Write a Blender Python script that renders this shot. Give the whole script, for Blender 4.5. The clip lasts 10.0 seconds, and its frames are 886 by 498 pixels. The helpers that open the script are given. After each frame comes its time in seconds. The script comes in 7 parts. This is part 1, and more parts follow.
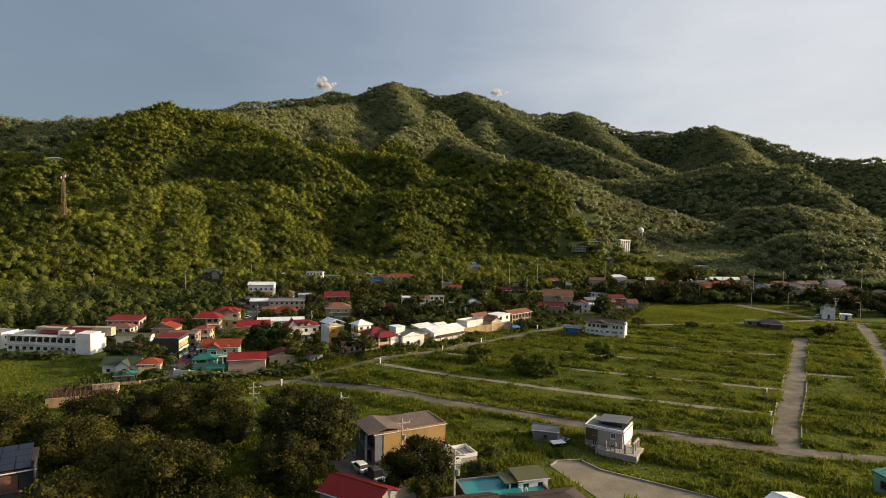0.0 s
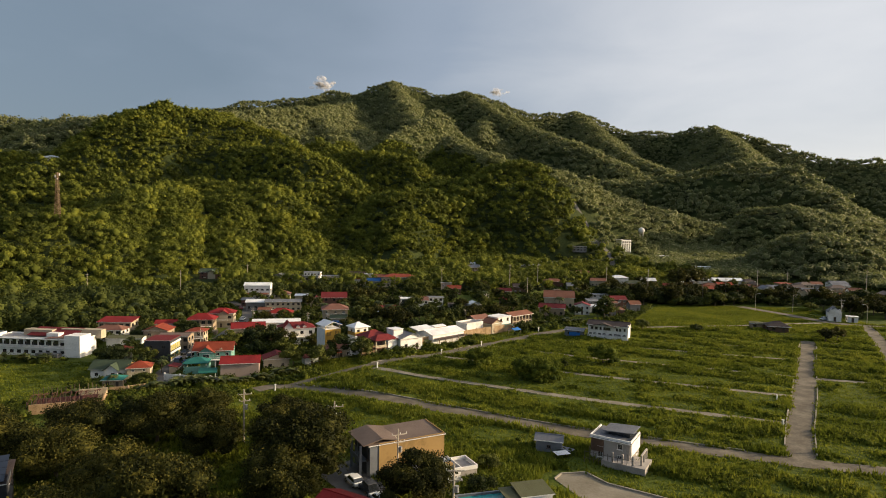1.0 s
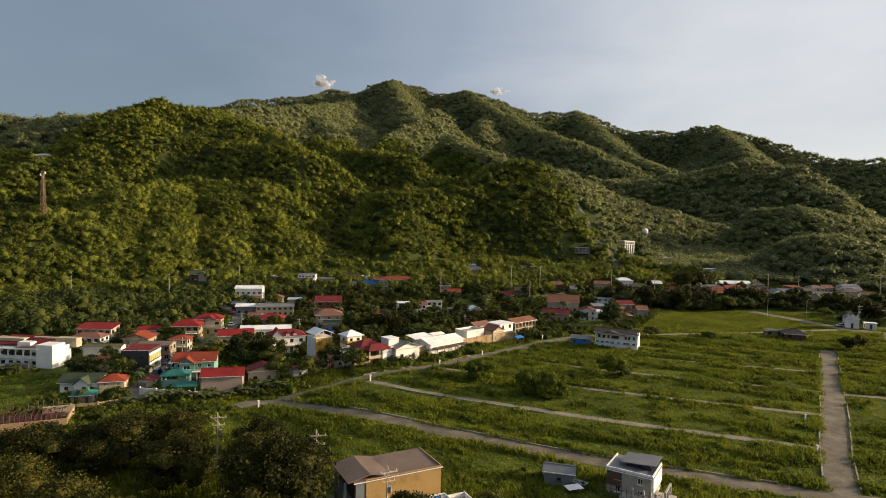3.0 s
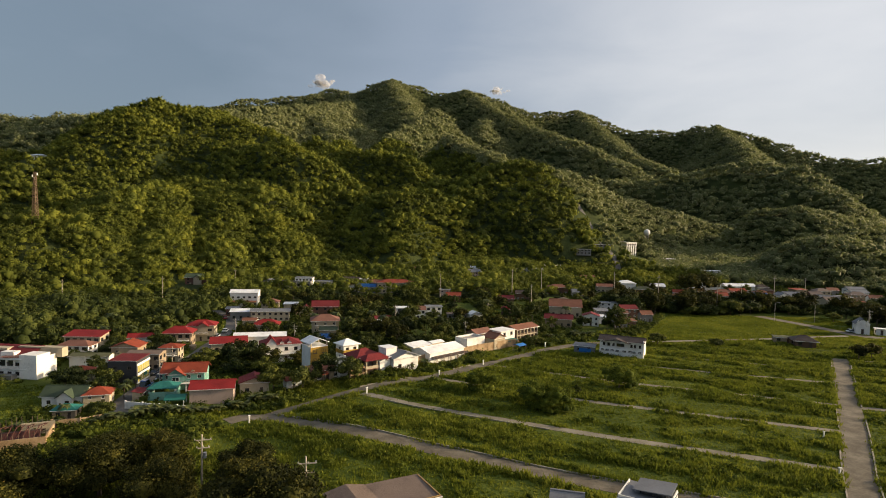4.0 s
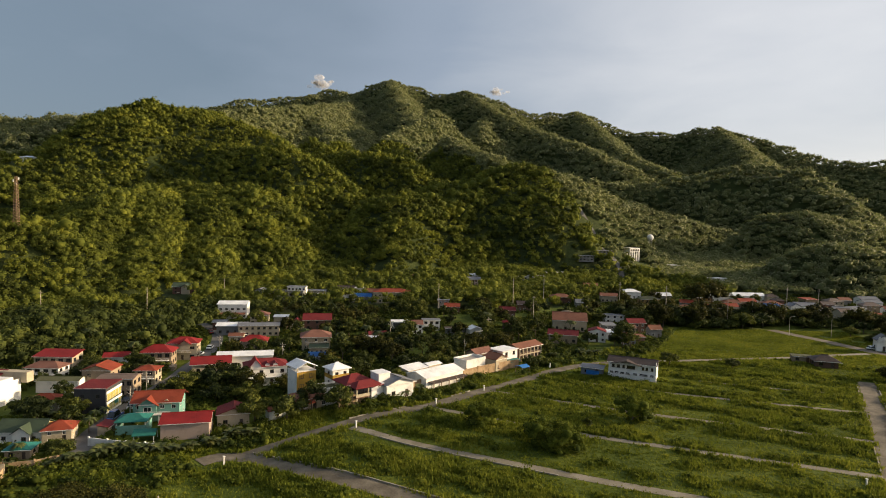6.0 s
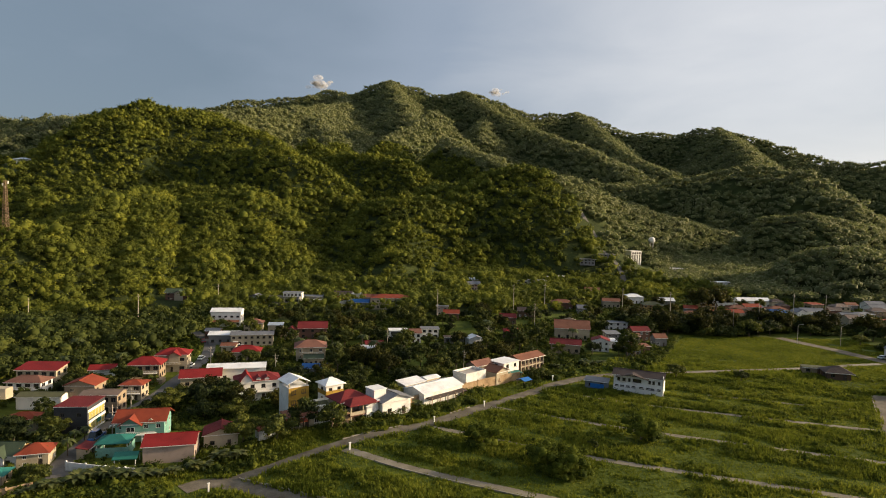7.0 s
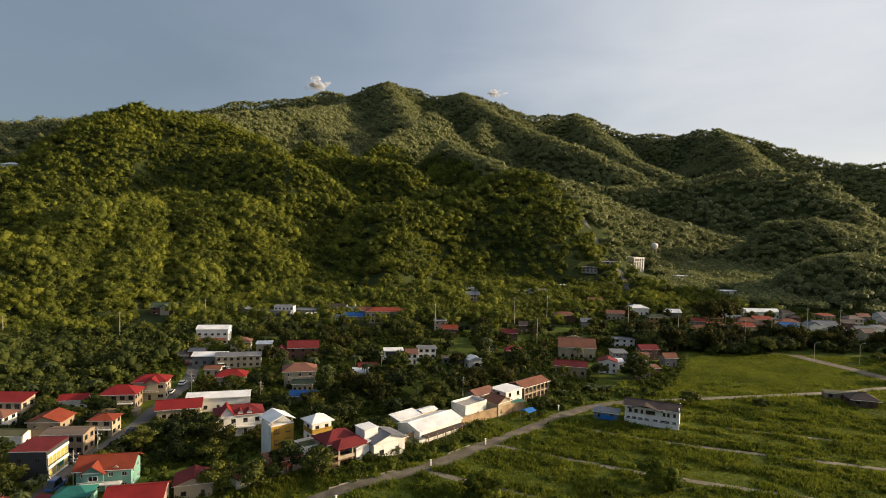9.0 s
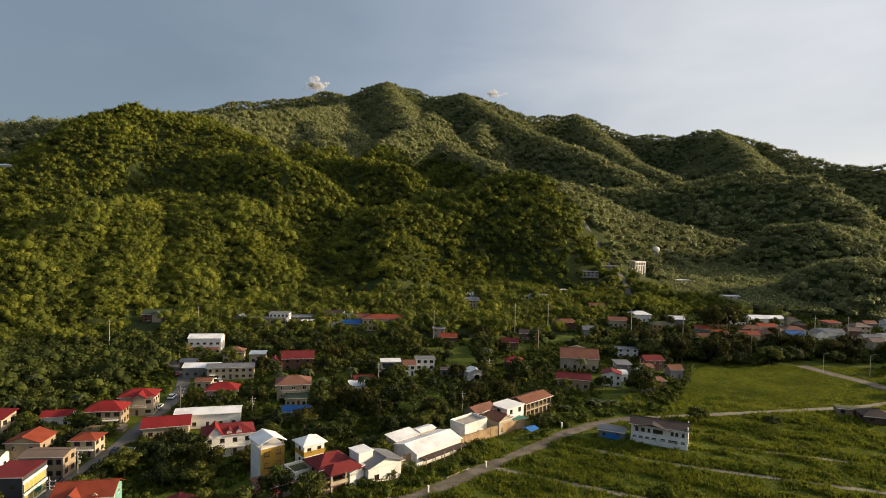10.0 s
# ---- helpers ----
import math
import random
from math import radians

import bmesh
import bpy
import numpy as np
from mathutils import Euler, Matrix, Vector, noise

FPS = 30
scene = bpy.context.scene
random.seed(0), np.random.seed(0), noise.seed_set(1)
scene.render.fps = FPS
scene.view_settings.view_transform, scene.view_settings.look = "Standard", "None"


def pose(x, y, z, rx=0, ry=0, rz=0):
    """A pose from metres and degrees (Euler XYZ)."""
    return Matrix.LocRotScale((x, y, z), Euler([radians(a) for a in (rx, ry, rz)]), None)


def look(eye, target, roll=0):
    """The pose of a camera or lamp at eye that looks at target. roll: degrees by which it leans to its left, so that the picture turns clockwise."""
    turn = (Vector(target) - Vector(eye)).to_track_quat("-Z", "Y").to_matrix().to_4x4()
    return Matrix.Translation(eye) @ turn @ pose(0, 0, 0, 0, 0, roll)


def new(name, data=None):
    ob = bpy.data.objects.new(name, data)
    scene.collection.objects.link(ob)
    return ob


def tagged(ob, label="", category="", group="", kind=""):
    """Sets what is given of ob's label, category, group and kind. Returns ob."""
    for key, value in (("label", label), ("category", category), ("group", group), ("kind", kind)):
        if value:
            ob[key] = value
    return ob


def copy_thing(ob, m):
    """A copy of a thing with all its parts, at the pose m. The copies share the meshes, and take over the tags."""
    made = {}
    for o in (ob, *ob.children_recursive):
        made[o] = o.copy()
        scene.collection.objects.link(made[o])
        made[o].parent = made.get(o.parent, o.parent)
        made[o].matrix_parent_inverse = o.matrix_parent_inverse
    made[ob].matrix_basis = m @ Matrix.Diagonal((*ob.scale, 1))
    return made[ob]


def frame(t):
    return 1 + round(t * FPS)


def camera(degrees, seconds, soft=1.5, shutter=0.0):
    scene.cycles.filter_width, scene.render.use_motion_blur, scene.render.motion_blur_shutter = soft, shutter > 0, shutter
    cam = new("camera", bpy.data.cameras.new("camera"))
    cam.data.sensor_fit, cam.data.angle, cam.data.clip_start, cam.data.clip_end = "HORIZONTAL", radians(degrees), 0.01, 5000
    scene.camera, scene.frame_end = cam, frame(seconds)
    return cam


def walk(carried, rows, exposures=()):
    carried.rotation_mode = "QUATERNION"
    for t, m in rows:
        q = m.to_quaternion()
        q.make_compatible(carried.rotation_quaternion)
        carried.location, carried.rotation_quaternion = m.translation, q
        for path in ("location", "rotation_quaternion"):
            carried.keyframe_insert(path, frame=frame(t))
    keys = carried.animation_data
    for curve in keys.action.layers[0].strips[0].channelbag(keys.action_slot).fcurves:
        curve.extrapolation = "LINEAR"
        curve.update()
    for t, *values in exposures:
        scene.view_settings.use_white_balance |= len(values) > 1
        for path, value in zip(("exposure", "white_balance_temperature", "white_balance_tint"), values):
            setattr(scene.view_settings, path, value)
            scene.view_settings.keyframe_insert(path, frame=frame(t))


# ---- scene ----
cam = camera(74.0, 10.0, soft=0.95)
PATH = [
    (0, (0.615, -3.427, 40.675), (0.546, -1.43, 40.587), 1.0),
    (0.5, (0.567, -1.085, 40.691), (0.499, 0.912, 40.602), 1.1),
    (1, (0.518, 1.52, 40.772), (0.451, 3.517, 40.683), 1.1),
    (1.5, (0.583, 4.394, 40.854), (0.515, 6.391, 40.764), 1.1),
    (2, (0.569, 7.298, 40.886), (0.501, 9.295, 40.796), 1.1),
    (2.5, (0.568, 10.339, 41.019), (0.501, 12.336, 40.929), 1.2),
    (4, (0.327, 19.986, 43.02), (0.261, 21.983, 42.928), 1.2),
    (4.5, (0.255, 23.276, 43.859), (0.19, 25.272, 43.768), 1.2),
    (5, (0.255, 26.503, 44.85), (0.19, 28.5, 44.758), 1.2),
    (5.5, (0.207, 29.903, 45.801), (0.143, 31.9, 45.71), 1.3),
    (7, (0.137, 40.51, 49.045), (0.076, 42.507, 48.956), 1.3),
    (7.5, (0.132, 43.819, 50.331), (0.072, 45.816, 50.242), 1.2),
    (8, (0.068, 47.151, 51.588), (0.009, 49.148, 51.499), 1.2),
    (8.5, (0.006, 50.505, 52.819), (-0.052, 52.503, 52.732), 1.3),
    (9, (-0.039, 53.938, 54.169), (-0.095, 55.935, 54.082), 1.2),
    (9.5, (-0.132, 57.415, 55.588), (-0.187, 59.412, 55.5), 1.3),
    (10, (-0.216, 60.798, 56.95), (-0.269, 62.796, 56.863), 1.3),
]
walk(cam, [(t, look(eye, aim, roll)) for t, eye, aim, roll in PATH], exposures=((0.0, 0.56), (10.0, 0.56)))

# ---- sky and sun ----
SUN_AZ, SUN_EL = 79.0, 14.0          # degrees clockwise from +y, and above the horizon
SUN_DIR = Vector((math.sin(radians(SUN_AZ)) * math.cos(radians(SUN_EL)), math.cos(radians(SUN_AZ)) * math.cos(radians(SUN_EL)), math.sin(radians(SUN_EL))))
world = bpy.data.worlds.new("world")
scene.world = world
world.use_nodes = True
wn, wl = world.node_tree.nodes, world.node_tree.links
wn.clear()
sky = wn.new("ShaderNodeTexSky")
sky.sky_type, sky.sun_disc = "NISHITA", False
sky.sun_elevation, sky.sun_rotation = radians(SUN_EL), radians(SUN_AZ)
sky.dust_density, sky.air_density = 2.0, 1.0
coord = wn.new("ShaderNodeTexCoord")
mapping = wn.new("ShaderNodeMapping")
mapping.inputs["Scale"].default_value = (1.0, 1.0, 3.2)
wl.new(coord.outputs["Generated"], mapping.inputs["Vector"])
puff = wn.new("ShaderNodeTexNoise")
puff.inputs["Scale"].default_value, puff.inputs["Detail"].default_value, puff.inputs["Roughness"].default_value = 2.3, 7.0, 0.52
puff.inputs["Distortion"].default_value = 0.35
wl.new(mapping.outputs["Vector"], puff.inputs["Vector"])
# thin cloud deck, brighter on the side of the sun
toward = wn.new("ShaderNodeVectorMath")
toward.operation = "DOT_PRODUCT"
toward.inputs[1].default_value = (0.94, 0.12, 0.18)
wl.new(coord.outputs["Generated"], toward.inputs[0])
side = wn.new("ShaderNodeMapRange")
side.interpolation_type = "SMOOTHSTEP"
side.inputs["From Min"].default_value, side.inputs["From Max"].default_value = -0.38, 0.70
wl.new(toward.outputs["Value"], side.inputs["Value"])
deck = wn.new("ShaderNodeValToRGB")
deck.color_ramp.elements[0].color, deck.color_ramp.elements[1].color = (0.145, 0.188, 0.240, 1), (0.535, 0.540, 0.560, 1)
deck.color_ramp.elements.new(0.5).color = (0.238, 0.280, 0.348, 1)
blend = wn.new("ShaderNodeMath")
blend.operation = "MULTIPLY_ADD"
blend.inputs[1].default_value = 0.62
lift = wn.new("ShaderNodeMath")
lift.operation = "SUBTRACT"
lift.inputs[1].default_value = 0.5
wl.new(puff.outputs["Fac"], lift.inputs[0])
wl.new(lift.outputs["Value"], blend.inputs[0])
wl.new(side.outputs["Result"], blend.inputs[2])
wl.new(blend.outputs["Value"], deck.inputs["Fac"])
clear = wn.new("ShaderNodeMixRGB")
clear.blend_type = "MULTIPLY"
clear.inputs["Fac"].default_value = 1.0
clear.inputs["Color2"].default_value = (0.09, 0.09, 0.09, 1)
wl.new(sky.outputs["Color"], clear.inputs["Color1"])
mixed = wn.new("ShaderNodeMixRGB")
mixed.inputs["Fac"].default_value = 0.82
wl.new(clear.outputs["Color"], mixed.inputs["Color1"])
wl.new(deck.outputs["Color"], mixed.inputs["Color2"])
# the glow round the low sun
near_sun = wn.new("ShaderNodeMapRange")
near_sun.interpolation_type = "SMOOTHSTEP"
near_sun.inputs["From Min"].default_value, near_sun.inputs["From Max"].default_value = 0.70, 1.02
wl.new(toward.outputs["Value"], near_sun.inputs["Value"])
glow = wn.new("ShaderNodeMixRGB")
glow.inputs["Color2"].default_value = (2.6, 2.1, 1.55, 1)
wl.new(near_sun.outputs["Result"], glow.inputs["Fac"])
wl.new(mixed.outputs["Color"], glow.inputs["Color1"])
back = wn.new("ShaderNodeBackground")
back.inputs["Strength"].default_value = 1.0
wl.new(glow.outputs["Color"], back.inputs["Color"])
world_out = wn.new("ShaderNodeOutputWorld")
wl.new(back.outputs["Background"], world_out.inputs["Surface"])

sun = new("sun", bpy.data.lights.new("sun", "SUN"))
sun.data.energy, sun.data.angle, sun.data.color = 5.0, radians(0.6), (1.0, 0.78, 0.50)
sun.matrix_world = look(tuple(SUN_DIR * 300), (0, 0, 0))


# ---- materials ----
MATS = {}


def material(name, stops, rough=0.8, metal=0.0, scale=1.0, bump=0.3, bump_dist=0.05, spec=0.3, island=0.0, obj=0.0, fine=6.0, leafy=0.0, stripe=0.0):
    """A procedural surface: stops are colours mixed by coarse and fine noise; island and obj add variation by piece and by object."""
    m = bpy.data.materials.new(name)
    m.use_nodes = True
    n, l = m.node_tree.nodes, m.node_tree.links
    p = n["Principled BSDF"]
    p.inputs["Roughness"].default_value, p.inputs["Metallic"].default_value = rough, metal
    p.inputs["Specular IOR Level"].default_value = spec
    geo = n.new("ShaderNodeNewGeometry")
    info = n.new("ShaderNodeObjectInfo")
    big, small = n.new("ShaderNodeTexNoise"), n.new("ShaderNodeTexNoise")
    for tex, s, det in ((big, scale, 4.0), (small, scale * fine, 3.0)):
        tex.inputs["Scale"].default_value, tex.inputs["Detail"].default_value = s, det
        l.new(geo.outputs["Position"], tex.inputs["Vector"])
    add = n.new("ShaderNodeMath")
    add.operation = "MULTIPLY_ADD"
    add.inputs[1].default_value = 0.4
    l.new(small.outputs["Fac"], add.inputs[0])
    half = n.new("ShaderNodeMath")
    half.operation = "MULTIPLY_ADD"
    half.inputs[1].default_value = 0.95
    half.inputs[2].default_value = -0.18
    l.new(big.outputs["Fac"], half.inputs[0])
    l.new(half.outputs["Value"], add.inputs[2])
    last = add
    for amount, out in ((island, geo.outputs["Random Per Island"]), (obj, info.outputs["Random"])):
        if amount:
            k = n.new("ShaderNodeMath")
            k.operation = "SUBTRACT"
            k.inputs[1].default_value = 0.5
            l.new(out, k.inputs[0])
            j = n.new("ShaderNodeMath")
            j.operation = "MULTIPLY_ADD"
            j.inputs[1].default_value = amount
            l.new(k.outputs["Value"], j.inputs[0])
            l.new(last.outputs["Value"], j.inputs[2])
            last = j
    ramp = n.new("ShaderNodeValToRGB")
    els = ramp.color_ramp.elements
    els[0].position, els[1].position = 0.2, 0.8
    els[0].color, els[1].color = (*stops[0], 1), (*stops[-1], 1)
    for i, c in enumerate(stops[1:-1]):
        els.new(0.2 + 0.6 * (i + 1) / (len(stops) - 1)).color = (*c, 1)
    l.new(last.outputs["Value"], ramp.inputs["Fac"])
    l.new(ramp.outputs["Color"], p.inputs["Base Color"])
    height = small.outputs["Fac"]
    if stripe:
        texc = n.new("ShaderNodeTexCoord")
        wave = n.new("ShaderNodeTexWave")
        wave.inputs["Scale"].default_value = stripe
        l.new(texc.outputs["Object"], wave.inputs["Vector"])
        height = wave.outputs["Fac"]
    if bump:
        b = n.new("ShaderNodeBump")
        b.inputs["Strength"].default_value, b.inputs["Distance"].default_value = bump, bump_dist
        l.new(height, b.inputs["Height"])
        l.new(b.outputs["Normal"], p.inputs["Normal"])
    if leafy:
        tr = n.new("ShaderNodeBsdfTranslucent")
        l.new(ramp.outputs["Color"], tr.inputs["Color"])
        mix = n.new("ShaderNodeMixShader")
        mix.inputs["Fac"].default_value = leafy
        l.new(p.outputs["BSDF"], mix.inputs[1])
        l.new(tr.outputs["BSDF"], mix.inputs[2])
        l.new(mix.outputs["Shader"], n["Material Output"].inputs["Surface"])
    MATS[name] = m
    return m


def shades(c, low=0.72, high=1.15):
    return [tuple(v * low for v in c), c, tuple(min(1.0, v * high) for v in c)]


material("soil_grass", [(0.036, 0.052, 0.009), (0.074, 0.096, 0.014), (0.125, 0.142, 0.022)], 0.95, scale=0.10, fine=16, bump=0.8, bump_dist=0.3, spec=0.08)
material("forest_floor", [(0.018, 0.026, 0.010), (0.040, 0.052, 0.016), (0.075, 0.088, 0.026)], 0.95, scale=0.05, fine=20, bump=0.8, bump_dist=0.5, spec=0.08)
material("grass_blade", [(0.068, 0.092, 0.010), (0.145, 0.168, 0.018), (0.230, 0.236, 0.030)], 0.8, scale=0.05, fine=8, bump=0, island=0.35, leafy=0.40, spec=0.08)
material("shrub", [(0.021, 0.032, 0.006), (0.050, 0.066, 0.010), (0.110, 0.122, 0.016)], 0.85, scale=0.3, fine=8, bump=0, island=0.45, leafy=0.28, spec=0.08)
material("lot_shrub", [(0.034, 0.050, 0.008), (0.082, 0.104, 0.013), (0.160, 0.176, 0.022)], 0.85, scale=0.2, fine=8, bump=0, island=0.40, leafy=0.35, spec=0.08)
material("woods", [(0.046, 0.057, 0.013), (0.124, 0.142, 0.022), (0.252, 0.254, 0.032)], 0.8, scale=0.04, fine=7, bump=0, island=0.22, leafy=0.42, spec=0.10)
# paler, duller woods: distance haze painted into the leaf colour
material("haze_canopy", [(0.080, 0.098, 0.036), (0.124, 0.143, 0.048), (0.172, 0.188, 0.060)], 0.6, scale=0.012, fine=7, bump=0, island=0.14, leafy=0.45, spec=0.12)
material("leaf", [(0.016, 0.025, 0.006), (0.045, 0.059, 0.010), (0.125, 0.132, 0.019)], 0.75, scale=0.25, fine=6, bump=0, island=0.42, obj=0.5, leafy=0.26, spec=0.2)
# darker canopy for the near woods, with the shade there painted in
material("shade_canopy", [(0.020, 0.029, 0.007), (0.048, 0.062, 0.012), (0.105, 0.118, 0.020)], 0.75, scale=0.06, fine=7, bump=0, island=0.30, leafy=0.30, spec=0.15)
material("mango_leaf", [(0.012, 0.015, 0.004), (0.033, 0.036, 0.007), (0.098, 0.088, 0.016)], 0.7, scale=0.35, fine=6, bump=0, island=0.45, obj=0.25, leafy=0.20, spec=0.08)
material("palm_leaf", [(0.035, 0.050, 0.012), (0.070, 0.085, 0.020), (0.14, 0.14, 0.04)], 0.6, scale=0.6, fine=6, bump=0, island=0.35, obj=0.2, leafy=0.25)
p = MATS["haze_canopy"].node_tree.nodes["Principled BSDF"]        # tinted sheen adds to the painted haze
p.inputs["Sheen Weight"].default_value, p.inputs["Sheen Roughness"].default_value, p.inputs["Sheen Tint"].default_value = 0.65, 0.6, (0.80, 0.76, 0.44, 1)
material("bark", shades((0.11, 0.085, 0.06)), 0.95, scale=1.5, bump=0.8)
material("asphalt", [(0.058, 0.048, 0.034), (0.126, 0.106, 0.078), (0.215, 0.186, 0.142)], 0.95, scale=0.30, fine=9, bump=0.4)
material("gravel_road", [(0.11, 0.095, 0.065), (0.20, 0.175, 0.130), (0.28, 0.25, 0.20)], 0.95, scale=0.2, fine=14, bump=0.5)
material("street", [(0.075, 0.07, 0.066), (0.12, 0.112, 0.104), (0.17, 0.16, 0.148)], 0.9, scale=0.25, fine=14, bump=0.3)
material("kerb", shades((0.28, 0.25, 0.20), 0.45, 1.3), 0.9, scale=0.5, fine=6, bump=0.3)
material("concrete", shades((0.34, 0.31, 0.28), 0.65, 1.15), 0.9, scale=0.4, fine=8, bump=0.3)
material("dark_concrete", shades((0.15, 0.135, 0.12), 0.6, 1.2), 0.9, scale=0.4, fine=8, bump=0.3)
material("block_wall", [(0.17, 0.110, 0.060), (0.33, 0.225, 0.125), (0.44, 0.32, 0.20)], 0.92, scale=0.5, fine=8, bump=0.4)
for nm, col in dict(white=(0.76, 0.74, 0.70), cream=(0.66, 0.56, 0.40), tan=(0.48, 0.37, 0.25), yellow=(0.62, 0.38, 0.06), ochre=(0.58, 0.37, 0.14), mint=(0.28, 0.58, 0.48),
                    grey=(0.33, 0.32, 0.31), pink=(0.58, 0.45, 0.38), charcoal=(0.075, 0.078, 0.085), brickred=(0.25, 0.13, 0.095), brown=(0.20, 0.12, 0.08), slate=(0.26, 0.28, 0.31)).items():
    material("wall_" + nm, shades(tuple((0.98 if nm == "white" else 0.60) * c for c in col), 0.66, 1.08), 0.85, scale=0.35, fine=7, bump=0.15)
for nm, col in dict(red=(0.205, 0.018, 0.017), maroon=(0.15, 0.022, 0.022), rust=(0.19, 0.080, 0.048), terracotta=(0.225, 0.046, 0.022), white=(0.74, 0.74, 0.74), grey=(0.16, 0.165, 0.18),
                    green=(0.055, 0.075, 0.045), olive=(0.10, 0.10, 0.05), teal=(0.025, 0.14, 0.12), blue=(0.02, 0.09, 0.26), brown=(0.19, 0.090, 0.064), dark=(0.065, 0.048, 0.042), taupe=(0.165, 0.122, 0.098)).items():
    material("roof_" + nm, shades(col, 0.70, 1.18), 0.65, scale=0.30, fine=9, bump=0.18, bump_dist=0.05, spec=0.15, stripe=9.0)
material("glass_dark", shades((0.020, 0.024, 0.028)), 0.08, scale=0.5, bump=0, spec=0.8)
material("glass_amber", shades((0.42, 0.37, 0.12)), 0.12, scale=0.5, bump=0, spec=0.8)
material("frame_white", shades((0.70, 0.68, 0.64)), 0.6, scale=2, bump=0.1)
material("frame_dark", shades((0.07, 0.05, 0.04)), 0.6, scale=2, bump=0.1)
material("mast_steel", shades((0.24, 0.16, 0.10)), 0.6, metal=0.3, scale=1.5, bump=0.1)
material("steel", shades((0.42, 0.41, 0.39)), 0.45, metal=0.6, scale=1.5, bump=0.1)
material("pole_concrete", shades((0.44, 0.38, 0.30)), 0.85, scale=1.2, bump=0.2)
material("pool_blue", shades((0.03, 0.24, 0.25), 0.9, 1.05), 0.25, scale=0.3, bump=0.1)
material("car_white", shades((0.72, 0.72, 0.70), 0.95, 1.03), 0.25, scale=0.6, bump=0, spec=0.6)
material("car_dark", shades((0.05, 0.052, 0.058), 0.9, 1.05), 0.25, scale=0.6, bump=0, spec=0.6)
material("car_blue", shades((0.03, 0.10, 0.32), 0.9, 1.05), 0.3, scale=0.6, bump=0, spec=0.6)
material("car_red", shades((0.34, 0.03, 0.025), 0.9, 1.05), 0.3, scale=0.6, bump=0, spec=0.6)
material("rubber", shades((0.02, 0.02, 0.02)), 0.9, scale=3, bump=0.1)
material("rebar", [(0.035, 0.012, 0.009), (0.065, 0.021, 0.015), (0.10, 0.036, 0.026)], 0.9, scale=1.2, bump=0.3)
material("tarp_blue", shades((0.02, 0.14, 0.42)), 0.5, scale=0.8, bump=0.3)
material("tarp_teal", shades((0.02, 0.13, 0.10)), 0.5, scale=0.8, bump=0.3)
material("solar", shades((0.016, 0.020, 0.034)), 0.35, scale=0.8, bump=0, spec=0.3)
material("cloud", shades((0.9, 0.88, 0.87), 0.95, 1.0), 1.0, scale=0.01, bump=0, leafy=0.5)
cn, cl = MATS["cloud"].node_tree.nodes, MATS["cloud"].node_tree.links
thin, mist = cn.new("ShaderNodeBsdfTransparent"), cn.new("ShaderNodeMixShader")
mist.inputs["Fac"].default_value = 0.80
cl.new(cn["Material Output"].inputs["Surface"].links[0].from_socket, mist.inputs[1])
cl.new(thin.outputs["BSDF"], mist.inputs[2])
cl.new(mist.outputs["Shader"], cn["Material Output"].inputs["Surface"])


# ---- small helpers ----
def part(name, bm, mat, parent, label=""):
    mesh = bpy.data.meshes.new(name)
    bm.to_mesh(mesh)
    bm.free()
    mesh.materials.append(MATS[mat])
    ob = new(name, mesh)
    ob.parent = parent
    return tagged(ob, label)


def box(bm, cx, cy, cz, sx, sy, sz, rot=0.0, mat=None):
    m = (mat or Matrix()) @ Matrix.Translation((cx, cy, cz)) @ Matrix.Rotation(radians(rot), 4, "Z") @ Matrix.Diagonal((sx, sy, sz, 1))
    bmesh.ops.create_cube(bm, size=1.0, matrix=m)


def rod(bm, a, b, r0, r1=None, n=6):
    """A tapered rod from a to b."""
    a, b, r1 = Vector(a), Vector(b), r0 if r1 is None else r1
    m = Matrix.Translation((a + b) / 2) @ (b - a).to_track_quat("Z", "Y").to_matrix().to_4x4()
    bmesh.ops.create_cone(bm, cap_ends=True, segments=n, radius1=r0, radius2=r1, depth=(b - a).length, matrix=m)


def boxpart(root, name, cx, cy, cz, sx, sy, sz, mat, label="", rot=0.0):
    bm = bmesh.new()
    box(bm, cx, cy, cz, sx, sy, sz, rot)
    return part(name, bm, mat, root, label)


def quick_mesh(name, verts, tris, mat):
    """One mesh object from numpy arrays of points and triangles."""
    mesh = bpy.data.meshes.new(name)
    mesh.vertices.add(len(verts))
    mesh.vertices.foreach_set("co", np.ascontiguousarray(verts, np.float32).ravel())
    mesh.loops.add(3 * len(tris))
    mesh.loops.foreach_set("vertex_index", np.ascontiguousarray(tris, np.int32).ravel())
    mesh.polygons.add(len(tris))
    mesh.polygons.foreach_set("loop_start", np.arange(0, 3 * len(tris), 3, dtype=np.int32))
    mesh.update(calc_edges=True)
    mesh.materials.append(MATS[mat])
    return mesh


def sstep(a, b, v):
    u = np.clip((np.asarray(v, float) - a) / (b - a), 0, 1)
    return u * u * (3 - 2 * u)


def vnoise(x, y, seed=0):
    """Smooth value noise, 0 to 1."""
    x, y = np.asarray(x, float), np.asarray(y, float)
    ix, iy = np.floor(x), np.floor(y)
    fx, fy = x - ix, y - iy
    fx, fy = fx * fx * (3 - 2 * fx), fy * fy * (3 - 2 * fy)

    def cell(a, b):
        v = np.sin(a * 127.1 + b * 311.7 + seed * 74.7) * 43758.5453
        return v - np.floor(v)

    return (cell(ix, iy) * (1 - fx) + cell(ix + 1, iy) * fx) * (1 - fy) + (cell(ix, iy + 1) * (1 - fx) + cell(ix + 1, iy + 1) * fx) * fy


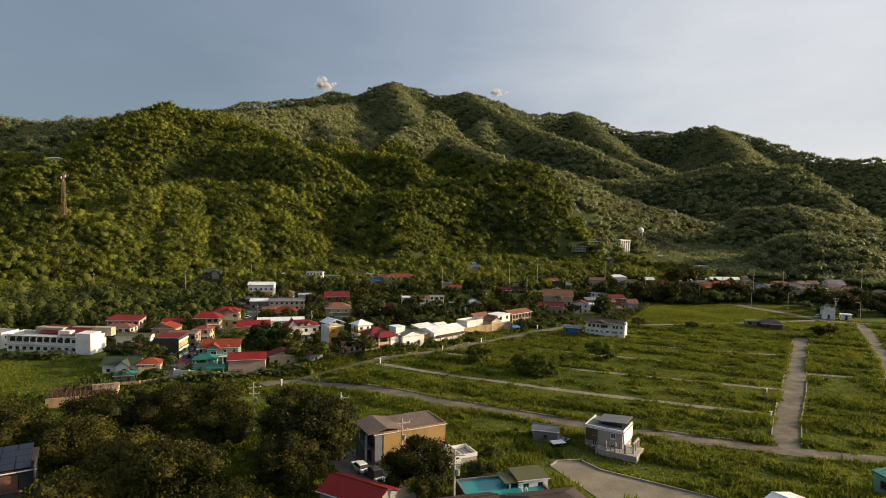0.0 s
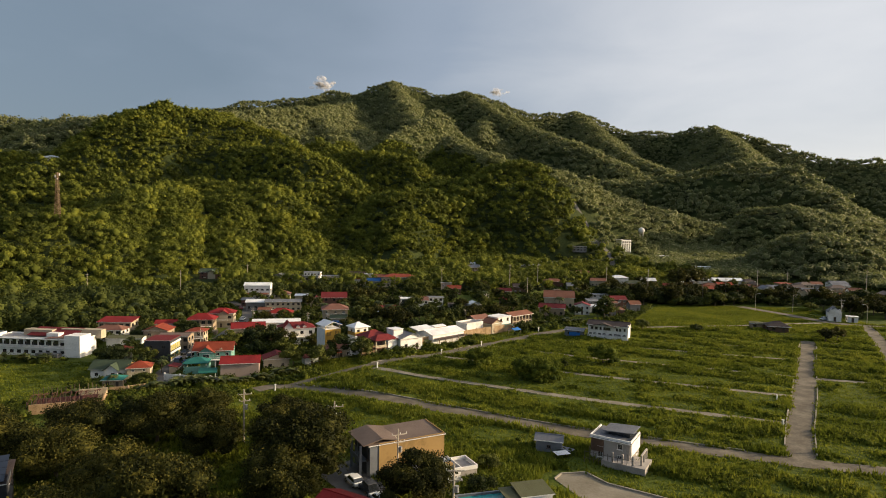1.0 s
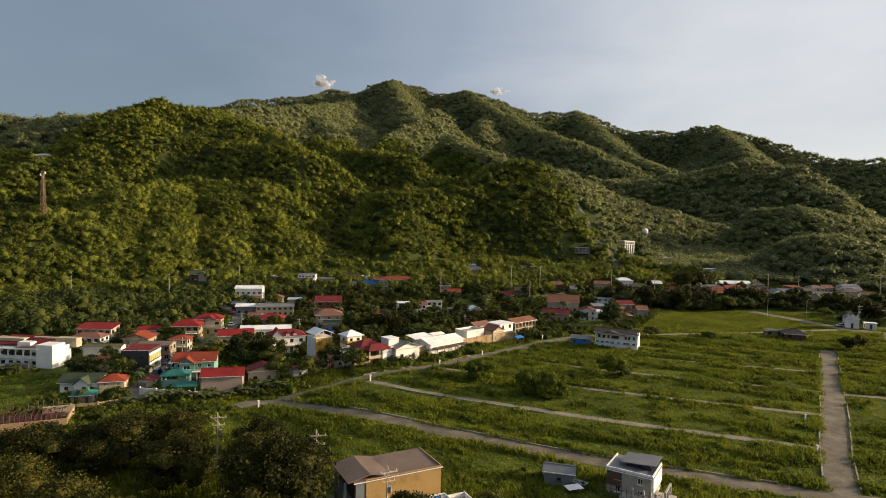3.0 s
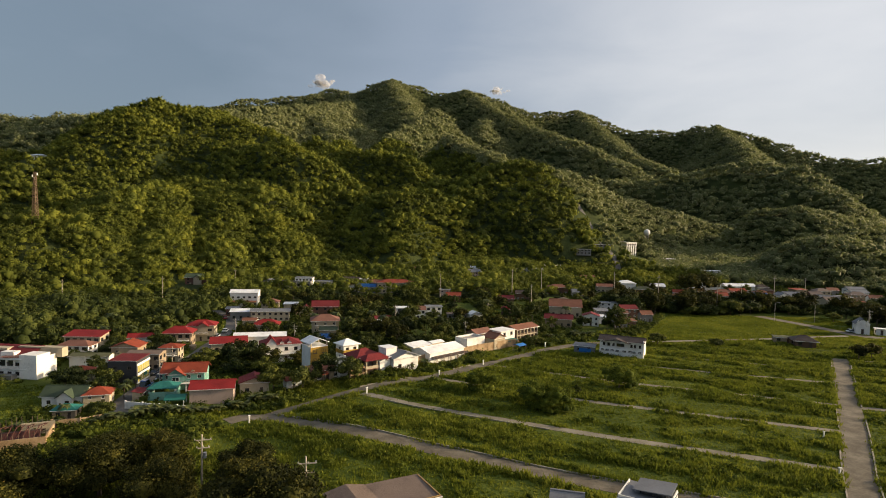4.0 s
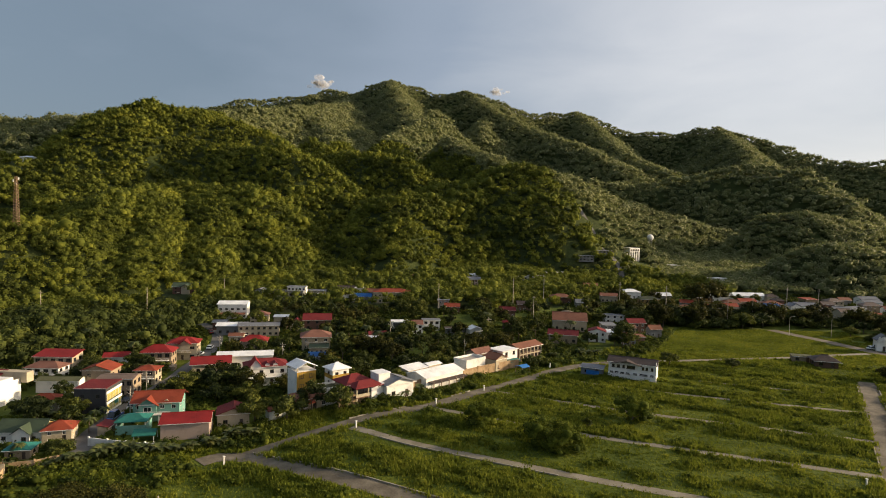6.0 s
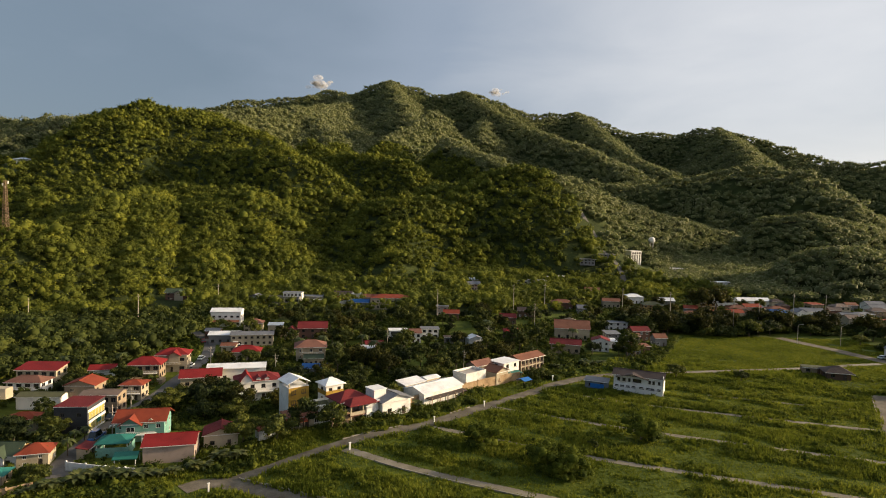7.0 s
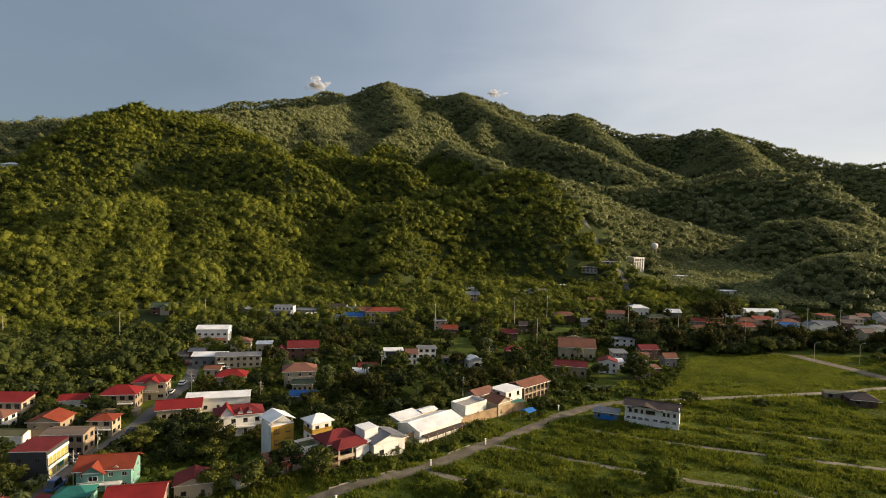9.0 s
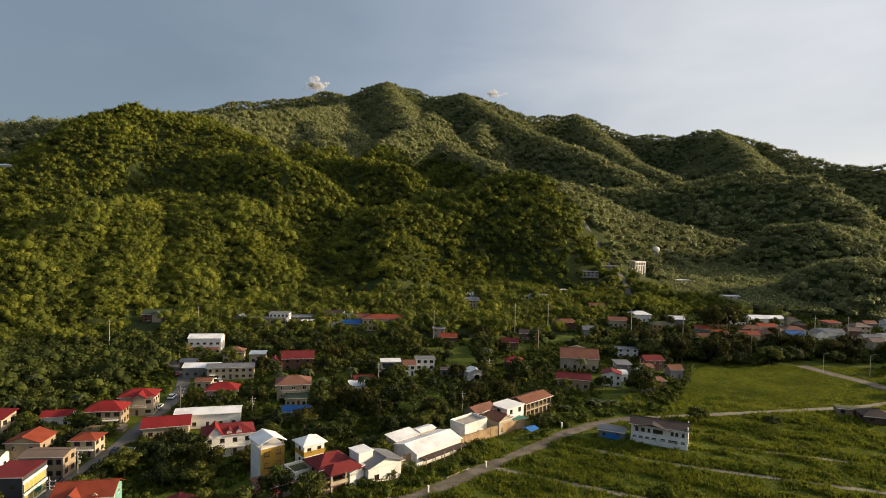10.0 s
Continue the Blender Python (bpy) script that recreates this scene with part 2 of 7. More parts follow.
# ---- land: a plain with the village a little lower, and wooded hills behind ----
RIDGES = []


def ridge(slope, *pts):
    RIDGES.append((slope, pts))


ridge(0.50, (-961, 1000, 202), (-809, 1000, 204), (-748, 1000, 199), (-625, 950, 199), (-548, 900, 186))
ridge(0.62, (-463, 760, 157), (-374, 720, 162), (-314, 730, 159), (-232, 720, 134))
ridge(0.50, (-374, 720, 162), (-369, 900, 199), (-352, 1200, 262), (-314, 1600, 352))
ridge(0.55, (-566, 620, 90), (-511, 630, 95), (-447, 634, 96), (-378, 620, 90))
ridge(0.60, (-373, 1900, 422), (-250, 1400, 268), (-183, 1100, 176))
ridge(0.60, (-826, 1800, 362), (-686, 1900, 413), (-508, 2000, 456), (-477, 2100, 497), (-373, 2000, 457), (-237, 1940, 493), (-102, 1950, 453))
ridge(0.60, (-102, 1950, 453), (-9, 1960, 472), (105, 2000, 447), (206, 2050, 415), (395, 2130, 436), (555, 2050, 362), (674, 1950, 337))
ridge(0.60, (674, 1950, 337), (770, 1870, 354), (822, 1800, 316), (888, 1700, 275), (940, 1600, 223), (1044, 1500, 210), (1269, 1400, 182))
ridge(0.60, (-237, 1940, 493), (-150, 1500, 330), (-90, 1250, 232))
ridge(0.60, (-9, 1960, 472), (120, 1600, 320), (208, 1400, 248), (303, 1150, 163))
ridge(0.60, (770, 1870, 354), (680, 1500, 240), (621, 1300, 177))
ridge(0.60, (-318, 1800, 384), (-29, 1300, 228), (0, 1050, 150))
ridge(0.60, (395, 2130, 436), (400, 1750, 310), (390, 1500, 225), (420, 1250, 160))
ridge(0.60, (145, 2000, 390), (60, 1650, 330), (40, 1400, 245))
# front hill
ridge(0.50, (-289, 335, 29), (-259, 345, 34), (-246, 352, 37), (-234, 360, 36), (-228, 372, 32), (-227, 385, 23))
# bright hill, its crest and noses
ridge(0.46, (-267, 590, 73), (-274, 540, 62), (-269, 485, 53), (-250, 430, 42), (-234, 395, 31))
ridge(0.62, (-267, 590, 73), (-217, 560, 72), (-184, 545, 72), (-164, 520, 59), (-149, 490, 42), (-137, 455, 27))
ridge(0.60, (-261, 540, 63), (-218, 455, 42), (-193, 395, 25), (-175, 350, 15))
ridge(0.62, (-213, 550, 69), (-188, 480, 45), (-171, 430, 27), (-158, 395, 15))
# shoulder under the left skyline
ridge(0.62, (-358, 704, 155), (-315, 685, 127), (-243, 665, 112), (-196, 655, 114), (-171, 630, 103), (-157, 605, 81), (-147, 585, 60))
ridge(0.75, (-174, 640, 104), (-142, 625, 90), (-116, 610, 72), (-94, 600, 58))
# knoll in the middle
ridge(0.62, (-92, 500, 22), (-82, 525, 40), (-65, 545, 57), (-50, 550, 60), (-33, 555, 57), (-14, 545, 42), (6, 535, 29), (25, 525, 16), (42, 515, 6))
ridge(0.66, (-50, 550, 60), (-48, 505, 42), (-48, 468, 24))
# upper spurs
ridge(0.66, (-220, 900, 152), (-171, 830, 124), (-135, 800, 126), (-88, 780, 115), (-57, 760, 101))
ridge(0.70, (-64, 1300, 275), (-101, 1060, 203), (-123, 960, 168))
ridge(0.70, (-297, 1200, 245), (-229, 1050, 200), (-182, 930, 157))
ridge(0.70, (-483, 1300, 270), (-350, 1000, 198), (-280, 850, 156))
ridge(0.70, (-20, 960, 178), (22, 850, 142), (55, 760, 116), (65, 660, 97))
# long dark ridge
ridge(0.60, (-21, 640, 84), (22, 625, 90), (61, 620, 94), (89, 630, 89), (126, 650, 75), (181, 690, 64), (240, 712, 53), (304, 722, 39), (338, 722, 26))
# right hills
ridge(0.62, (214, 1050, 116), (330, 1060, 122), (381, 1030, 130), (421, 1000, 134), (483, 980, 149), (512, 940, 136), (513, 860, 90))
ridge(0.66, (291, 660, 21), (319, 650, 58), (347, 642, 61), (395, 640, 55), (440, 640, 47), (535, 640, 48))
ridge(0.60, (275, 520, 18), (276, 500, 31), (303, 495, 32), (329, 490, 19))


# where the woods begin, along x
WOOD_X = [-700, -400, -175, -135, -118, -105, -60, 0, 60, 150, 235, 270, 330, 800]
WOOD_Y = [100, 140, 205, 214, 226, 300, 352, 352, 372, 430, 440, 400, 300, 240]


# levelled building plots: x, y, height, reach
PLOTS = [(-428, 594, 88.0, 18), (-448, 626, 98.0, 16), (-151, 350, 4.5, 20), (159, 585, 11.5, 16)]


def land(x, y):
    """Height of the ground."""
    x, y = np.asarray(x, float), np.asarray(y, float)
    low = -3.0 * sstep(-15, -50, x) * (1 - sstep(230, 340, y))
    rise = np.minimum(0.07 * np.maximum(0, y - np.interp(x, [-300, -100, 0, 120, 300], [300, 345, 380, 450, 430])), 34.0)
    hill = np.zeros_like(x * y)
    bumpy = 0.88 + 0.55 * vnoise(x / 95, y / 95, 21) + 0.35 * vnoise(x / 43, y / 43, 22)
    for slope, pts in RIDGES:
        best = np.full_like(hill, -1e3)
        for (ax, ay, az), (bx, by, bz) in zip(pts, pts[1:]):
            dx, dy = bx - ax, by - ay
            u = np.clip(((x - ax) * dx + (y - ay) * dy) / (dx * dx + dy * dy), 0, 1)
            far = np.hypot(x - ax - u * dx, y - ay - u * dy)
            tall = az + u * (bz - az)
            best = np.maximum(best, tall - slope * bumpy * (np.sqrt(far * far + 12.0 ** 2) - 12.0))
        gap = np.clip(0.5 + 0.5 * (best - hill) / 5.0, 0, 1)
        hill = hill * (1 - gap) + best * gap + 5.0 * gap * (1 - gap)
    hill = np.where(hill < 3.0, np.maximum(hill, 0) ** 2 / 6 + 0.0, hill - 1.5)
    hill = hill * (1 - sstep(-190, -150, x) * (1 - sstep(-6, 95, y - np.interp(x, WOOD_X, WOOD_Y))))
    rough = (vnoise(x / 70, y / 70, 1) - 0.5) + 0.6 * (vnoise(x / 33, y / 33, 2) - 0.5) + 0.3 * (vnoise(x / 16, y / 16, 8) - 0.5)
    hill = hill + rough * np.minimum(0.16 * hill, 12)
    z = low + np.maximum(rise, hill) + 0.15 * np.minimum(rise, hill)
    away = np.hypot(x, y)
    z = z - 10.0 * sstep(750, 1050, away) + 3.0 * sstep(1200, 1900, away)
    for px, py, pz, reach in PLOTS:
        near = 1 - sstep(reach * 0.5, reach * 1.9, np.hypot(x - px, y - py))
        z = z * (1 - near) + pz * near
    return z


def ground_z(x, y):
    return float(land(np.array([x]), np.array([y]))[0])


def build_ground():
    az = np.radians(np.concatenate([np.arange(-58, 58, 0.36), np.arange(58, 302, 4.0)]))
    rad = 4.0 * 1.0275 ** np.arange(0, 260)
    rad = rad[rad < 4650]
    a, r = np.meshgrid(az, rad)
    x, y = r * np.sin(a), r * np.cos(a)
    v = np.stack([x, y, land(x, y)], -1).reshape(-1, 3)
    na, nr = len(az), len(rad)
    i, j = np.meshgrid(np.arange(nr - 1), np.arange(na), indexing="ij")
    j2 = (j + 1) % na
    p, q, s, t = i * na + j, i * na + j2, (i + 1) * na + j2, (i + 1) * na + j
    tri = np.concatenate([np.stack([p, s, q], -1).reshape(-1, 3), np.stack([p, t, s], -1).reshape(-1, 3)])
    v = np.concatenate([v, [[0, 0, 0]]])
    fan = np.stack([np.full(na, len(v) - 1), np.arange(na), (np.arange(na) + 1) % na], -1)
    tri = np.concatenate([tri, fan[:, [0, 2, 1]]])[:, ::-1]
    mesh = quick_mesh("ground", v, tri[:, ::-1], "soil_grass")
    mesh.polygons.foreach_set("use_smooth", np.ones(len(mesh.polygons), bool))
    mesh.materials.append(MATS["forest_floor"])
    mid = v[tri].mean(1)
    mesh.polygons.foreach_set("material_index", (mid[:, 1] > np.interp(mid[:, 0], WOOD_X, WOOD_Y)).astype(np.int32))
    tagged(new("ground", mesh), "rough green grassland running up to wooded hills", "ground", kind="structure")


build_ground()

# ---- roads ----
ROADS = []


def resample(pts, step=2.5):
    pts = np.array(pts, float)
    # smooth corners with a Catmull-Rom curve
    ext = np.concatenate([[2 * pts[0] - pts[1]], pts, [2 * pts[-1] - pts[-2]]])
    out = []
    for a, b, c, d in zip(ext, ext[1:], ext[2:], ext[3:]):
        n = max(2, int(np.hypot(*(c - b)) / step))
        for u in np.arange(n) / n:
            out.append(0.5 * (2 * b + (c - a) * u + (2 * a - 5 * b + 4 * c - d) * u * u + (3 * b - a - 3 * c + d) * u ** 3))
    return np.array(out + [pts[-1]])


def road(name, pts, width, mat, label, lift=0.06, kerbs=(), keep=True):
    """A slab along a line, with kerbs on the sides given (1: left of its run, -1: right)."""
    p = resample(pts)
    d = np.gradient(p, axis=0)
    d /= np.hypot(d[:, 0], d[:, 1])[:, None]
    nrm = np.stack([-d[:, 1], d[:, 0]], -1)
    wob = 1 + 0.10 * (vnoise(np.arange(len(p)) * 0.35, np.zeros(len(p)), 5) - 0.5)
    rows = []
    for k in (-0.5, -0.17, 0.17, 0.5):
        q = p + nrm * (width * k * wob)[:, None]
        rows.append(np.column_stack([q, land(q[:, 0], q[:, 1]) + lift + (0.02 if abs(k) < 0.3 else 0)]))
    bm = bmesh.new()
    top = [[bm.verts.new(v) for v in r] for r in rows]
    low = [[bm.verts.new(v - np.array([0, 0, lift + 0.25])) for v in r] for r in (rows[0], rows[3])]
    for i in range(len(p) - 1):
        for k in range(3):
            bm.faces.new((top[k][i], top[k][i + 1], top[k + 1][i + 1], top[k + 1][i]))
        bm.faces.new((low[0][i], low[0][i + 1], top[0][i + 1], top[0][i]))
        bm.faces.new((top[3][i], top[3][i + 1], low[1][i + 1], low[1][i]))
    bmesh.ops.recalc_face_normals(bm, faces=bm.faces)
    if bm.faces[0].normal.z < 0:
        bmesh.ops.reverse_faces(bm, faces=bm.faces)
    ob = part(name, bm, mat, None)
    tagged(ob, label, "road", kind="structure")
    for sidek, lo, hi in kerbs:
        q = p + nrm * (sidek * (width / 2 + 0.14) * wob)[:, None]
        n0, n1 = int(lo * len(q)), int(hi * len(q))
        bm = bmesh.new()
        for a, b in zip(q[n0:n1], q[n0 + 1:n1]):
            mid, run = (a + b) / 2, np.hypot(*(b - a))
            box(bm, mid[0], mid[1], float(land(mid[0], mid[1])) + 0.06, run * 0.985, 0.24, 0.42, math.degrees(math.atan2(b[1] - a[1], b[0] - a[0])))
        tagged(part("kerb", bm, "kerb", None), "weathered pale concrete kerb beside the road", "kerb", kind="structure")
    if keep:
        ROADS.append((p, width))


road("road", [(-52, 149), (-45.4, 152.2), (-22.4, 138.9), (-1.3, 127.9), (22.3, 117.3), (56.6, 105.9), (78, 101.0), (120, 94)], 4.6, "asphalt", "worn grey-brown concrete road through overgrown lots", kerbs=((1, 0.05, 0.62),))
road("road", [(60.2, 104.4), (72.3, 126.0), (85.1, 147.1), (104, 179.5), (127.2, 218.8)], 5.0, "asphalt", "grey-brown concrete road with pale kerbs between lots", lift=0.07, kerbs=((1, 0.06, 0.30), (1, 0.36, 0.5), (1, 0.74, 0.97), (-1, 0.04, 0.47), (-1, 0.52, 0.97)))
road("road", [(-45.4, 151.5), (-34.0, 162.0), (-24.5, 169.5), (-7.4, 181.2), (6.7, 195.8), (19.5, 208.9), (30.2, 220.8), (41.7, 230.1), (53.0, 235.6)], 3.9, "asphalt", "narrow grey concrete road along the village wall", lift=0.09, kerbs=((1, 0.20, 0.34), (1, 0.44, 0.52)))
road("road", [(53.0, 235.6), (77.0, 241.1), (127.5, 253.3), (144.0, 259.2), (158, 263)], 2.6, "gravel_road", "pale narrow track across the far meadow", lift=0.08)
road("road", [(-24.0, 165.2), (-10.8, 156.4), (10.6, 147.0), (32.0, 138.4), (58.5, 129.4), (70.0, 125.2)], 2.5, "gravel_road", "pale gravel lane between overgrown lots", lift=0.05, kerbs=((-1, 0.1, 0.5),))
road("road", [(-5.5, 179.6), (14.4, 169.9), (27.7, 164.6), (34.7, 161.9), (82.0, 146.5)], 2.1, "gravel_road", "pale gravel lane between overgrown lots", lift=0.05)
road("road", [(8.8, 196.6), (39.7, 183.4), (49.0, 180.0), (95.0, 165.4)], 2.0, "gravel_road", "pale gravel lane between overgrown lots", lift=0.05)
road("road", [(26.0, 213.8), (49.9, 203.2), (75, 195.6), (107.0, 186.6)], 1.9, "gravel_road", "pale gravel lane between overgrown lots", lift=0.05)
road("road", [(74.0, 214.0), (98.0, 207.0), (116.5, 202.5)], 1.6, "gravel_road", "grassy pale track between overgrown lots", lift=0.05)
road("road", [(95.0, 164.8), (117.0, 160.1), (170, 150)], 2.6, "gravel_road", "pale gravel lane between overgrown lots", lift=0.05)
road("road", [(146, 312), (149.4, 302.7), (155.5, 288), (160, 274), (166, 262), (190, 252), (230, 244)], 6.0, "asphalt", "grey road past street lamps at the meadow edge", lift=0.07)
road("road", [(172, 254), (160.5, 232.0), (146, 206), (133.0, 182.9), (118, 158)], 4.6, "asphalt", "grey road along the outer lots", lift=0.10)
road("road", [(127.2, 217.8), (140, 214), (152, 210)], 2.6, "gravel_road", "pale track beside two round trees", lift=0.05)
road("street", [(-78.5, 152), (-82.5, 160), (-85.0, 175.0), (-86.6, 190.0), (-87.4, 209.4), (-89.7, 224.2), (-91.7, 244.6), (-95.0, 259.1), (-103.2, 278.4), (-116, 293)], 4.3, "street", "dark village street between houses", lift=0.06)
road("road", [(108, 590), (118, 560), (130, 520), (128, 490)], 5.0, "street", "pale village road climbing to the hill", lift=0.12)
road("street", [(-20.5, 97.5), (-15.0, 90.5), (-9.0, 81.5), (-4, 72)], 7.0, "street", "dark paved drive beside the ochre house", lift=0.05)

# ---- houses ----
FOOT = []                 # footprints: x, y, reach
WINDOWS, DOORS = {}, {}
SIZE = [1.0]


def cached(store, key, name, boxes, mat):
    if (key, name) not in store:
        bm = bmesh.new()
        for b in boxes:
            box(bm, *b)
        mesh = bpy.data.meshes.new(name)
        bm.to_mesh(mesh)
        bm.free()
        mesh.materials.append(MATS[mat])
        store[key, name] = mesh
    return store[key, name]


def child(name, mesh, parent, m):
    ob = new(name, mesh)
    ob.parent = parent
    ob.matrix_local = m
    return ob


def window(root, m, w, h, glass="glass_dark", trim="frame_white", sill=True):
    """A framed pane set in a wall; m stands at the opening's lower middle, its y axis into the wall."""
    key = (round(w, 2), round(h, 2), glass, trim)
    f = 0.09
    fr = cached(WINDOWS, key, "window", [(0, 0.08, f / 2, w, 0.12, f), (0, 0.08, h - f / 2, w, 0.12, f), (-w / 2 + f / 2, 0.08, h / 2, f, 0.12, h - 2 * f), (w / 2 - f / 2, 0.08, h / 2, f, 0.12, h - 2 * f), (0, 0.09, h / 2, 0.06, 0.08, h - 2 * f)], trim)
    win = child("window", fr, root, m)
    child("pane", cached(WINDOWS, key, "pane", [(0, 0.13, h / 2, w - 0.1, 0.03, h - 0.1)], glass), win, Matrix())
    if sill and SIZE[0] > 0.86:
        child("sill", cached(WINDOWS, key, "sill", [(0, -0.05, -0.05, w + 0.25, 0.2, 0.08)], trim), win, Matrix())


def facade(bm, m, w, z0, z1, holes, depth=0.22):
    """A wall face from u=0..w and v=z0..z1 with openings (u0, u1, v0, v1) that go into it."""
    us = sorted({0.0, w, *(u for h in holes for u in h[:2])})
    vs = sorted({z0, z1, *(v for h in holes for v in h[2:])})

    def quad(pts):
        bm.faces.new([bm.verts.new(m @ Vector(p)) for p in pts])

    for a, b in zip(us, us[1:]):
        for c, d in zip(vs, vs[1:]):
            if not any(h[0] <= a and b <= h[1] and h[2] <= c and d <= h[3] for h in holes):
                quad([(a, 0, c), (b, 0, c), (b, 0, d), (a, 0, d)])
    for a, b, c, d in holes:
        quad([(a, 0, c), (b, 0, c), (b, depth, c), (a, depth, c)])
        quad([(a, 0, d), (a, depth, d), (b, depth, d), (b, 0, d)])
        quad([(a, 0, c), (a, depth, c), (a, depth, d), (a, 0, d)])
        quad([(b, 0, c), (b, 0, d), (b, depth, d), (b, depth, c)])
        quad([(a, depth, c), (b, depth, c), (b, depth, d), (a, depth, d)])


def solid(bm, top, drop):
    """A closed plate under the faces in top (lists of points), drop metres thick."""
    cache = {}

    def v(p, low):
        key = (round(p[0], 4), round(p[1], 4), round(p[2], 4), low)
        if key not in cache:
            cache[key] = bm.verts.new((p[0], p[1], p[2] - (drop if low else 0)))
        return cache[key]

    edges = {}
    for f in top:
        bm.faces.new([v(p, False) for p in f])
        bm.faces.new([v(p, True) for p in reversed(f)])
        for a, b in zip(f, f[1:] + f[:1]):
            ka, kb = tuple(round(c, 4) for c in a), tuple(round(c, 4) for c in b)
            if (kb, ka) in edges:
                del edges[kb, ka]
            else:
                edges[ka, kb] = (a, b)
    for a, b in edges.values():
        bm.faces.new([v(a, False), v(a, True), v(b, True), v(b, False)])


def roof_shape(kind, w, d, z, rise, over):
    """Top faces of a roof over w x d at eave height z, and the ridge's ends."""
    x, y = w / 2 + over, d / 2 + over
    c = [(-x, -y, z), (x, -y, z), (x, y, z), (-x, y, z)]
    if kind == "hip":
        if x >= y:
            r = [(-(x - y * 0.9) if x > y else 0, 0, z + rise), (max(x - y * 0.9, 0.02) if x > y else 0.02, 0, z + rise)]
            return [[c[0], c[1], r[1], r[0]], [c[1], c[2], r[1]], [c[2], c[3], r[0], r[1]], [c[3], c[0], r[0]]], r
        r = [(0, -(y - x * 0.9), z + rise), (0, y - x * 0.9, z + rise)]
        return [[c[0], c[1], r[0]], [c[1], c[2], r[1], r[0]], [c[2], c[3], r[1]], [c[3], c[0], r[0], r[1]]], r
    if kind == "gable":
        r = [(-x, 0, z + rise), (x, 0, z + rise)]
        return [[c[0], c[1], r[1], r[0]], [c[2], c[3], r[0], r[1]]], r
    if kind == "gable_y":
        r = [(0, -y, z + rise), (0, y, z + rise)]
        return [[c[1], c[2], r[1], r[0]], [c[3], c[0], r[0], r[1]]], r
    if kind == "shed":       # high at the back
        return [[c[0], c[1], (x, y, z + rise), (-x, y, z + rise)]], None
    if kind == "shed_x":     # high on the right
        return [[c[0], (x, -y, z + rise), (x, y, z + rise), c[3]]], None
    return [[c[0], c[1], c[2], c[3]]], None


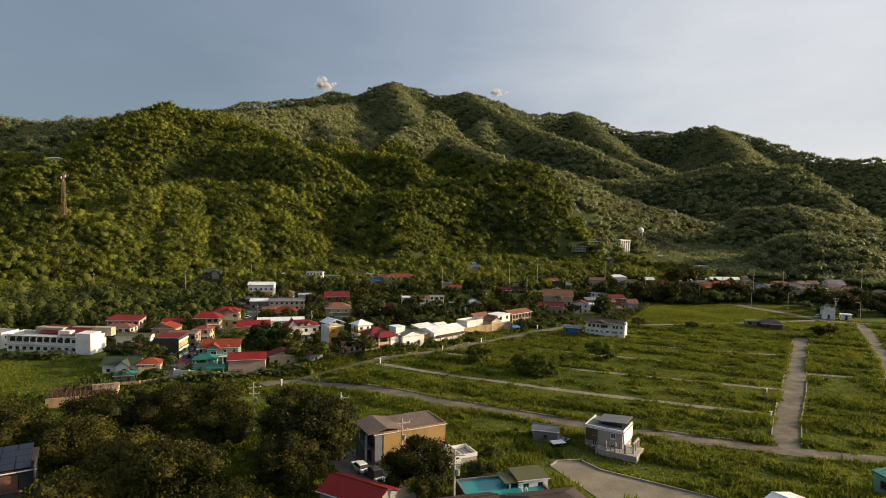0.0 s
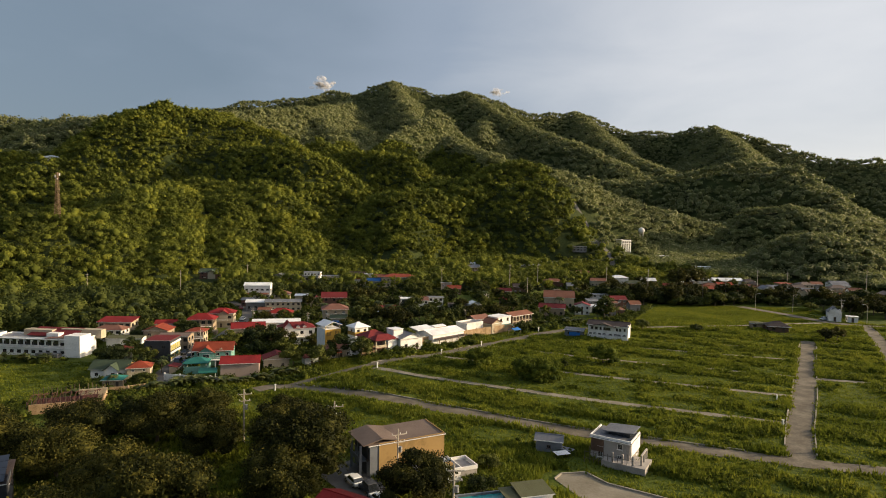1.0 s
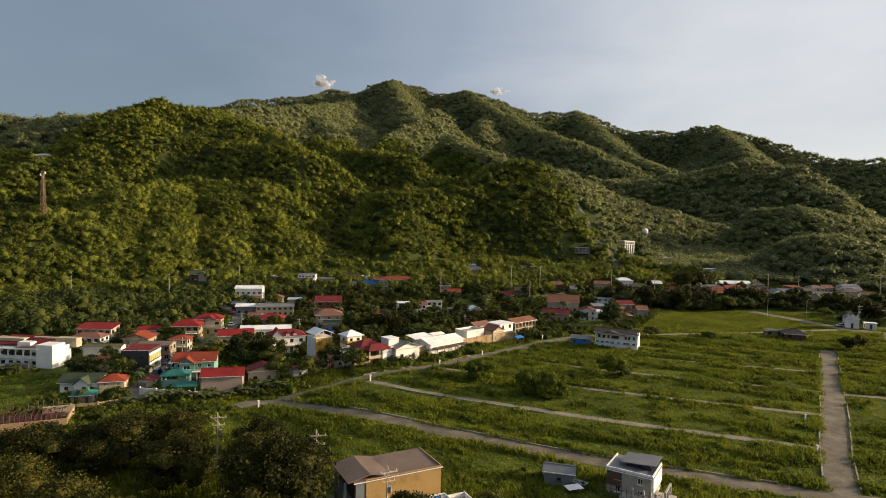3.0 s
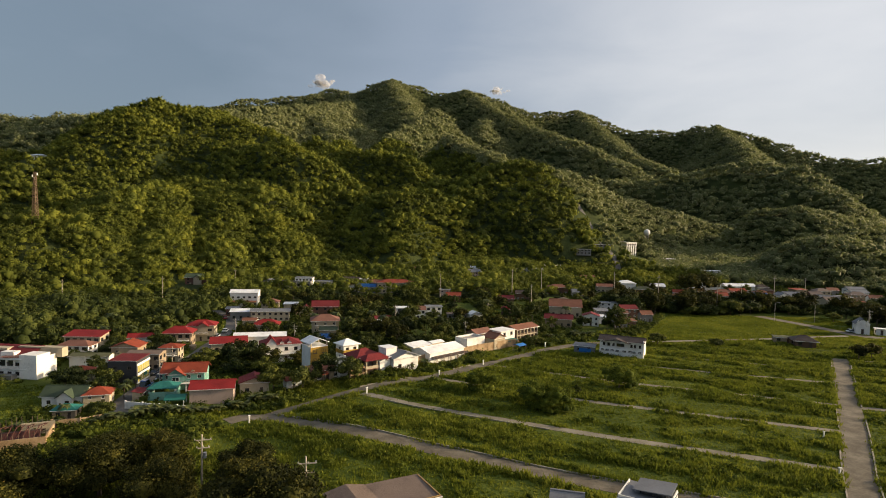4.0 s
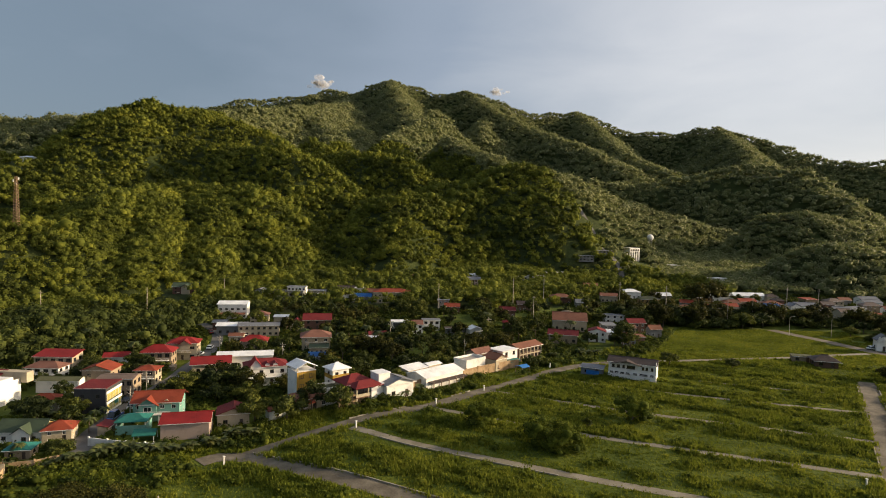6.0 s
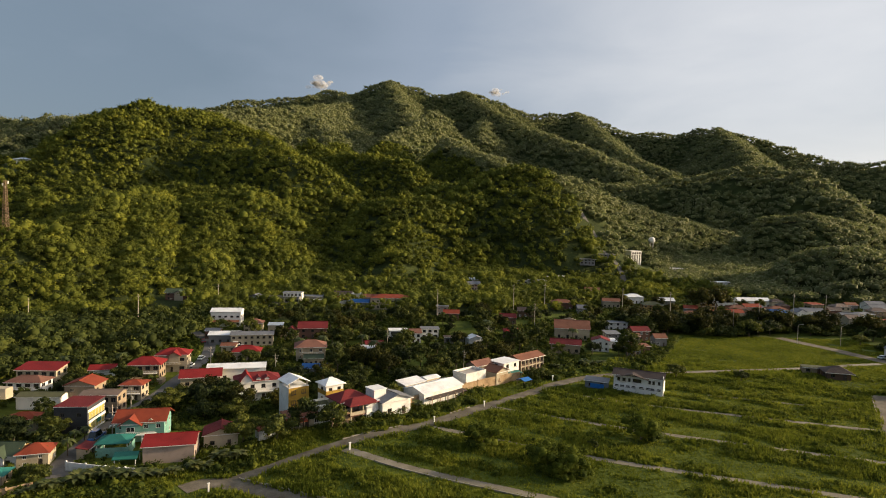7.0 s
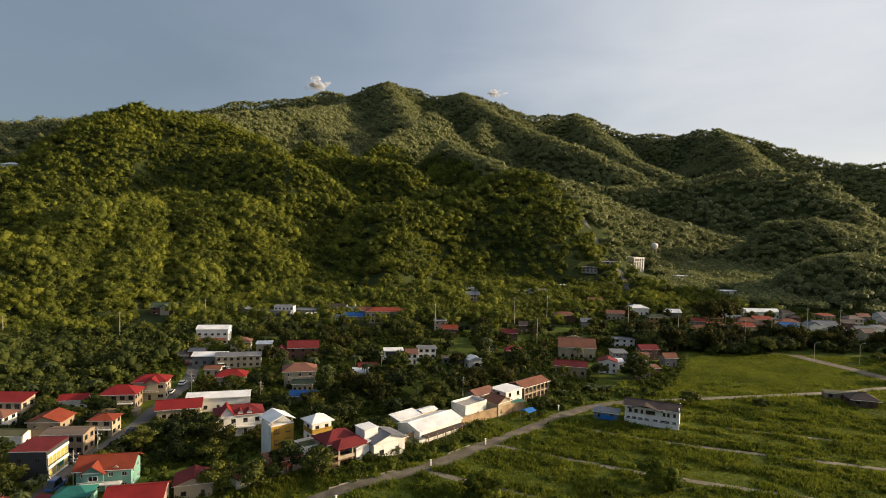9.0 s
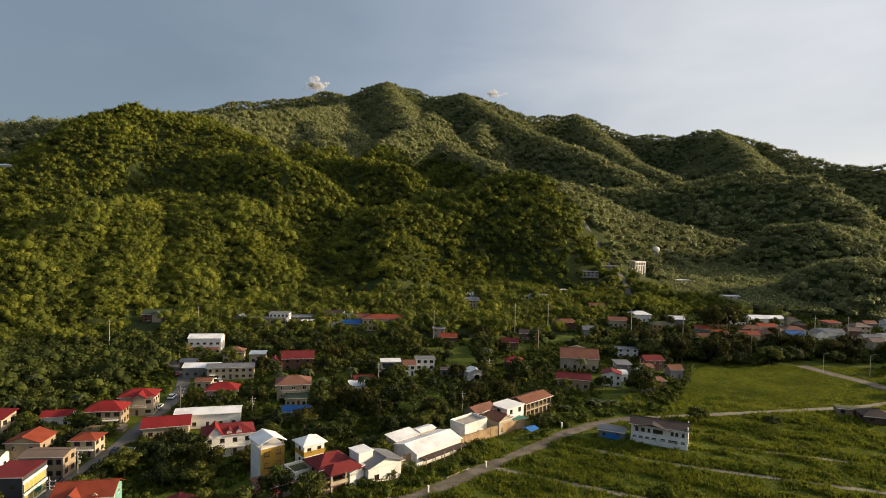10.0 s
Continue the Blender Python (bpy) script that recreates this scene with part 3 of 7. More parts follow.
def house(x, y, rot, w, d, h, roof="hip", rise=1.8, over=0.6, wall="white", top="red", storeys=2, front=3, right=2, left=2, label="", name="house", trim="frame_dark", door=True,
          win=(1.25, 1.2), glass="glass_dark", category="house", z=None, band=None, size=None):
    """A house of one wall shell with framed windows, a door and a roof. Its front faces local -y; rot turns local x from world x."""
    root = new(name)
    gz = ground_z(x, y) if z is None else z
    size = size or SIZE[0]
    root.matrix_world = pose(x, y, gz, 0, 0, rot) @ Matrix.Scale(size, 4)
    tagged(root, label, category)
    FOOT.append((x, y, size * 0.46 * math.hypot(w, d) + 0.4))
    bm = bmesh.new()
    sh = h / storeys
    sides = (("front", Matrix.Translation((-w / 2, -d / 2, 0)), w, front), ("right", Matrix.Translation((w / 2, -d / 2, 0)) @ Matrix.Rotation(radians(90), 4, "Z"), d, right),
             ("back", Matrix.Translation((w / 2, d / 2, 0)) @ Matrix.Rotation(radians(180), 4, "Z"), w, 0), ("left", Matrix.Translation((-w / 2, d / 2, 0)) @ Matrix.Rotation(radians(270), 4, "Z"), d, left))
    for tag, m, run, count in sides:
        holes, made = [], []
        for s in range(storeys):
            for k in range(count):
                u = run * (k + 0.5) / count
                ww = min(win[0], run / count * 0.62)
                hh = min(win[1], sh * 0.5)
                is_door = tag == "front" and s == 0 and door and k == count // 2
                if is_door:
                    ww, v0, hh = 1.0, 0.05, 2.1
                else:
                    v0 = s * sh + min(0.95, sh * 0.33)
                holes.append((u - ww / 2, u + ww / 2, v0, v0 + hh))
                made.append((u, v0, ww, hh, is_door))
        facade(bm, m, run, -1.0, h, holes)
        for u, v0, ww, hh, is_door in made:
            mm = m @ Matrix.Translation((u, 0, v0))
            if is_door:
                dr = child("door", cached(DOORS, "d", "door", [(0, 0.14, hh / 2, ww - 0.06, 0.05, hh - 0.04)], "frame_dark"), root, mm)
                child("handle", cached(DOORS, "d", "handle", [(0.36, 0.09, 1.0, 0.05, 0.06, 0.14)], "steel"), dr, Matrix())
            else:
                window(root, mm, ww, hh, glass, trim)
    faces, ridge_ends = roof_shape(roof, w, d, h, rise, over)
    k = h
    if roof == "gable":
        e = rise * (d / 2) / (d / 2 + over)
        for sx in (-1, 1):
            p = [(sx * w / 2, -d / 2, k), (sx * w / 2, d / 2, k), (sx * w / 2, 0, k + e + 0.05)]
            bm.faces.new([bm.verts.new(q) for q in (p if sx > 0 else p[::-1])])
    if roof == "gable_y":
        e = rise * (w / 2) / (w / 2 + over)
        for sy in (-1, 1):
            p = [(w / 2, sy * d / 2, k), (-w / 2, sy * d / 2, k), (0, sy * d / 2, k + e + 0.05)]
            bm.faces.new([bm.verts.new(q) for q in (p if sy > 0 else p[::-1])])
    if roof in ("shed", "shed_x"):
        if roof == "shed":
            tri = [((w / 2, -d / 2), (w / 2, d / 2)), ((-w / 2, -d / 2), (-w / 2, d / 2))]
            back = [(-w / 2, d / 2), (w / 2, d / 2)]
        else:
            tri = [((-w / 2, -d / 2), (w / 2, -d / 2)), ((-w / 2, d / 2), (w / 2, d / 2))]
            back = [(w / 2, -d / 2), (w / 2, d / 2)]
        for a, b in tri:
            bm.faces.new([bm.verts.new((*a, k)), bm.verts.new((*b, k)), bm.verts.new((*b, k + rise))])
        bm.faces.new([bm.verts.new((*back[0], k)), bm.verts.new((*back[1], k)), bm.verts.new((*back[1], k + rise)), bm.verts.new((*back[0], k + rise))])
    part("wall", bm, "wall_" + wall if "wall_" + wall in MATS else wall, root)
    if roof == "parapet":
        boxpart(root, "roof", 0, 0, h - 0.02, w - 0.3, d - 0.3, 0.16, "roof_" + top if "roof_" + top in MATS else top)
        for cx, cy, sx, sy in ((0, -d / 2, w + 0.12, 0.2), (0, d / 2, w + 0.12, 0.2), (-w / 2, 0, 0.2, d - 0.21), (w / 2, 0, 0.2, d - 0.21)):
            boxpart(root, "parapet", cx, cy, h + 0.32, sx, sy, 0.66, "wall_" + wall)
    else:
        bm = bmesh.new()
        lift = 0.14
        solid(bm, [[(p[0], p[1], p[2] + lift) for p in f] for f in faces], 0.16)
        bmesh.ops.recalc_face_normals(bm, faces=bm.faces)
        rf = part("roof", bm, "roof_" + top, root)
        if ridge_ends:
            bm = bmesh.new()
            rod(bm, (ridge_ends[0][0], ridge_ends[0][1], ridge_ends[0][2] + lift), (ridge_ends[1][0] + 0.01, ridge_ends[1][1], ridge_ends[1][2] + lift), 0.14, n=6)
            part("ridge_cap", bm, "roof_" + top, rf)
        bx, by = w / 2 + over, d / 2 + over
        bm = bmesh.new()
        box(bm, 0, -by - 0.05, h + 0.04, 2 * bx, 0.1, 0.14)
        part("gutter", bm, trim if trim == "frame_white" else "frame_white", rf)
    if band:
        for s in range(1, storeys):
            bm = bmesh.new()
            box(bm, 0, -d / 2 - 0.06, s * sh, w + 0.2, 0.14, 0.22)
            part("band", bm, "wall_" + band, root)
    return root


def balcony(root, cx, cy, z, w, d, mat="wall_white", rail="frame_white"):
    """A slab with a balustrade, its outer edge towards local -y."""
    slab = boxpart(root, "balcony", cx, cy, z, w, d, 0.18, mat)
    bm = bmesh.new()
    for k in range(int(w / 0.5) + 1):
        u = -w / 2 + 0.05 + k * (w - 0.1) / int(w / 0.5)
        box(bm, cx + u, cy - d / 2 + 0.06, z + 0.5, 0.07, 0.07, 0.84)
    box(bm, cx, cy - d / 2 + 0.06, z + 0.97, w, 0.1, 0.1)
    part("railing", bm, rail, slab)


def columns(root, pts, z0, z1, mat="wall_cream", r=0.18):
    for px, py in pts:
        boxpart(root, "column", px, py, (z0 + z1) / 2, 2 * r, 2 * r, z1 - z0, mat)


def roof_part(root, kind, cx, cy, w, d, z, rise, over, mat, rot=0.0, name="roof"):
    bm = bmesh.new()
    faces, _ = roof_shape(kind, w, d, z, rise, over)
    solid(bm, faces, 0.15)
    bmesh.ops.recalc_face_normals(bm, faces=bm.faces)
    bmesh.ops.transform(bm, matrix=Matrix.Translation((cx, cy, 0)) @ Matrix.Rotation(radians(rot), 4, "Z"), verts=bm.verts)
    return part(name, bm, mat, root)


def gable_wall(root, cx, cy, w, z0, z1, peak, mat, depth=0.25):
    """A small gabled wall facing local -y."""
    bm = bmesh.new()
    p = [(cx - w / 2, z0), (cx + w / 2, z0), (cx + w / 2, z1), (cx, peak), (cx - w / 2, z1)]
    a = [bm.verts.new((u, cy, v)) for u, v in p]
    b = [bm.verts.new((u, cy + depth, v)) for u, v in p]
    bm.faces.new(a)
    bm.faces.new(b[::-1])
    for i in range(5):
        bm.faces.new((a[i], b[i], b[(i + 1) % 5], a[(i + 1) % 5]))
    bmesh.ops.recalc_face_normals(bm, faces=bm.faces)
    part("gable", bm, mat, root)


# --- the row along the field road, facing the lots ---
ROW = 41.0

def tower_house():
    """Tall narrow house with one ochre face and an open loft under its roof."""
    r = house(-43.2, 193.2, ROW, 6.2, 6.4, 9.0, roof="flat", over=0.05, wall="white", top="white", storeys=3, front=2, right=1, left=0, size=0.9, label="tall narrow white house with an ochre front and white roof", door=False, trim="frame_dark", win=(1.1, 1.3))
    boxpart(r, "front_panel", 0, -3.26, 5.9, 6.3, 0.1, 6.0, "wall_yellow", "ochre painted front")
    boxpart(r, "front_panel", 0, -3.26, 1.3, 6.3, 0.1, 3.2, "wall_ochre", "tan painted front")
    columns(r, [(-2.8, -2.9), (2.8, -2.9), (-2.8, 2.9), (2.8, 2.9)], 9.1, 10.3, "wall_cream")
    roof_part(r, "gable_y", 0, 0, 6.2, 6.4, 10.3, 1.5, 0.5, "roof_white")
    for u in (-1.6, 1.5):
        for v in (4.1, 7.0):
            window(r, Matrix.Translation((u, -3.42, v)), 1.3, 1.2, trim="frame_dark")


def small_tower():
    r = house(-33.6, 194.0, ROW, 5.0, 4.6, 7.6, roof="hip", rise=1.3, over=0.6, wall="white", top="white", storeys=3, front=2, right=1, left=1, label="small three-storey white house with a yellow band and white hip roof", trim="frame_dark", door=False, win=(1.0, 1.0))
    boxpart(r, "front_panel", 0, -2.36, 5.6, 5.1, 0.1, 1.1, "wall_yellow", "yellow band")
    boxpart(r, "side_panel", -2.56, 0, 5.6, 0.1, 4.6, 1.1, "wall_yellow", "yellow band")


def carport_house():
    r = house(-27.6, 187.2, ROW, 7.6, 6.4, 5.2, roof="hip", rise=1.7, over=0.7, wall="pink", top="maroon", storeys=2, front=2, right=2, left=1, label="two-storey house with a dark red hip roof and an open terrace", trim="frame_dark")
    boxpart(r, "terrace", 0.6, -4.9, 2.5, 7.4, 3.4, 0.25, "wall_brickred")
    columns(r, [(-2.8, -6.3), (0.6, -6.3), (4.0, -6.3)], -0.8, 5.0, "wall_cream")
    boxpart(r, "parapet", 0.6, -6.5, 3.0, 7.4, 0.15, 0.8, "wall_cream")
    roof_part(r, "hip", 0.6, -4.6, 7.4, 4.2, 5.1, 1.3, 0.5, "roof_maroon")


def gable_house():
    r = house(-17.2, 189.6, ROW, 8.6, 6.2, 3.9, roof="gable_y", rise=1.5, over=0.6, wall="white", top="grey", storeys=1, front=2, right=1, left=1, label="white bungalow with a pale metal gable roof and a tall block", trim="frame_dark")
    boxpart(r, "block", -3.3, 1.6, 3.4, 3.6, 4.0, 6.2, "wall_white", "plain white stair block")
    boxpart(r, "block_cap", -3.3, 1.6, 6.58, 4.0, 4.4, 0.16, "roof_white")
    roof_part(r, "shed_x", -6.4, 0.6, 3.6, 5.0, 3.6, 1.0, 0.2, "roof_white")
    boxpart(r, "annex", -6.4, 0.6, 1.5, 3.4, 4.8, 4.4, "wall_white")


def low_houses():
    r = house(-38.6, 184.2, ROW, 7.8, 6.0, 3.2, roof="hip", rise=1.3, over=0.5, wall="cream", top="rust", storeys=1, front=3, right=2, left=2, label="low house with a faded reddish roof behind trees", trim="frame_white")
    roof_part(r, "gable", -3.4, -2.8, 5.0, 3.4, 2.6, 0.8, 0.3, "roof_terracotta")
    r = house(-33.6, 187.6, ROW, 6.0, 5.0, 4.0, roof="parapet", wall="white", top="olive", storeys=1, front=2, right=2, left=1, label="small white house with a parapet and mossy roof", trim="frame_dark")
    roof_part(r, "hip", -0.4, 0, 4.0, 3.6, 4.0, 0.9, 0.2, "roof_olive")
    house(-45.0, 176.5, ROW, 4.4, 2.2, 2.2, roof="shed", rise=0.6, over=0.3, wall="white", top="terracotta", storeys=1, front=1, right=0, left=0, label="tiny shed with an orange-red metal roof", name="shed", category="shed", door=False, win=(0.7, 0.6))


def warehouse():
    r = house(-6.6, 203.4, 47.0, 17.5, 9.4, 3.7, roof="gable", rise=1.4, over=0.35, wall="white", top="white", storeys=1, front=0, right=0, left=1, size=0.86, label="long white warehouse with a white metal roof", name="warehouse", category="warehouse", door=False)
    # lean-to roof coloured dark to read as the shaded gap under the eaves
    roof_part(r, "shed", 0.5, -5.6, 16.5, 2.4, 2.3, 0.3, 0.1, "roof_dark", name="lean_to_roof")
    columns(r, [(-7, -6.6), (-3.5, -6.6), (0, -6.6), (3.5, -6.6), (7, -6.6)], -0.3, 2.6, "wall_tan", 0.12)
    # flat charcoal panel paints the shade of the open side
    boxpart(r, "dark_bay", 0.5, -4.56, 1.3, 16.0, 0.1, 2.4, "wall_charcoal", "charcoal panel painted as shade under the lean-to")
    roof_part(r, "shed", -3.5, 7.0, 9.0, 4.6, 4.4, 0.8, 0.3, "roof_white")
    boxpart(r, "annex", -3.5, 7.0, 2.0, 8.8, 4.4, 4.8, "wall_cream")
    roof_part(r, "gable", 4.8, 6.8, 6.0, 3.6, 4.6, 0.5, 0.3, "roof_white")
    boxpart(r, "annex", 4.8, 6.8, 2.0, 5.8, 3.4, 5.2, "wall_cream")


def row_rest():
    house(3.6, 216.6, 46, 8.6, 5.4, 4.2, roof="parapet", wall="white", top="concrete", storeys=1, front=4, right=1, left=1, label="white flat-roofed house with small dark windows", trim="frame_dark", win=(0.8, 0.9), door=False)
    house(12.0, 221.4, 46, 5.6, 5.0, 3.8, roof="gable_y", rise=1.4, over=0.4, wall="cream", top="rust", storeys=1, front=2, right=2, left=1, label="small cream house with a rusty gable roof", trim="frame_dark", win=(0.9, 1.0))
    house(7.0, 226.5, 46, 8.0, 4.6, 4.4, roof="gable", rise=1.2, over=0.4, wall="tan", top="brown", storeys=1, front=2, right=1, left=1, label="tan house with a dark brown roof", trim="frame_dark")
    house(15.0, 229.6, 46, 7.6, 6.0, 5.0, roof="flat", over=0.35, wall="white", top="white", storeys=2, front=2, right=2, left=1, label="white two-storey house with a flat white roof", trim="frame_dark")
    r = house(22.8, 239.0, 46, 12.6, 6.0, 4.4, roof="gable", rise=1.1, over=0.5, wall="brown", top="rust", storeys=2, front=6, right=2, left=1, label="long two-storey row house with a rusty roof and pale end wall", trim="frame_dark", win=(1.1, 1.3))
    boxpart(r, "end_panel", 6.38, 0, 2.0, 0.12, 6.0, 4.7, "wall_cream", "cream end wall")
    for k in range(7):
        boxpart(r, "pilaster", -6.0 + 2.0 * k, -3.1, 2.0, 0.3, 0.25, 4.5, "wall_cream")
    boxpart(r, "ledge", 0, -3.14, 2.25, 12.6, 0.3, 0.3, "wall_cream")


def tarp_awnings():
    for x, y, w, d, z, mat, lab in ((17.6, 225.2, 5.0, 3.2, 2.2, "tarp_teal", "teal tarpaulin awning on poles behind a wall"), (20.4, 218.8, 3.6, 3.0, 1.9, "tarp_blue", "blue tarpaulin shelter beside the road")):
        r = new("awning")
        r.matrix_world = pose(x, y, ground_z(x, y), 0, 0, 46)
        tagged(r, lab, "awning")
        roof_part(r, "gable", 0, 0, w, d, z, 0.5, 0.1, mat, name="sheet")
        columns(r, [(-w / 2 + .1, -d / 2 + .1), (w / 2 - .1, -d / 2 + .1), (-w / 2 + .1, d / 2 - .1), (w / 2 - .1, d / 2 - .1)], -0.1, z + 0.05, "wall_tan", 0.05)
        FOOT.append((x, y, 3.0))


def compound_wall(pts, h, mat, label):
    """A block wall of panels and piers along a line, all one fence thing."""
    root = new("compound_wall")
    root.location = (*pts[0], ground_z(*pts[0]))
    tagged(root, label, "wall")
    for (ax, ay), (bx, by) in zip(pts, pts[1:]):
        run = math.hypot(bx - ax, by - ay)
        ang = math.degrees(math.atan2(by - ay, bx - ax))
        n = max(1, round(run / 4.0))
        for k in range(n):
            u = (k + 0.5) / n
            cx, cy = ax + u * (bx - ax), ay + u * (by - ay)
            boxpart(root, "panel", cx - pts[0][0], cy - pts[0][1], ground_z(cx, cy) - root.location.z + h / 2 - 0.3, run / n - 0.3, 0.18, h + 0.6 + 0.1 * math.sin(k * 2.3), mat, rot=ang)
            cx, cy = ax + k / n * (bx - ax), ay + k / n * (by - ay)
            boxpart(root, "pier", cx - pts[0][0], cy - pts[0][1], ground_z(cx, cy) - root.location.z + h / 2 - 0.2, 0.3, 0.3, h + 0.9, mat, rot=ang)


tower_house()
small_tower()
carport_house()
gable_house()
low_houses()
warehouse()
row_rest()
tarp_awnings()
compound_wall([(-29.5, 179.2), (-20.9, 185.7), (-13.1, 193.2), (-9.6, 197.4), (-3.4, 203.0), (2.5, 209.0), (9.5, 216.0), (19.8, 224.8)], 2.8, "block_wall", "stained tan block wall behind the grass verge")


# --- the white house in the lots ---
def lot_house():
    r = house(54.6, 217.2, -22.5, 12.6, 6.6, 6.0, roof="gable", rise=1.5, over=0.5, wall="white", top="dark", storeys=2, front=0, right=0, left=2, size=0.95, label="white two-storey house with a dark brown roof in overgrown lots", trim="frame_dark", door=False)
    r.scale = (1.10, 0.98, 0.80)
    boxpart(r, "plinth", 0, -3.5, 0.9, 12.7, 0.5, 2.4, "wall_white")
    for u, w in ((-5.0, 0.7), (-3.6, 0.8), (-2.2, 0.6), (-0.2, 2.2), (3.0, 0.6), (4.0, 0.6), (5.4, 0.6)):
        window(r, Matrix.Translation((u, -3.42, 4.0)), w, 1.15, trim="frame_dark")
    for u, w in ((-5.4, 0.8), (-4.0, 0.9), (-2.5, 0.9), (-1.0, 0.9), (1.0, 1.0), (3.2, 2.0), (5.4, 0.8)):
        window(r, Matrix.Translation((u, -3.78, 1.9)), w, 0.6, trim="frame_dark")
    roof_part(r, "gable_y", -1.4, -1.8, 7.4, 5.4, 5.7, 1.5, 0.5, "roof_dark")
    gable_wall(r, -1.4, -3.42, 7.0, 5.4, 5.8, 7.0, "wall_white")
    boxpart(r, "end_wall", 6.4, 0, 3.4, 0.2, 7.0, 7.0, "wall_white", "bright white end wall")
    r = house(42.6, 219.4, -22.5, 6.6, 3.4, 2.2, roof="shed", rise=0.4, over=0.4, wall="slate", top="grey", storeys=1, front=2, right=0, left=0, label="low lean-to shed with a grey metal roof", name="shed", category="shed", win=(1.0, 0.8))
    boxpart(r, "tarp", 0.4, -1.9, 0.9, 4.0, 0.12, 1.3, "tarp_blue", "blue tarpaulin screen")


lot_house()

# --- behind the row ---
SIZE[0] = 0.88
r = house(-58.4, 208.4, 24, 13.6, 8.0, 6.4, roof="hip", rise=1.9, over=0.6, wall="white", top="maroon", storeys=2, front=4, right=2, left=2, label="white two-storey house with a dark red roof and dormers", trim="frame_dark", band="white")
for u in (0.2, 2.8):
    roof_part(r, "gable_y", u, -2.8, 1.5, 2.8, 7.3, 0.7, 0.15, "roof_maroon", name="dormer_roof")
    gable_wall(r, u, -4.1, 1.4, 6.5, 7.3, 7.9, "wall_white", 2.2)
balcony(r, -1.0, -4.7, 3.1, 11.0, 1.6)
roof_part(r, "gable_y", -3.6, -2.4, 3.6, 5.4, 6.9, 2.6, 0.3, "roof_red")
gable_wall(r, -3.6, -4.8, 3.4, 6.0, 7.0, 9.2, "wall_white", 0.3)
house(-71.6, 227.6, 16, 20.0, 7.4, 4.6, roof="gable", rise=1.0, over=0.4, wall="white", top="white", storeys=1, front=5, right=2, left=2, label="long low building with a white metal roof", name="hall", category="building", trim="frame_dark")
house(-79.8, 219.6, 20, 12.8, 9.0, 3.6, roof="gable", rise=1.8, over=0.7, wall="cream", top="red", storeys=1, front=3, right=2, left=2, label="low house with a broad dark red roof among trees", trim="frame_dark")
r = house(-55.0, 256.4, 15, 12.0, 9.4, 5.6, roof="hip", rise=2.3, over=0.8, wall="cream", top="brown", storeys=2, front=3, right=2, left=2, label="cream two-storey house with a brown hip roof and arches", trim="frame_white")
balcony(r, 0.5, -5.0, 2.7, 9.5, 1.5, "wall_cream")
columns(r, [(-3.8, -5.5), (-0.6, -5.5), (2.4, -5.5), (5.0, -5.5)], 0.0, 5.5, "wall_cream")
house(-51.6, 247.6, 12, 7.4, 4.6, 3.0, roof="gable", rise=1.2, over=0.4, wall="cream", top="green", storeys=1, front=4, right=1, left=1, label="small cream house with a faded green roof", trim="frame_dark", win=(0.9, 0.9))
house(-48.6, 236.6, 8, 9.4, 3.4, 2.2, roof="shed", rise=1.2, over=0.2, wall="grey", top="blue", storeys=1, front=2, right=1, left=0, label="low shed with a bright blue metal roof", name="shed", category="shed")
house(-77.6, 252.4, 12, 10.6, 7.4, 3.8, roof="hip", rise=2.0, over=0.7, wall="pink", top="red", storeys=1, front=4, right=2, left=2, label="single-storey house with a bright red hip roof", trim="frame_white")
house(-83.4, 274.6, 14, 18.4, 6.6, 5.0, roof="gable", rise=0.9, over=0.5, wall="cream", top="grey", storeys=2, front=7, right=2, left=2, label="long cream building with a dark grey metal roof", name="hall", category="building", trim="frame_dark", win=(1.2, 1.0))
house(-95.0, 276.0, 10, 13.5, 7.4, 4.2, roof="gable", rise=1.1, over=0.5, wall="grey", top="white", storeys=1, front=4, right=2, left=2, label="roadside shop hall with a white metal roof", name="shop", category="building", trim="frame_dark")
house(-103.5, 284.0, 8, 6.5, 5.5, 3.6, roof="gable", rise=0.8, over=0.4, wall="brickred", top="grey", storeys=1, front=3, right=1, left=1, label="small roadside stall with a grey roof", name="shop", category="building")
r = house(-107.2, 308.0, 10, 15.0, 8.0, 7.6, roof="gable", rise=1.4, over=0.4, wall="white", top="white", storeys=2, front=5, right=2, left=2, label="white two-storey hall with a pale roof above a rusty awning", name="hall", category="building", trim="frame_dark", win=(1.4, 0.9))
roof_part(r, "shed", 0, -5.2, 13.4, 2.6, 2.7, 0.7, 0.1, "roof_rust", name="awning")
house(-62.6, 289.6, 12, 13.0, 8.6, 5.0, roof="gable", rise=2.6, over=0.7, wall="brickred", top="maroon", storeys=2, front=3, right=2, left=2, label="brick house with a steep dark red roof", trim="frame_dark")
r = house(-70.6, 285.6, 12, 6.4, 5.6, 3.4, roof="gable_y", rise=2.6, over=0.4, wall="cream", top="maroon", storeys=1, front=2, right=1, left=1, label="cream chapel-like house with a steep dark roof", trim="frame_dark")
house(-90.4, 295.6, 10, 8.6, 7.0, 5.0, roof="hip", rise=1.8, over=0.6, wall="cream", top="brown", storeys=2, front=3, right=2, left=2, label="cream house with a reddish brown hip roof", trim="frame_dark")
house(-80.4, 295.0, 10, 7.0, 5.0, 4.4, roof="shed", rise=0.5, over=0.3, wall="cream", top="white", storeys=1, front=2, right=1, left=1, label="cream house with a flat pale roof", trim="frame_dark")
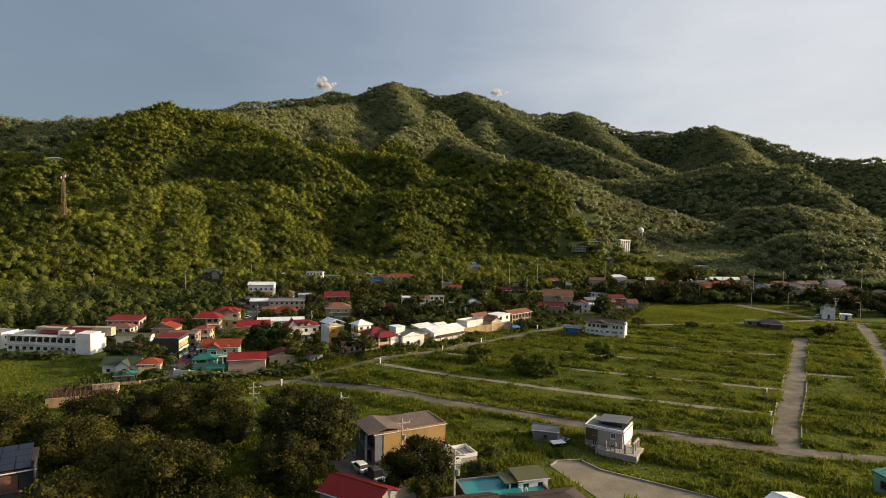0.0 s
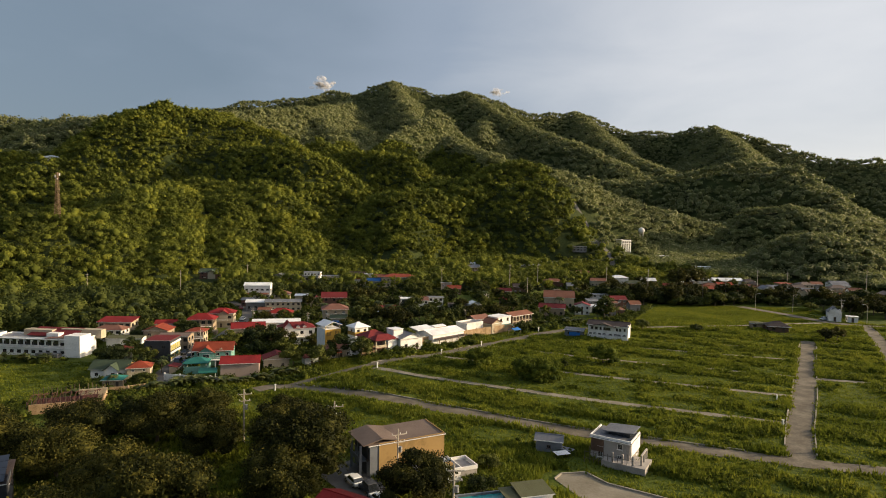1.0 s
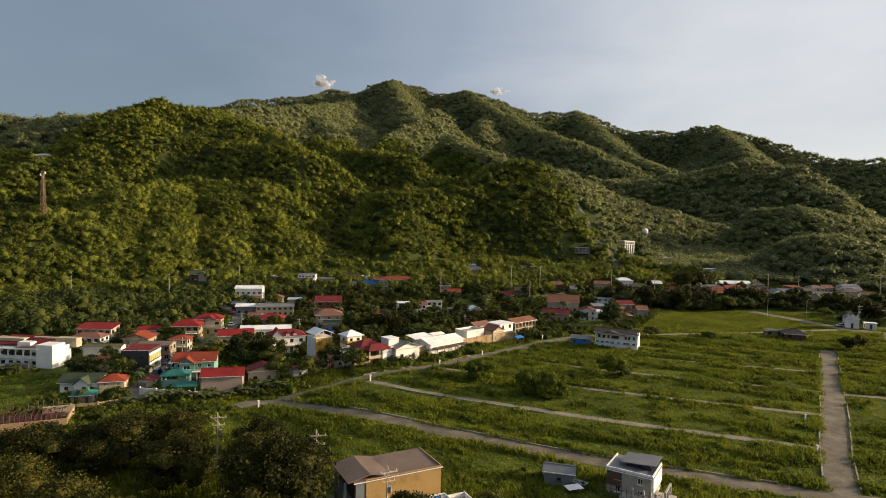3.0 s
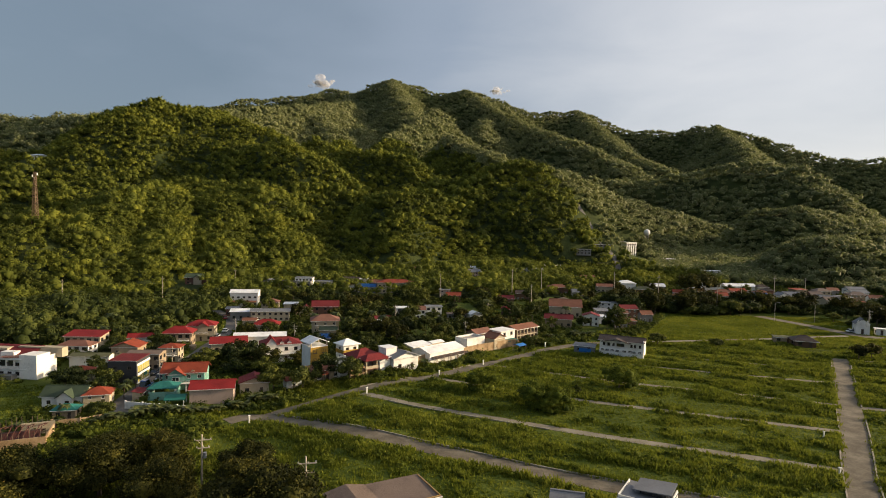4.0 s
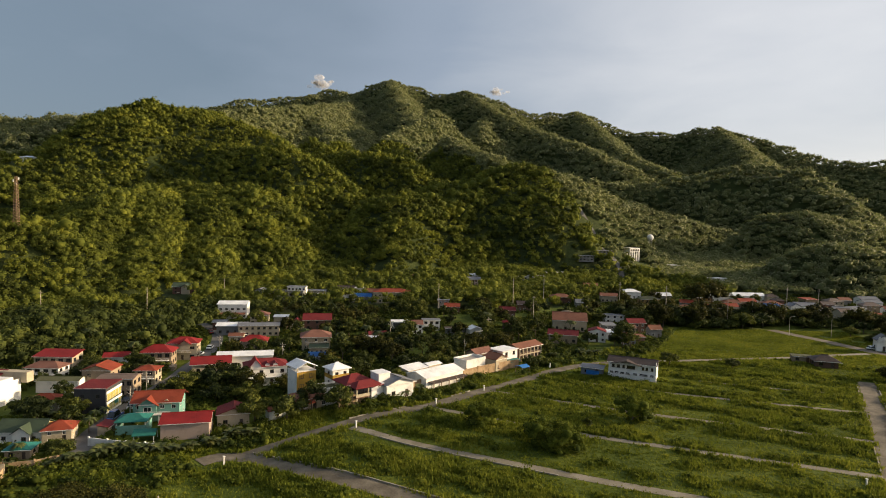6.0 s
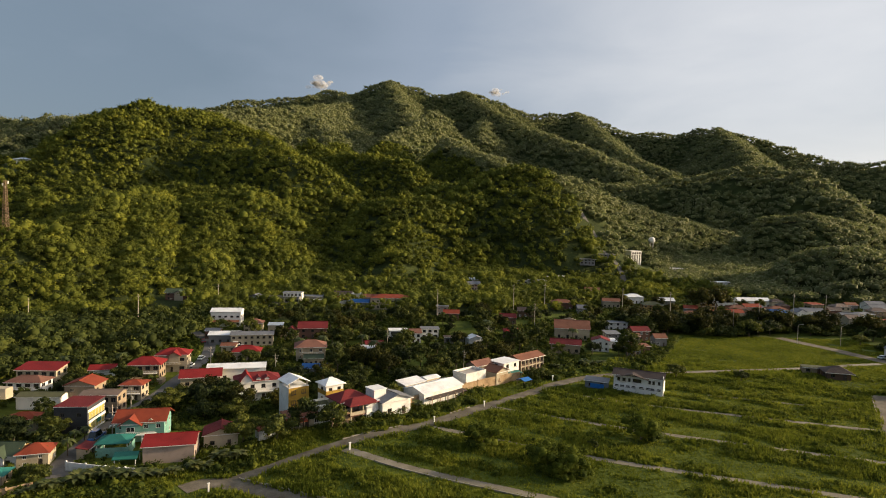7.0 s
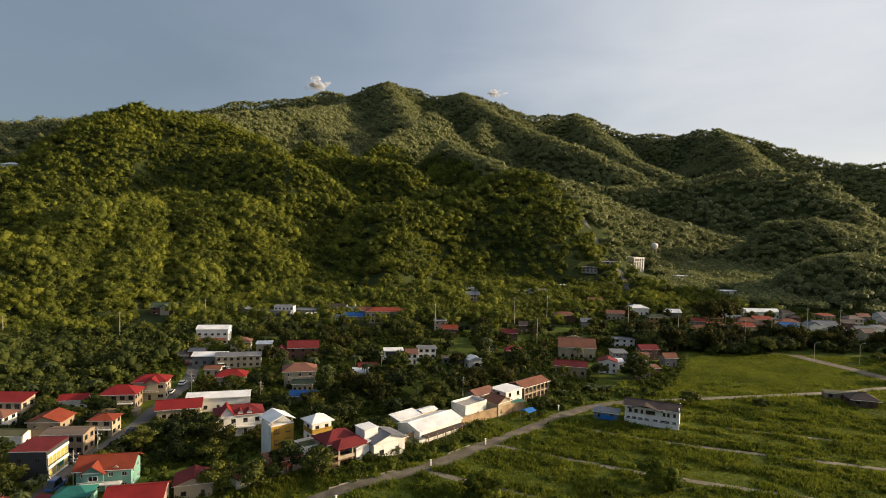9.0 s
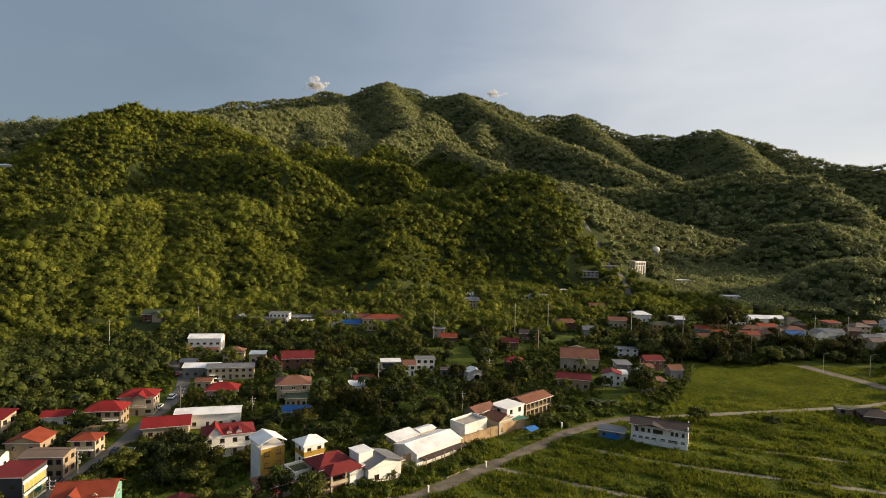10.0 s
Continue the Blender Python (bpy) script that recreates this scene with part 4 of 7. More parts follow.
house(-88.0, 262.0, 10, 6.0, 4.6, 3.0, roof="gable", rise=1.0, over=0.4, wall="cream", top="rust", storeys=1, front=2, right=1, left=1, label="small house with a rusty metal roof", trim="frame_dark")
r = house(-25.2, 283.0, 10, 8.4, 6.4, 5.2, roof="flat", over=0.3, wall="white", top="white", storeys=2, front=3, right=2, left=2, label="modern white two-storey house with dark bays", trim="frame_dark", win=(1.8, 1.7))
boxpart(r, "bay", -1.0, -3.3, 3.7, 4.6, 0.5, 2.0, "wall_charcoal", "dark charcoal bay on the upper front")
house(-17.8, 279.0, 10, 5.0, 6.0, 4.6, roof="gable", rise=1.6, over=0.4, wall="white", top="brown", storeys=2, front=2, right=2, left=1, label="narrow white house with a brown roof", trim="frame_dark")
house(-12.4, 288.2, 8, 8.2, 6.0, 5.0, roof="flat", over=0.5, wall="white", top="grey", storeys=2, front=3, right=2, left=1, label="white two-storey house with a flat grey roof", trim="frame_dark", win=(1.5, 1.2))
house(-33.6, 259.6, 15, 7.0, 4.4, 2.8, roof="shed", rise=1.0, over=0.3, wall="white", top="white", storeys=1, front=2, right=1, left=1, label="white shed roof half hidden by trees", name="shed", category="shed")
house(-32.4, 264.2, 15, 7.6, 5.0, 3.6, roof="gable", rise=1.2, over=0.4, wall="grey", top="maroon", storeys=1, front=2, right=1, left=1, label="low house with a dark red roof among trees")
r = house(6.2, 273.0, 20, 6.4, 5.4, 4.2, roof="gable_y", rise=1.2, over=0.3, wall="white", top="white", storeys=1, front=0, right=2, left=1, label="small white house with an arched white front", trim="frame_dark", door=False)
bm = bmesh.new()
bmesh.ops.create_cone(bm, cap_ends=True, segments=16, radius1=1.2, radius2=1.2, depth=0.12, matrix=Matrix.Translation((0.6, -2.76, 1.9)) @ Matrix.Rotation(radians(90), 4, "X"))
part("arch", bm, "glass_dark", r, "dark glass disc on the front")
house(-1.0, 279.6, 8, 11.0, 4.0, 3.0, roof="flat", over=0.4, wall="grey", top="dark", storeys=1, front=4, right=1, left=1, label="low grey building with a dark flat roof", trim="frame_dark")
r = house(49.4, 298.0, -8, 16.5, 14.0, 5.6, roof="gable", rise=3.2, over=0.5, wall="cream", top="rust", storeys=1, front=4, right=2, left=2, label="large cream hall with a curved brown roof", name="hall", category="building", win=(1.2, 1.6), trim="frame_dark", door=False)
gable_wall(r, -1.0, 3.0, 15.0, 5.6, 7.4, 9.6, "wall_cream", 0.5)
house(23.0, 292.0, 5, 8.0, 6.0, 4.0, roof="hip", rise=1.6, over=0.5, wall="brickred", top="red", storeys=1, front=3, right=2, left=1, label="low house with a dull red roof among trees")
r = house(41.6, 268.0, -12, 12.6, 6.4, 4.0, roof="gable", rise=1.8, over=0.6, wall="tan", top="maroon", storeys=1, front=4, right=0, left=1, label="long tan house with a dark red roof and blank gable", trim="frame_dark")
house(56.2, 273.4, -12, 7.6, 6.2, 4.8, roof="gable_y", rise=1.4, over=0.4, wall="white", top="maroon", storeys=2, front=3, right=2, left=1, label="small white two-storey house with a dark red roof", trim="frame_dark", win=(0.9, 1.0))

# --- poorer houses and the far right quarter ---
random.seed(7)
SIZE[0] = 0.84
SMALL = [  # x, y, rot, w, d, h, roof, wall, top, storeys
    (64.5, 290.0, 5, 6.5, 6.0, 5.0, "shed", "grey", "grey", 2), (68.8, 278.0, -5, 5.5, 5.0, 4.6, "gable_y", "slate", "white", 2), (75.0, 321.0, 0, 11.0, 6.0, 4.6, "flat", "white", "grey", 2),
    (78.5, 298.0, 8, 9.0, 7.0, 5.0, "gable", "brickred", "maroon", 2), (73.5, 287.5, -8, 5.0, 5.0, 4.4, "shed", "tan", "rust", 2), (67.0, 266.0, 4, 5.0, 5.0, 4.0, "gable", "slate", "rust", 1),
    (83.0, 285.5, 10, 6.0, 5.0, 4.2, "gable", "grey", "rust", 1), (61.0, 279.5, 0, 6.0, 5.0, 3.4, "shed", "white", "white", 1), (72.0, 270.8, 12, 5.0, 4.2, 3.4, "shed", "brown", "rust", 1),
    (124.0, 354.0, -6, 15.0, 8.0, 4.6, "hip", "cream", "rust", 1), (140.0, 348.0, -4, 10.0, 7.0, 3.6, "gable", "grey", "grey", 1), (150.0, 366.0, 4, 11.0, 8.0, 4.4, "gable", "cream", "terracotta", 1),
    (160.0, 384.0, -8, 12.0, 9.0, 4.6, "hip", "cream", "rust", 1), (172.0, 392.0, 6, 12.0, 8.0, 4.4, "gable", "cream", "terracotta", 1), (184.0, 386.0, -4, 12.0, 9.0, 4.2, "hip", "white", "rust", 1),
    (176.0, 372.0, 2, 10.0, 8.0, 4.0, "gable", "slate", "blue", 1), (190.0, 374.0, 8, 7.0, 7.0, 4.6, "gable_y", "white", "grey", 1), (200.0, 380.0, -6, 14.0, 9.0, 4.4, "gable", "white", "grey", 1),
    (196.0, 362.0, 4, 12.0, 8.0, 4.0, "hip", "white", "grey", 1), (212.0, 366.0, -3, 11.0, 8.0, 4.2, "gable", "cream", "grey", 1), (226.0, 396.0, 5, 11.0, 8.0, 5.6, "hip", "cream", "taupe", 2),
    (240.0, 384.0, -8, 12.0, 8.0, 5.0, "hip", "tan", "taupe", 2), (252.0, 402.0, 3, 13.0, 9.0, 4.6, "gable", "white", "grey", 1), (262.0, 420.0, 0, 13.0, 9.0, 4.6, "gable", "white", "grey", 1),
    (186.0, 420.0, 3, 24.0, 9.0, 5.0, "gable", "white", "white", 1), (166.0, 416.0, -5, 13.0, 8.0, 5.0, "gable", "white", "white", 1), (150.0, 402.0, 6, 10.0, 8.0, 5.0, "gable", "ochre", "white", 2),
    (112.0, 386.0, 0, 13.0, 8.0, 5.0, "hip", "ochre", "olive", 2), (112.0, 424.0, 3, 14.0, 10.0, 5.0, "hip", "white", "white", 1), (92.0, 400.0, -4, 12.0, 8.0, 4.6, "gable", "cream", "rust", 1),
    (128.0, 410.0, 0, 12.0, 8.0, 4.6, "gable", "grey", "white", 1), (60.0, 386.0, 0, 14.0, 9.0, 5.0, "hip", "brickred", "rust", 1), (70.0, 372.0, 0, 9.0, 6.0, 3.6, "gable", "grey", "grey", 1),
    (36.0, 352.0, 0, 12.0, 7.0, 4.4, "gable", "brown", "dark", 1), (24.0, 330.0, 3, 9.0, 6.0, 4.0, "gable", "brown", "maroon", 1), (-4.0, 338.0, 0, 9.0, 7.0, 4.0, "gable", "brickred", "terracotta", 1),
    (-9.0, 352.0, 0, 7.0, 6.0, 6.0, "flat", "pink", "grey", 2), (160.0, 352.0, 0, 8.0, 6.0, 3.6, "gable", "brickred", "maroon", 1),
    (-39.2, 370.0, 5, 25.0, 13.0, 7.4, "hip", "cream", "terracotta", 2), (-56.0, 366.0, 4, 13.0, 7.0, 4.0, "gable", "slate", "blue", 1), (-67.0, 369.0, 6, 9.0, 7.0, 4.4, "gable", "white", "terracotta", 1),
    (-52.0, 379.0, 0, 9.0, 7.0, 4.6, "gable", "cream", "rust", 1), (-60.0, 383.0, 8, 8.0, 7.0, 6.0, "flat", "white", "white", 2), (-68.0, 380.0, 0, 12.0, 8.0, 5.6, "gable", "grey", "dark", 2),
    (-84.0, 372.0, 4, 14.0, 8.0, 5.2, "flat", "grey", "grey", 2), (-78.0, 364.0, 4, 7.0, 6.0, 4.6, "flat", "white", "white", 2),
]
# the crowded quarter beyond the meadow
crowd = random.Random(19)
for k in range(30):
    hx, hy = 134 + 22 * (k % 6) + crowd.uniform(-7, 7), 350 + 17 * (k // 6) + crowd.uniform(-5, 5)
    if all(math.hypot(hx - v[0], hy - v[1]) > 10.5 for v in SMALL):
        SMALL.append((hx, hy, crowd.choice([-14, -6, 4, 12, 84]), crowd.uniform(7.5, 12.0), crowd.uniform(6.0, 8.0), crowd.uniform(3.4, 5.2), crowd.choice(["gable", "gable", "hip", "shed"]), crowd.choice(["cream", "grey", "tan", "white", "brickred"]), crowd.choice(["rust", "rust", "grey", "terracotta", "taupe", "dark", "white"]), 1))
KIND = {"terracotta": "orange-red", "rust": "rusty", "grey": "grey metal", "white": "white metal", "maroon": "dark red", "blue": "blue", "taupe": "grey-brown", "olive": "dull olive", "dark": "dark brown"}
WALLS = {"brickred": "reddish", "slate": "grey-blue", "pink": "pale pink", "ochre": "yellow"}
for x, y, rot, w, d, h, kind, wl_, top_, st in SMALL:
    house(x, y, rot, w, d, h, roof=kind, rise=1.9 if kind in ("hip", "gable", "gable_y") else 0.6, over=0.5, wall=wl_, top=top_, storeys=st, front=max(2, int(w / 3)), right=2, left=2,
          label=f"{WALLS.get(wl_, wl_)} village house with a {KIND[top_]} roof", trim=random.choice(["frame_dark", "frame_white"]), band=random.choice([None, "white"]) if st > 1 else None)


def concrete_block():
    """Unfinished grey concrete houses below the wooded slope."""
    r = house(-96.0, 357.0, 2, 22.0, 8.0, 7.0, roof="parapet", wall="grey", top="dark_concrete", storeys=2, front=7, right=2, left=2, label="unfinished grey concrete building with many bays", name="building", category="building", win=(2.0, 1.6), trim="frame_dark")
    for k in range(8):
        boxpart(r, "pillar", -10.8 + 3.08 * k, -4.2, 3.4, 0.45, 0.45, 7.2, "concrete")
    boxpart(r, "floor_slab", 0, -4.3, 3.5, 22.0, 1.2, 0.25, "concrete")
    r = house(-112.0, 360.0, 2, 8.0, 7.0, 6.0, roof="gable_y", rise=1.6, wall="grey", top="grey", storeys=2, front=2, right=2, left=2, label="grey concrete house with a gabled roof", trim="frame_dark")
    r = house(-92.0, 362.0, 2, 12.0, 6.0, 9.4, roof="flat", over=0.4, wall="white", top="grey", storeys=3, front=5, right=2, left=2, label="pale three-storey concrete house with a flat roof", trim="frame_dark")


def green_house():
    r = house(-151.0, 352.0, 8, 15.0, 8.0, 4.6, roof="gable", rise=2.4, over=0.8, wall="brickred", top="green", storeys=2, front=4, right=2, left=2, label="brick house with a dark green gabled roof on the slope", trim="frame_dark")
    roof_part(r, "gable_y", 1.0, -3.0, 5.6, 6.0, 4.6, 2.0, 0.4, "roof_green")
    gable_wall(r, 1.0, -5.6, 5.2, -0.5, 4.7, 6.4, "wall_cream")
    boxpart(r, "stair", -3.6, -5.0, 1.0, 1.2, 4.0, 0.3, "wall_cream")


def white_ruin():
    """Tall white concrete frame with arched bays on the hillside."""
    x, y = 158.5, 585.0
    r = new("concrete_frame")
    r.matrix_world = pose(x, y, ground_z(x, y) + 1.2, 0, 0, 32)
    tagged(r, "tall unfinished white concrete frame with arched bays", "building")
    FOOT.append((x, y, 14))
    for k in range(5):
        boxpart(r, "pillar", -6 + 3 * k, -3, 6, 1.1, 0.9, 16, "wall_white")
        boxpart(r, "pillar", -6 + 3 * k, 3, 6, 0.9, 0.9, 16, "wall_white")
    boxpart(r, "top_beam", 0, 0, 12.9, 13.2, 7.2, 3.6, "wall_white")
    boxpart(r, "ledge", -6.2, 0, 14.9, 4.0, 7.6, 0.5, "wall_white")
    # dark discs on the beam paint the shade inside the arches
    for k in range(4):
        bm = bmesh.new()
        bmesh.ops.create_cone(bm, cap_ends=True, segments=14, radius1=1.1, radius2=1.1, depth=0.3, matrix=Matrix.Translation((-4.5 + 3 * k, -3.62, 12.6)) @ Matrix.Rotation(radians(90), 4, "X"))
        part("arch", bm, "dark_concrete", r, "dark disc painted as a shaded arch")
    # charcoal sheet at the back paints the shade inside the bays
    boxpart(r, "rear_wall", 0, 3.2, 5.5, 12.4, 0.2, 15.0, "wall_charcoal", "charcoal sheet painted as shade behind the bays")


def hill_houses():
    for x, y, w, d, h, roof_, wl_, top_, lab in ((-448, 630, 17, 11, 7, "hip", "white", "white", "white hilltop villa with a pale hip roof among trees"), (102, 518, 14, 8, 5, "flat", "grey", "grey", "grey hillside house with dark openings"),
                                                 (120, 529, 15, 9, 5, "flat", "grey", "grey", "unfinished grey house on the slope"), (191, 565, 12, 8, 6, "flat", "white", "white", "small white house on the wooded slope"),
                                                 (198, 500, 26, 8, 5, "flat", "white", "white", "long white building with a flat roof below the woods"), (75, 500, 20, 9, 5, "flat", "grey", "white", "long pale roof among hillside trees"),
                                                 (56, 470, 14, 9, 6, "flat", "white", "grey", "white house among hillside trees"), (44, 466, 10, 8, 5, "flat", "slate", "grey", "grey house among hillside trees"),
                                                 (9, 440, 10, 8, 5, "gable", "pink", "grey", "pale house among hillside trees"), (-36, 440, 7, 6, 4, "gable", "cream", "rust", "small cream hut in the woods"),
                                                 (10, 462, 7, 6, 4, "gable", "white", "white", "small white roof in the woods"), (-520, 628, 12, 9, 6, "hip", "cream", "white", "cream villa at the wooded ridge"),
                                                 (92, 452, 11, 8, 4, "gable", "brown", "rust", "brown roofed house below the slope"), (20, 424, 9, 7, 4, "gable", "brickred", "terracotta", "small house with an orange roof in the woods")):
        house(x, y, random.uniform(-10, 14), w, d, h, roof=roof_, rise=2.0, over=0.7, wall=wl_, top=top_, storeys=2 if h > 4.5 else 1, front=4, right=2, left=2, label=lab, trim="frame_dark", win=(1.7, 1.3))
    # round water tank on the slope
    x, y = 186, 620
    r = new("water_tank")
    r.matrix_world = pose(x, y, ground_z(x, y) + 5)
    tagged(r, "round white water tank on the wooded slope", "tank")
    bm = bmesh.new()
    bmesh.ops.create_uvsphere(bm, u_segments=16, v_segments=10, radius=3.2, matrix=Matrix.Translation((0, 0, 5)))
    part("drum", bm, "wall_white", r)
    bm = bmesh.new()
    for k in range(4):
        a = radians(45 + 90 * k)
        rod(bm, (2 * math.cos(a), 2 * math.sin(a), -9), (2 * math.cos(a), 2 * math.sin(a), 4), 0.3)
    part("stand", bm, "steel", r)


FOOT.extend([(-441, 612, 17), (-434, 592, 14), (-428, 574, 10), (156, 566, 15), (150, 550, 10), (124, 577, 9), (190, 552, 9), (-152, 354, 12), (-150, 342, 10), (-148, 331, 7)])
concrete_block()
green_house()
white_ruin()
hill_houses()


# --- the left village by the street ---
SIZE[0] = 0.80
def teal_house():
    r = house(-73.6, 175.0, 14, 13.0, 8.4, 5.8, roof="gable", rise=2.4, over=0.8, wall="mint", top="terracotta", storeys=2, front=4, right=2, left=2, label="mint green two-storey house with a red roof and gables", trim="frame_white")
    roof_part(r, "gable_y", -2.2, -2.9, 5.4, 6.0, 5.4, 2.2, 0.5, "roof_terracotta")
    gable_wall(r, -2.2, -5.3, 5.0, 2.6, 5.5, 7.5, "wall_mint")
    boxpart(r, "gable_band", -2.2, -5.36, 5.45, 5.2, 0.12, 0.25, "wall_white")
    window(r, Matrix.Translation((-2.2, -5.5, 3.4)), 2.2, 1.3, trim="frame_white")
    balcony(r, -0.5, -5.6, 2.7, 10.0, 2.2, "wall_white")
    columns(r, [(-4.8, -6.3), (-2.0, -6.3), (1.2, -6.3), (4.2, -6.3)], -0.4, 2.7, "wall_white")
    gable_wall(r, 2.9, -4.4, 3.0, 5.2, 5.6, 6.8, "wall_cream")
    boxpart(r, "end_trim", 5.84, 0, 5.6, 0.15, 8.4, 0.3, "wall_white")
    r = new("canopy")
    x, y = -74.6, 165.2
    r.matrix_world = pose(x, y, ground_z(x, y), 0, 0, 14)
    tagged(r, "teal canvas canopy on posts in a yard", "canopy")
    roof_part(r, "hip", 0, 0, 6.4, 5.0, 3.0, 1.2, 0.3, "roof_teal", name="sheet")
    columns(r, [(-3, -2.3), (3, -2.3), (-3, 2.3), (3, 2.3)], -0.2, 3.0, "wall_white", 0.08)
    for k, (sx, sy, cx, cy) in enumerate(((6.4, 0.12, 0, -2.6), (0.12, 5.0, 3.2, 0), (0.12, 5.0, -3.2, 0))):
        boxpart(r, "screen", cx, cy, 1.0, sx, sy, 2.2, "wall_mint")
    FOOT.append((x, y, 4))
    r = new("canopy")
    x, y = -67.6, 159.6
    r.matrix_world = pose(x, y, ground_z(x, y), 0, 0, 14)
    tagged(r, "low green netting canopy on posts beside a wall", "canopy")
    roof_part(r, "gable", -1.2, 0.6, 4.4, 3.6, 1.7, 0.9, 0.2, "tarp_teal", name="sheet")
    columns(r, [(-3.2, -1.0), (0.8, -1.0), (-3.2, 2.2), (0.8, 2.2)], -0.2, 1.7, "wall_white", 0.07)
    FOOT.append((x, y, 4))
    compound_wall([(-79.0, 155.5), (-70.0, 154.0), (-61.5, 153.5)], 1.8, "wall_white", "pale yard wall in front of the mint house")


def modern_block():
    r = house(-92.0, 179.6, 7, 9.4, 11.0, 8.0, roof="flat", over=0.15, wall="charcoal", top="maroon", storeys=2, front=2, right=0, left=1, label="modern dark grey building with an amber glass front", name="building", category="building", trim="frame_dark", door=False)
    for z0, z1, mt in ((3.9, 6.0, "glass_amber"), (0.4, 2.5, "glass_amber")):
        boxpart(r, "glazing", 4.74, 0, (z0 + z1) / 2, 0.08, 9.6, z1 - z0, mt, "amber tinted glass")
        for k in range(6):
            boxpart(r, "mullion", 4.8, -4.8 + 1.92 * k, (z0 + z1) / 2, 0.1, 0.1, z1 - z0, "frame_white")
    for z in (0.1, 3.1, 6.5):
        boxpart(r, "fascia", 4.82, 0, z, 0.25, 10.7, 0.75, "wall_white", "white fascia")
    boxpart(r, "sign", 4.98, 1.2, 2.2, 0.08, 2.4, 1.2, "tarp_teal", "plain teal sign panel")
    boxpart(r, "parapet", -4.6, 0, 7.1, 0.2, 10.6, 0.6, "wall_charcoal")


teal_house()
modern_block()
r = house(-61.6, 164.4, 16, 12.6, 9.0, 4.6, roof="gable", rise=1.7, over=0.5, wall="pink", top="red", storeys=1, front=0, right=2, left=0, label="pale pink workshop with a faded red metal roof", name="workshop", category="building", door=False, trim="frame_dark")
house(-54.2, 172.8, 20, 9.0, 7.4, 3.8, roof="gable_y", rise=1.7, over=0.5, wall="cream", top="maroon", storeys=1, front=2, right=2, left=0, label="small house with a dark red gabled roof among bananas", trim="frame_dark")
house(-93.6, 191.6, 7, 11.6, 7.0, 6.4, roof="gable", rise=0.7, over=0.4, wall="tan", top="taupe", storeys=2, front=5, right=2, left=2, label="tan two-storey building along the street", name="building", category="building", trim="frame_dark", win=(1.8, 1.5))
house(-103.6, 199.6, 7, 9.8, 8.4, 6.6, roof="gable_y", rise=1.8, over=0.5, wall="tan", top="terracotta", storeys=2, front=2, right=2, left=2, label="tan house with an orange gabled roof", trim="frame_dark")
r = house(-92.2, 204.0, 7, 7.0, 6.4, 5.4, roof="hip", rise=1.2, over=0.7, wall="cream", top="terracotta", storeys=2, front=2, right=2, left=1, label="cream street-corner house with an orange hip roof and balcony", trim="frame_dark", win=(1.7, 1.4))
balcony(r, 0, -3.6, 2.5, 6.4, 1.3, "wall_white")
# large dark panes stand in for the shade of an upstairs verandah
r = house(-100.0, 225.0, 12, 11.6, 8.6, 6.2, roof="hip", rise=2.4, over=0.9, wall="tan", top="red", storeys=2, front=4, right=3, left=2, label="two-storey house with a red hip roof above a terrace wall", trim="frame_dark", win=(1.7, 1.6))
balcony(r, 0, -5.1, 3.0, 10.4, 1.5, "wall_white")
boxpart(r, "terrace", 1.0, -8.2, 0.4, 15.0, 5.0, 2.6, "wall_tan")
r = house(-96.6, 236.0, 14, 11.8, 8.6, 7.2, roof="hip", rise=2.0, over=0.8, wall="cream", top="red", storeys=2, front=3, right=3, left=2, label="cream-yellow two-storey house with a bright red roof", trim="frame_dark", win=(2.0, 1.3))
roof_part(r, "gable_y", 1.2, -3.5, 4.6, 5.4, 7.2, 1.8, 0.5, "roof_red")
gable_wall(r, 1.2, -5.6, 4.2, 3.6, 7.3, 8.7, "wall_cream")
balcony(r, -1.0, -5.3, 3.5, 9.0, 1.6, "wall_cream")
house(-113.0, 223.0, 18, 9.0, 6.0, 4.0, roof="gable", rise=1.4, over=0.5, wall="white", top="red", storeys=1, front=3, right=2, left=1, label="small white house with a red gabled roof in trees", trim="frame_dark")
# wide dark windows stand in for the shaded open verandah front
r = house(-126.5, 214.0, 4, 14.6, 7.4, 6.4, roof="shed", rise=1.4, over=0.6, wall="cream", top="red", storeys=2, front=5, right=2, left=2, label="long cream two-storey house with a bright red roof", trim="frame_dark", win=(1.9, 1.6))
balcony(r, 0, -4.2, 2.8, 12.0, 1.4, "wall_white")
r = house(-123.4, 204.6, 4, 12.0, 7.0, 5.0, roof="hip", rise=1.7, over=0.7, wall="white", top="brown", storeys=2, front=4, right=2, left=2, label="white two-storey house with a brown hip roof", trim="frame_dark", win=(1.8, 1.4))
balcony(r, 0, -4.2, 2.6, 9.0, 1.3, "wall_white")
house(-111.4, 193.6, 5, 14.0, 6.0, 4.2, roof="gable", rise=0.8, over=0.4, wall="white", top="olive", storeys=1, front=0, right=1, left=1, label="long plain white shed with a mossy roof", name="shed", category="shed", door=False)
house(-104.4, 177.4, 20, 9.6, 7.0, 4.4, roof="hip", rise=1.8, over=0.6, wall="cream", top="terracotta", storeys=1, front=3, right=2, left=2, size=0.66, label="house with a bright orange-red hip roof", trim="frame_white")
r = house(-87.4, 158.6, 20, 7.0, 6.6, 3.6, roof="hip", rise=1.6, over=0.5, wall="cream", top="terracotta", storeys=2, front=2, right=2, left=1, label="small pale house with an orange-red roof by the street", trim="frame_white", win=(0.9, 0.9))
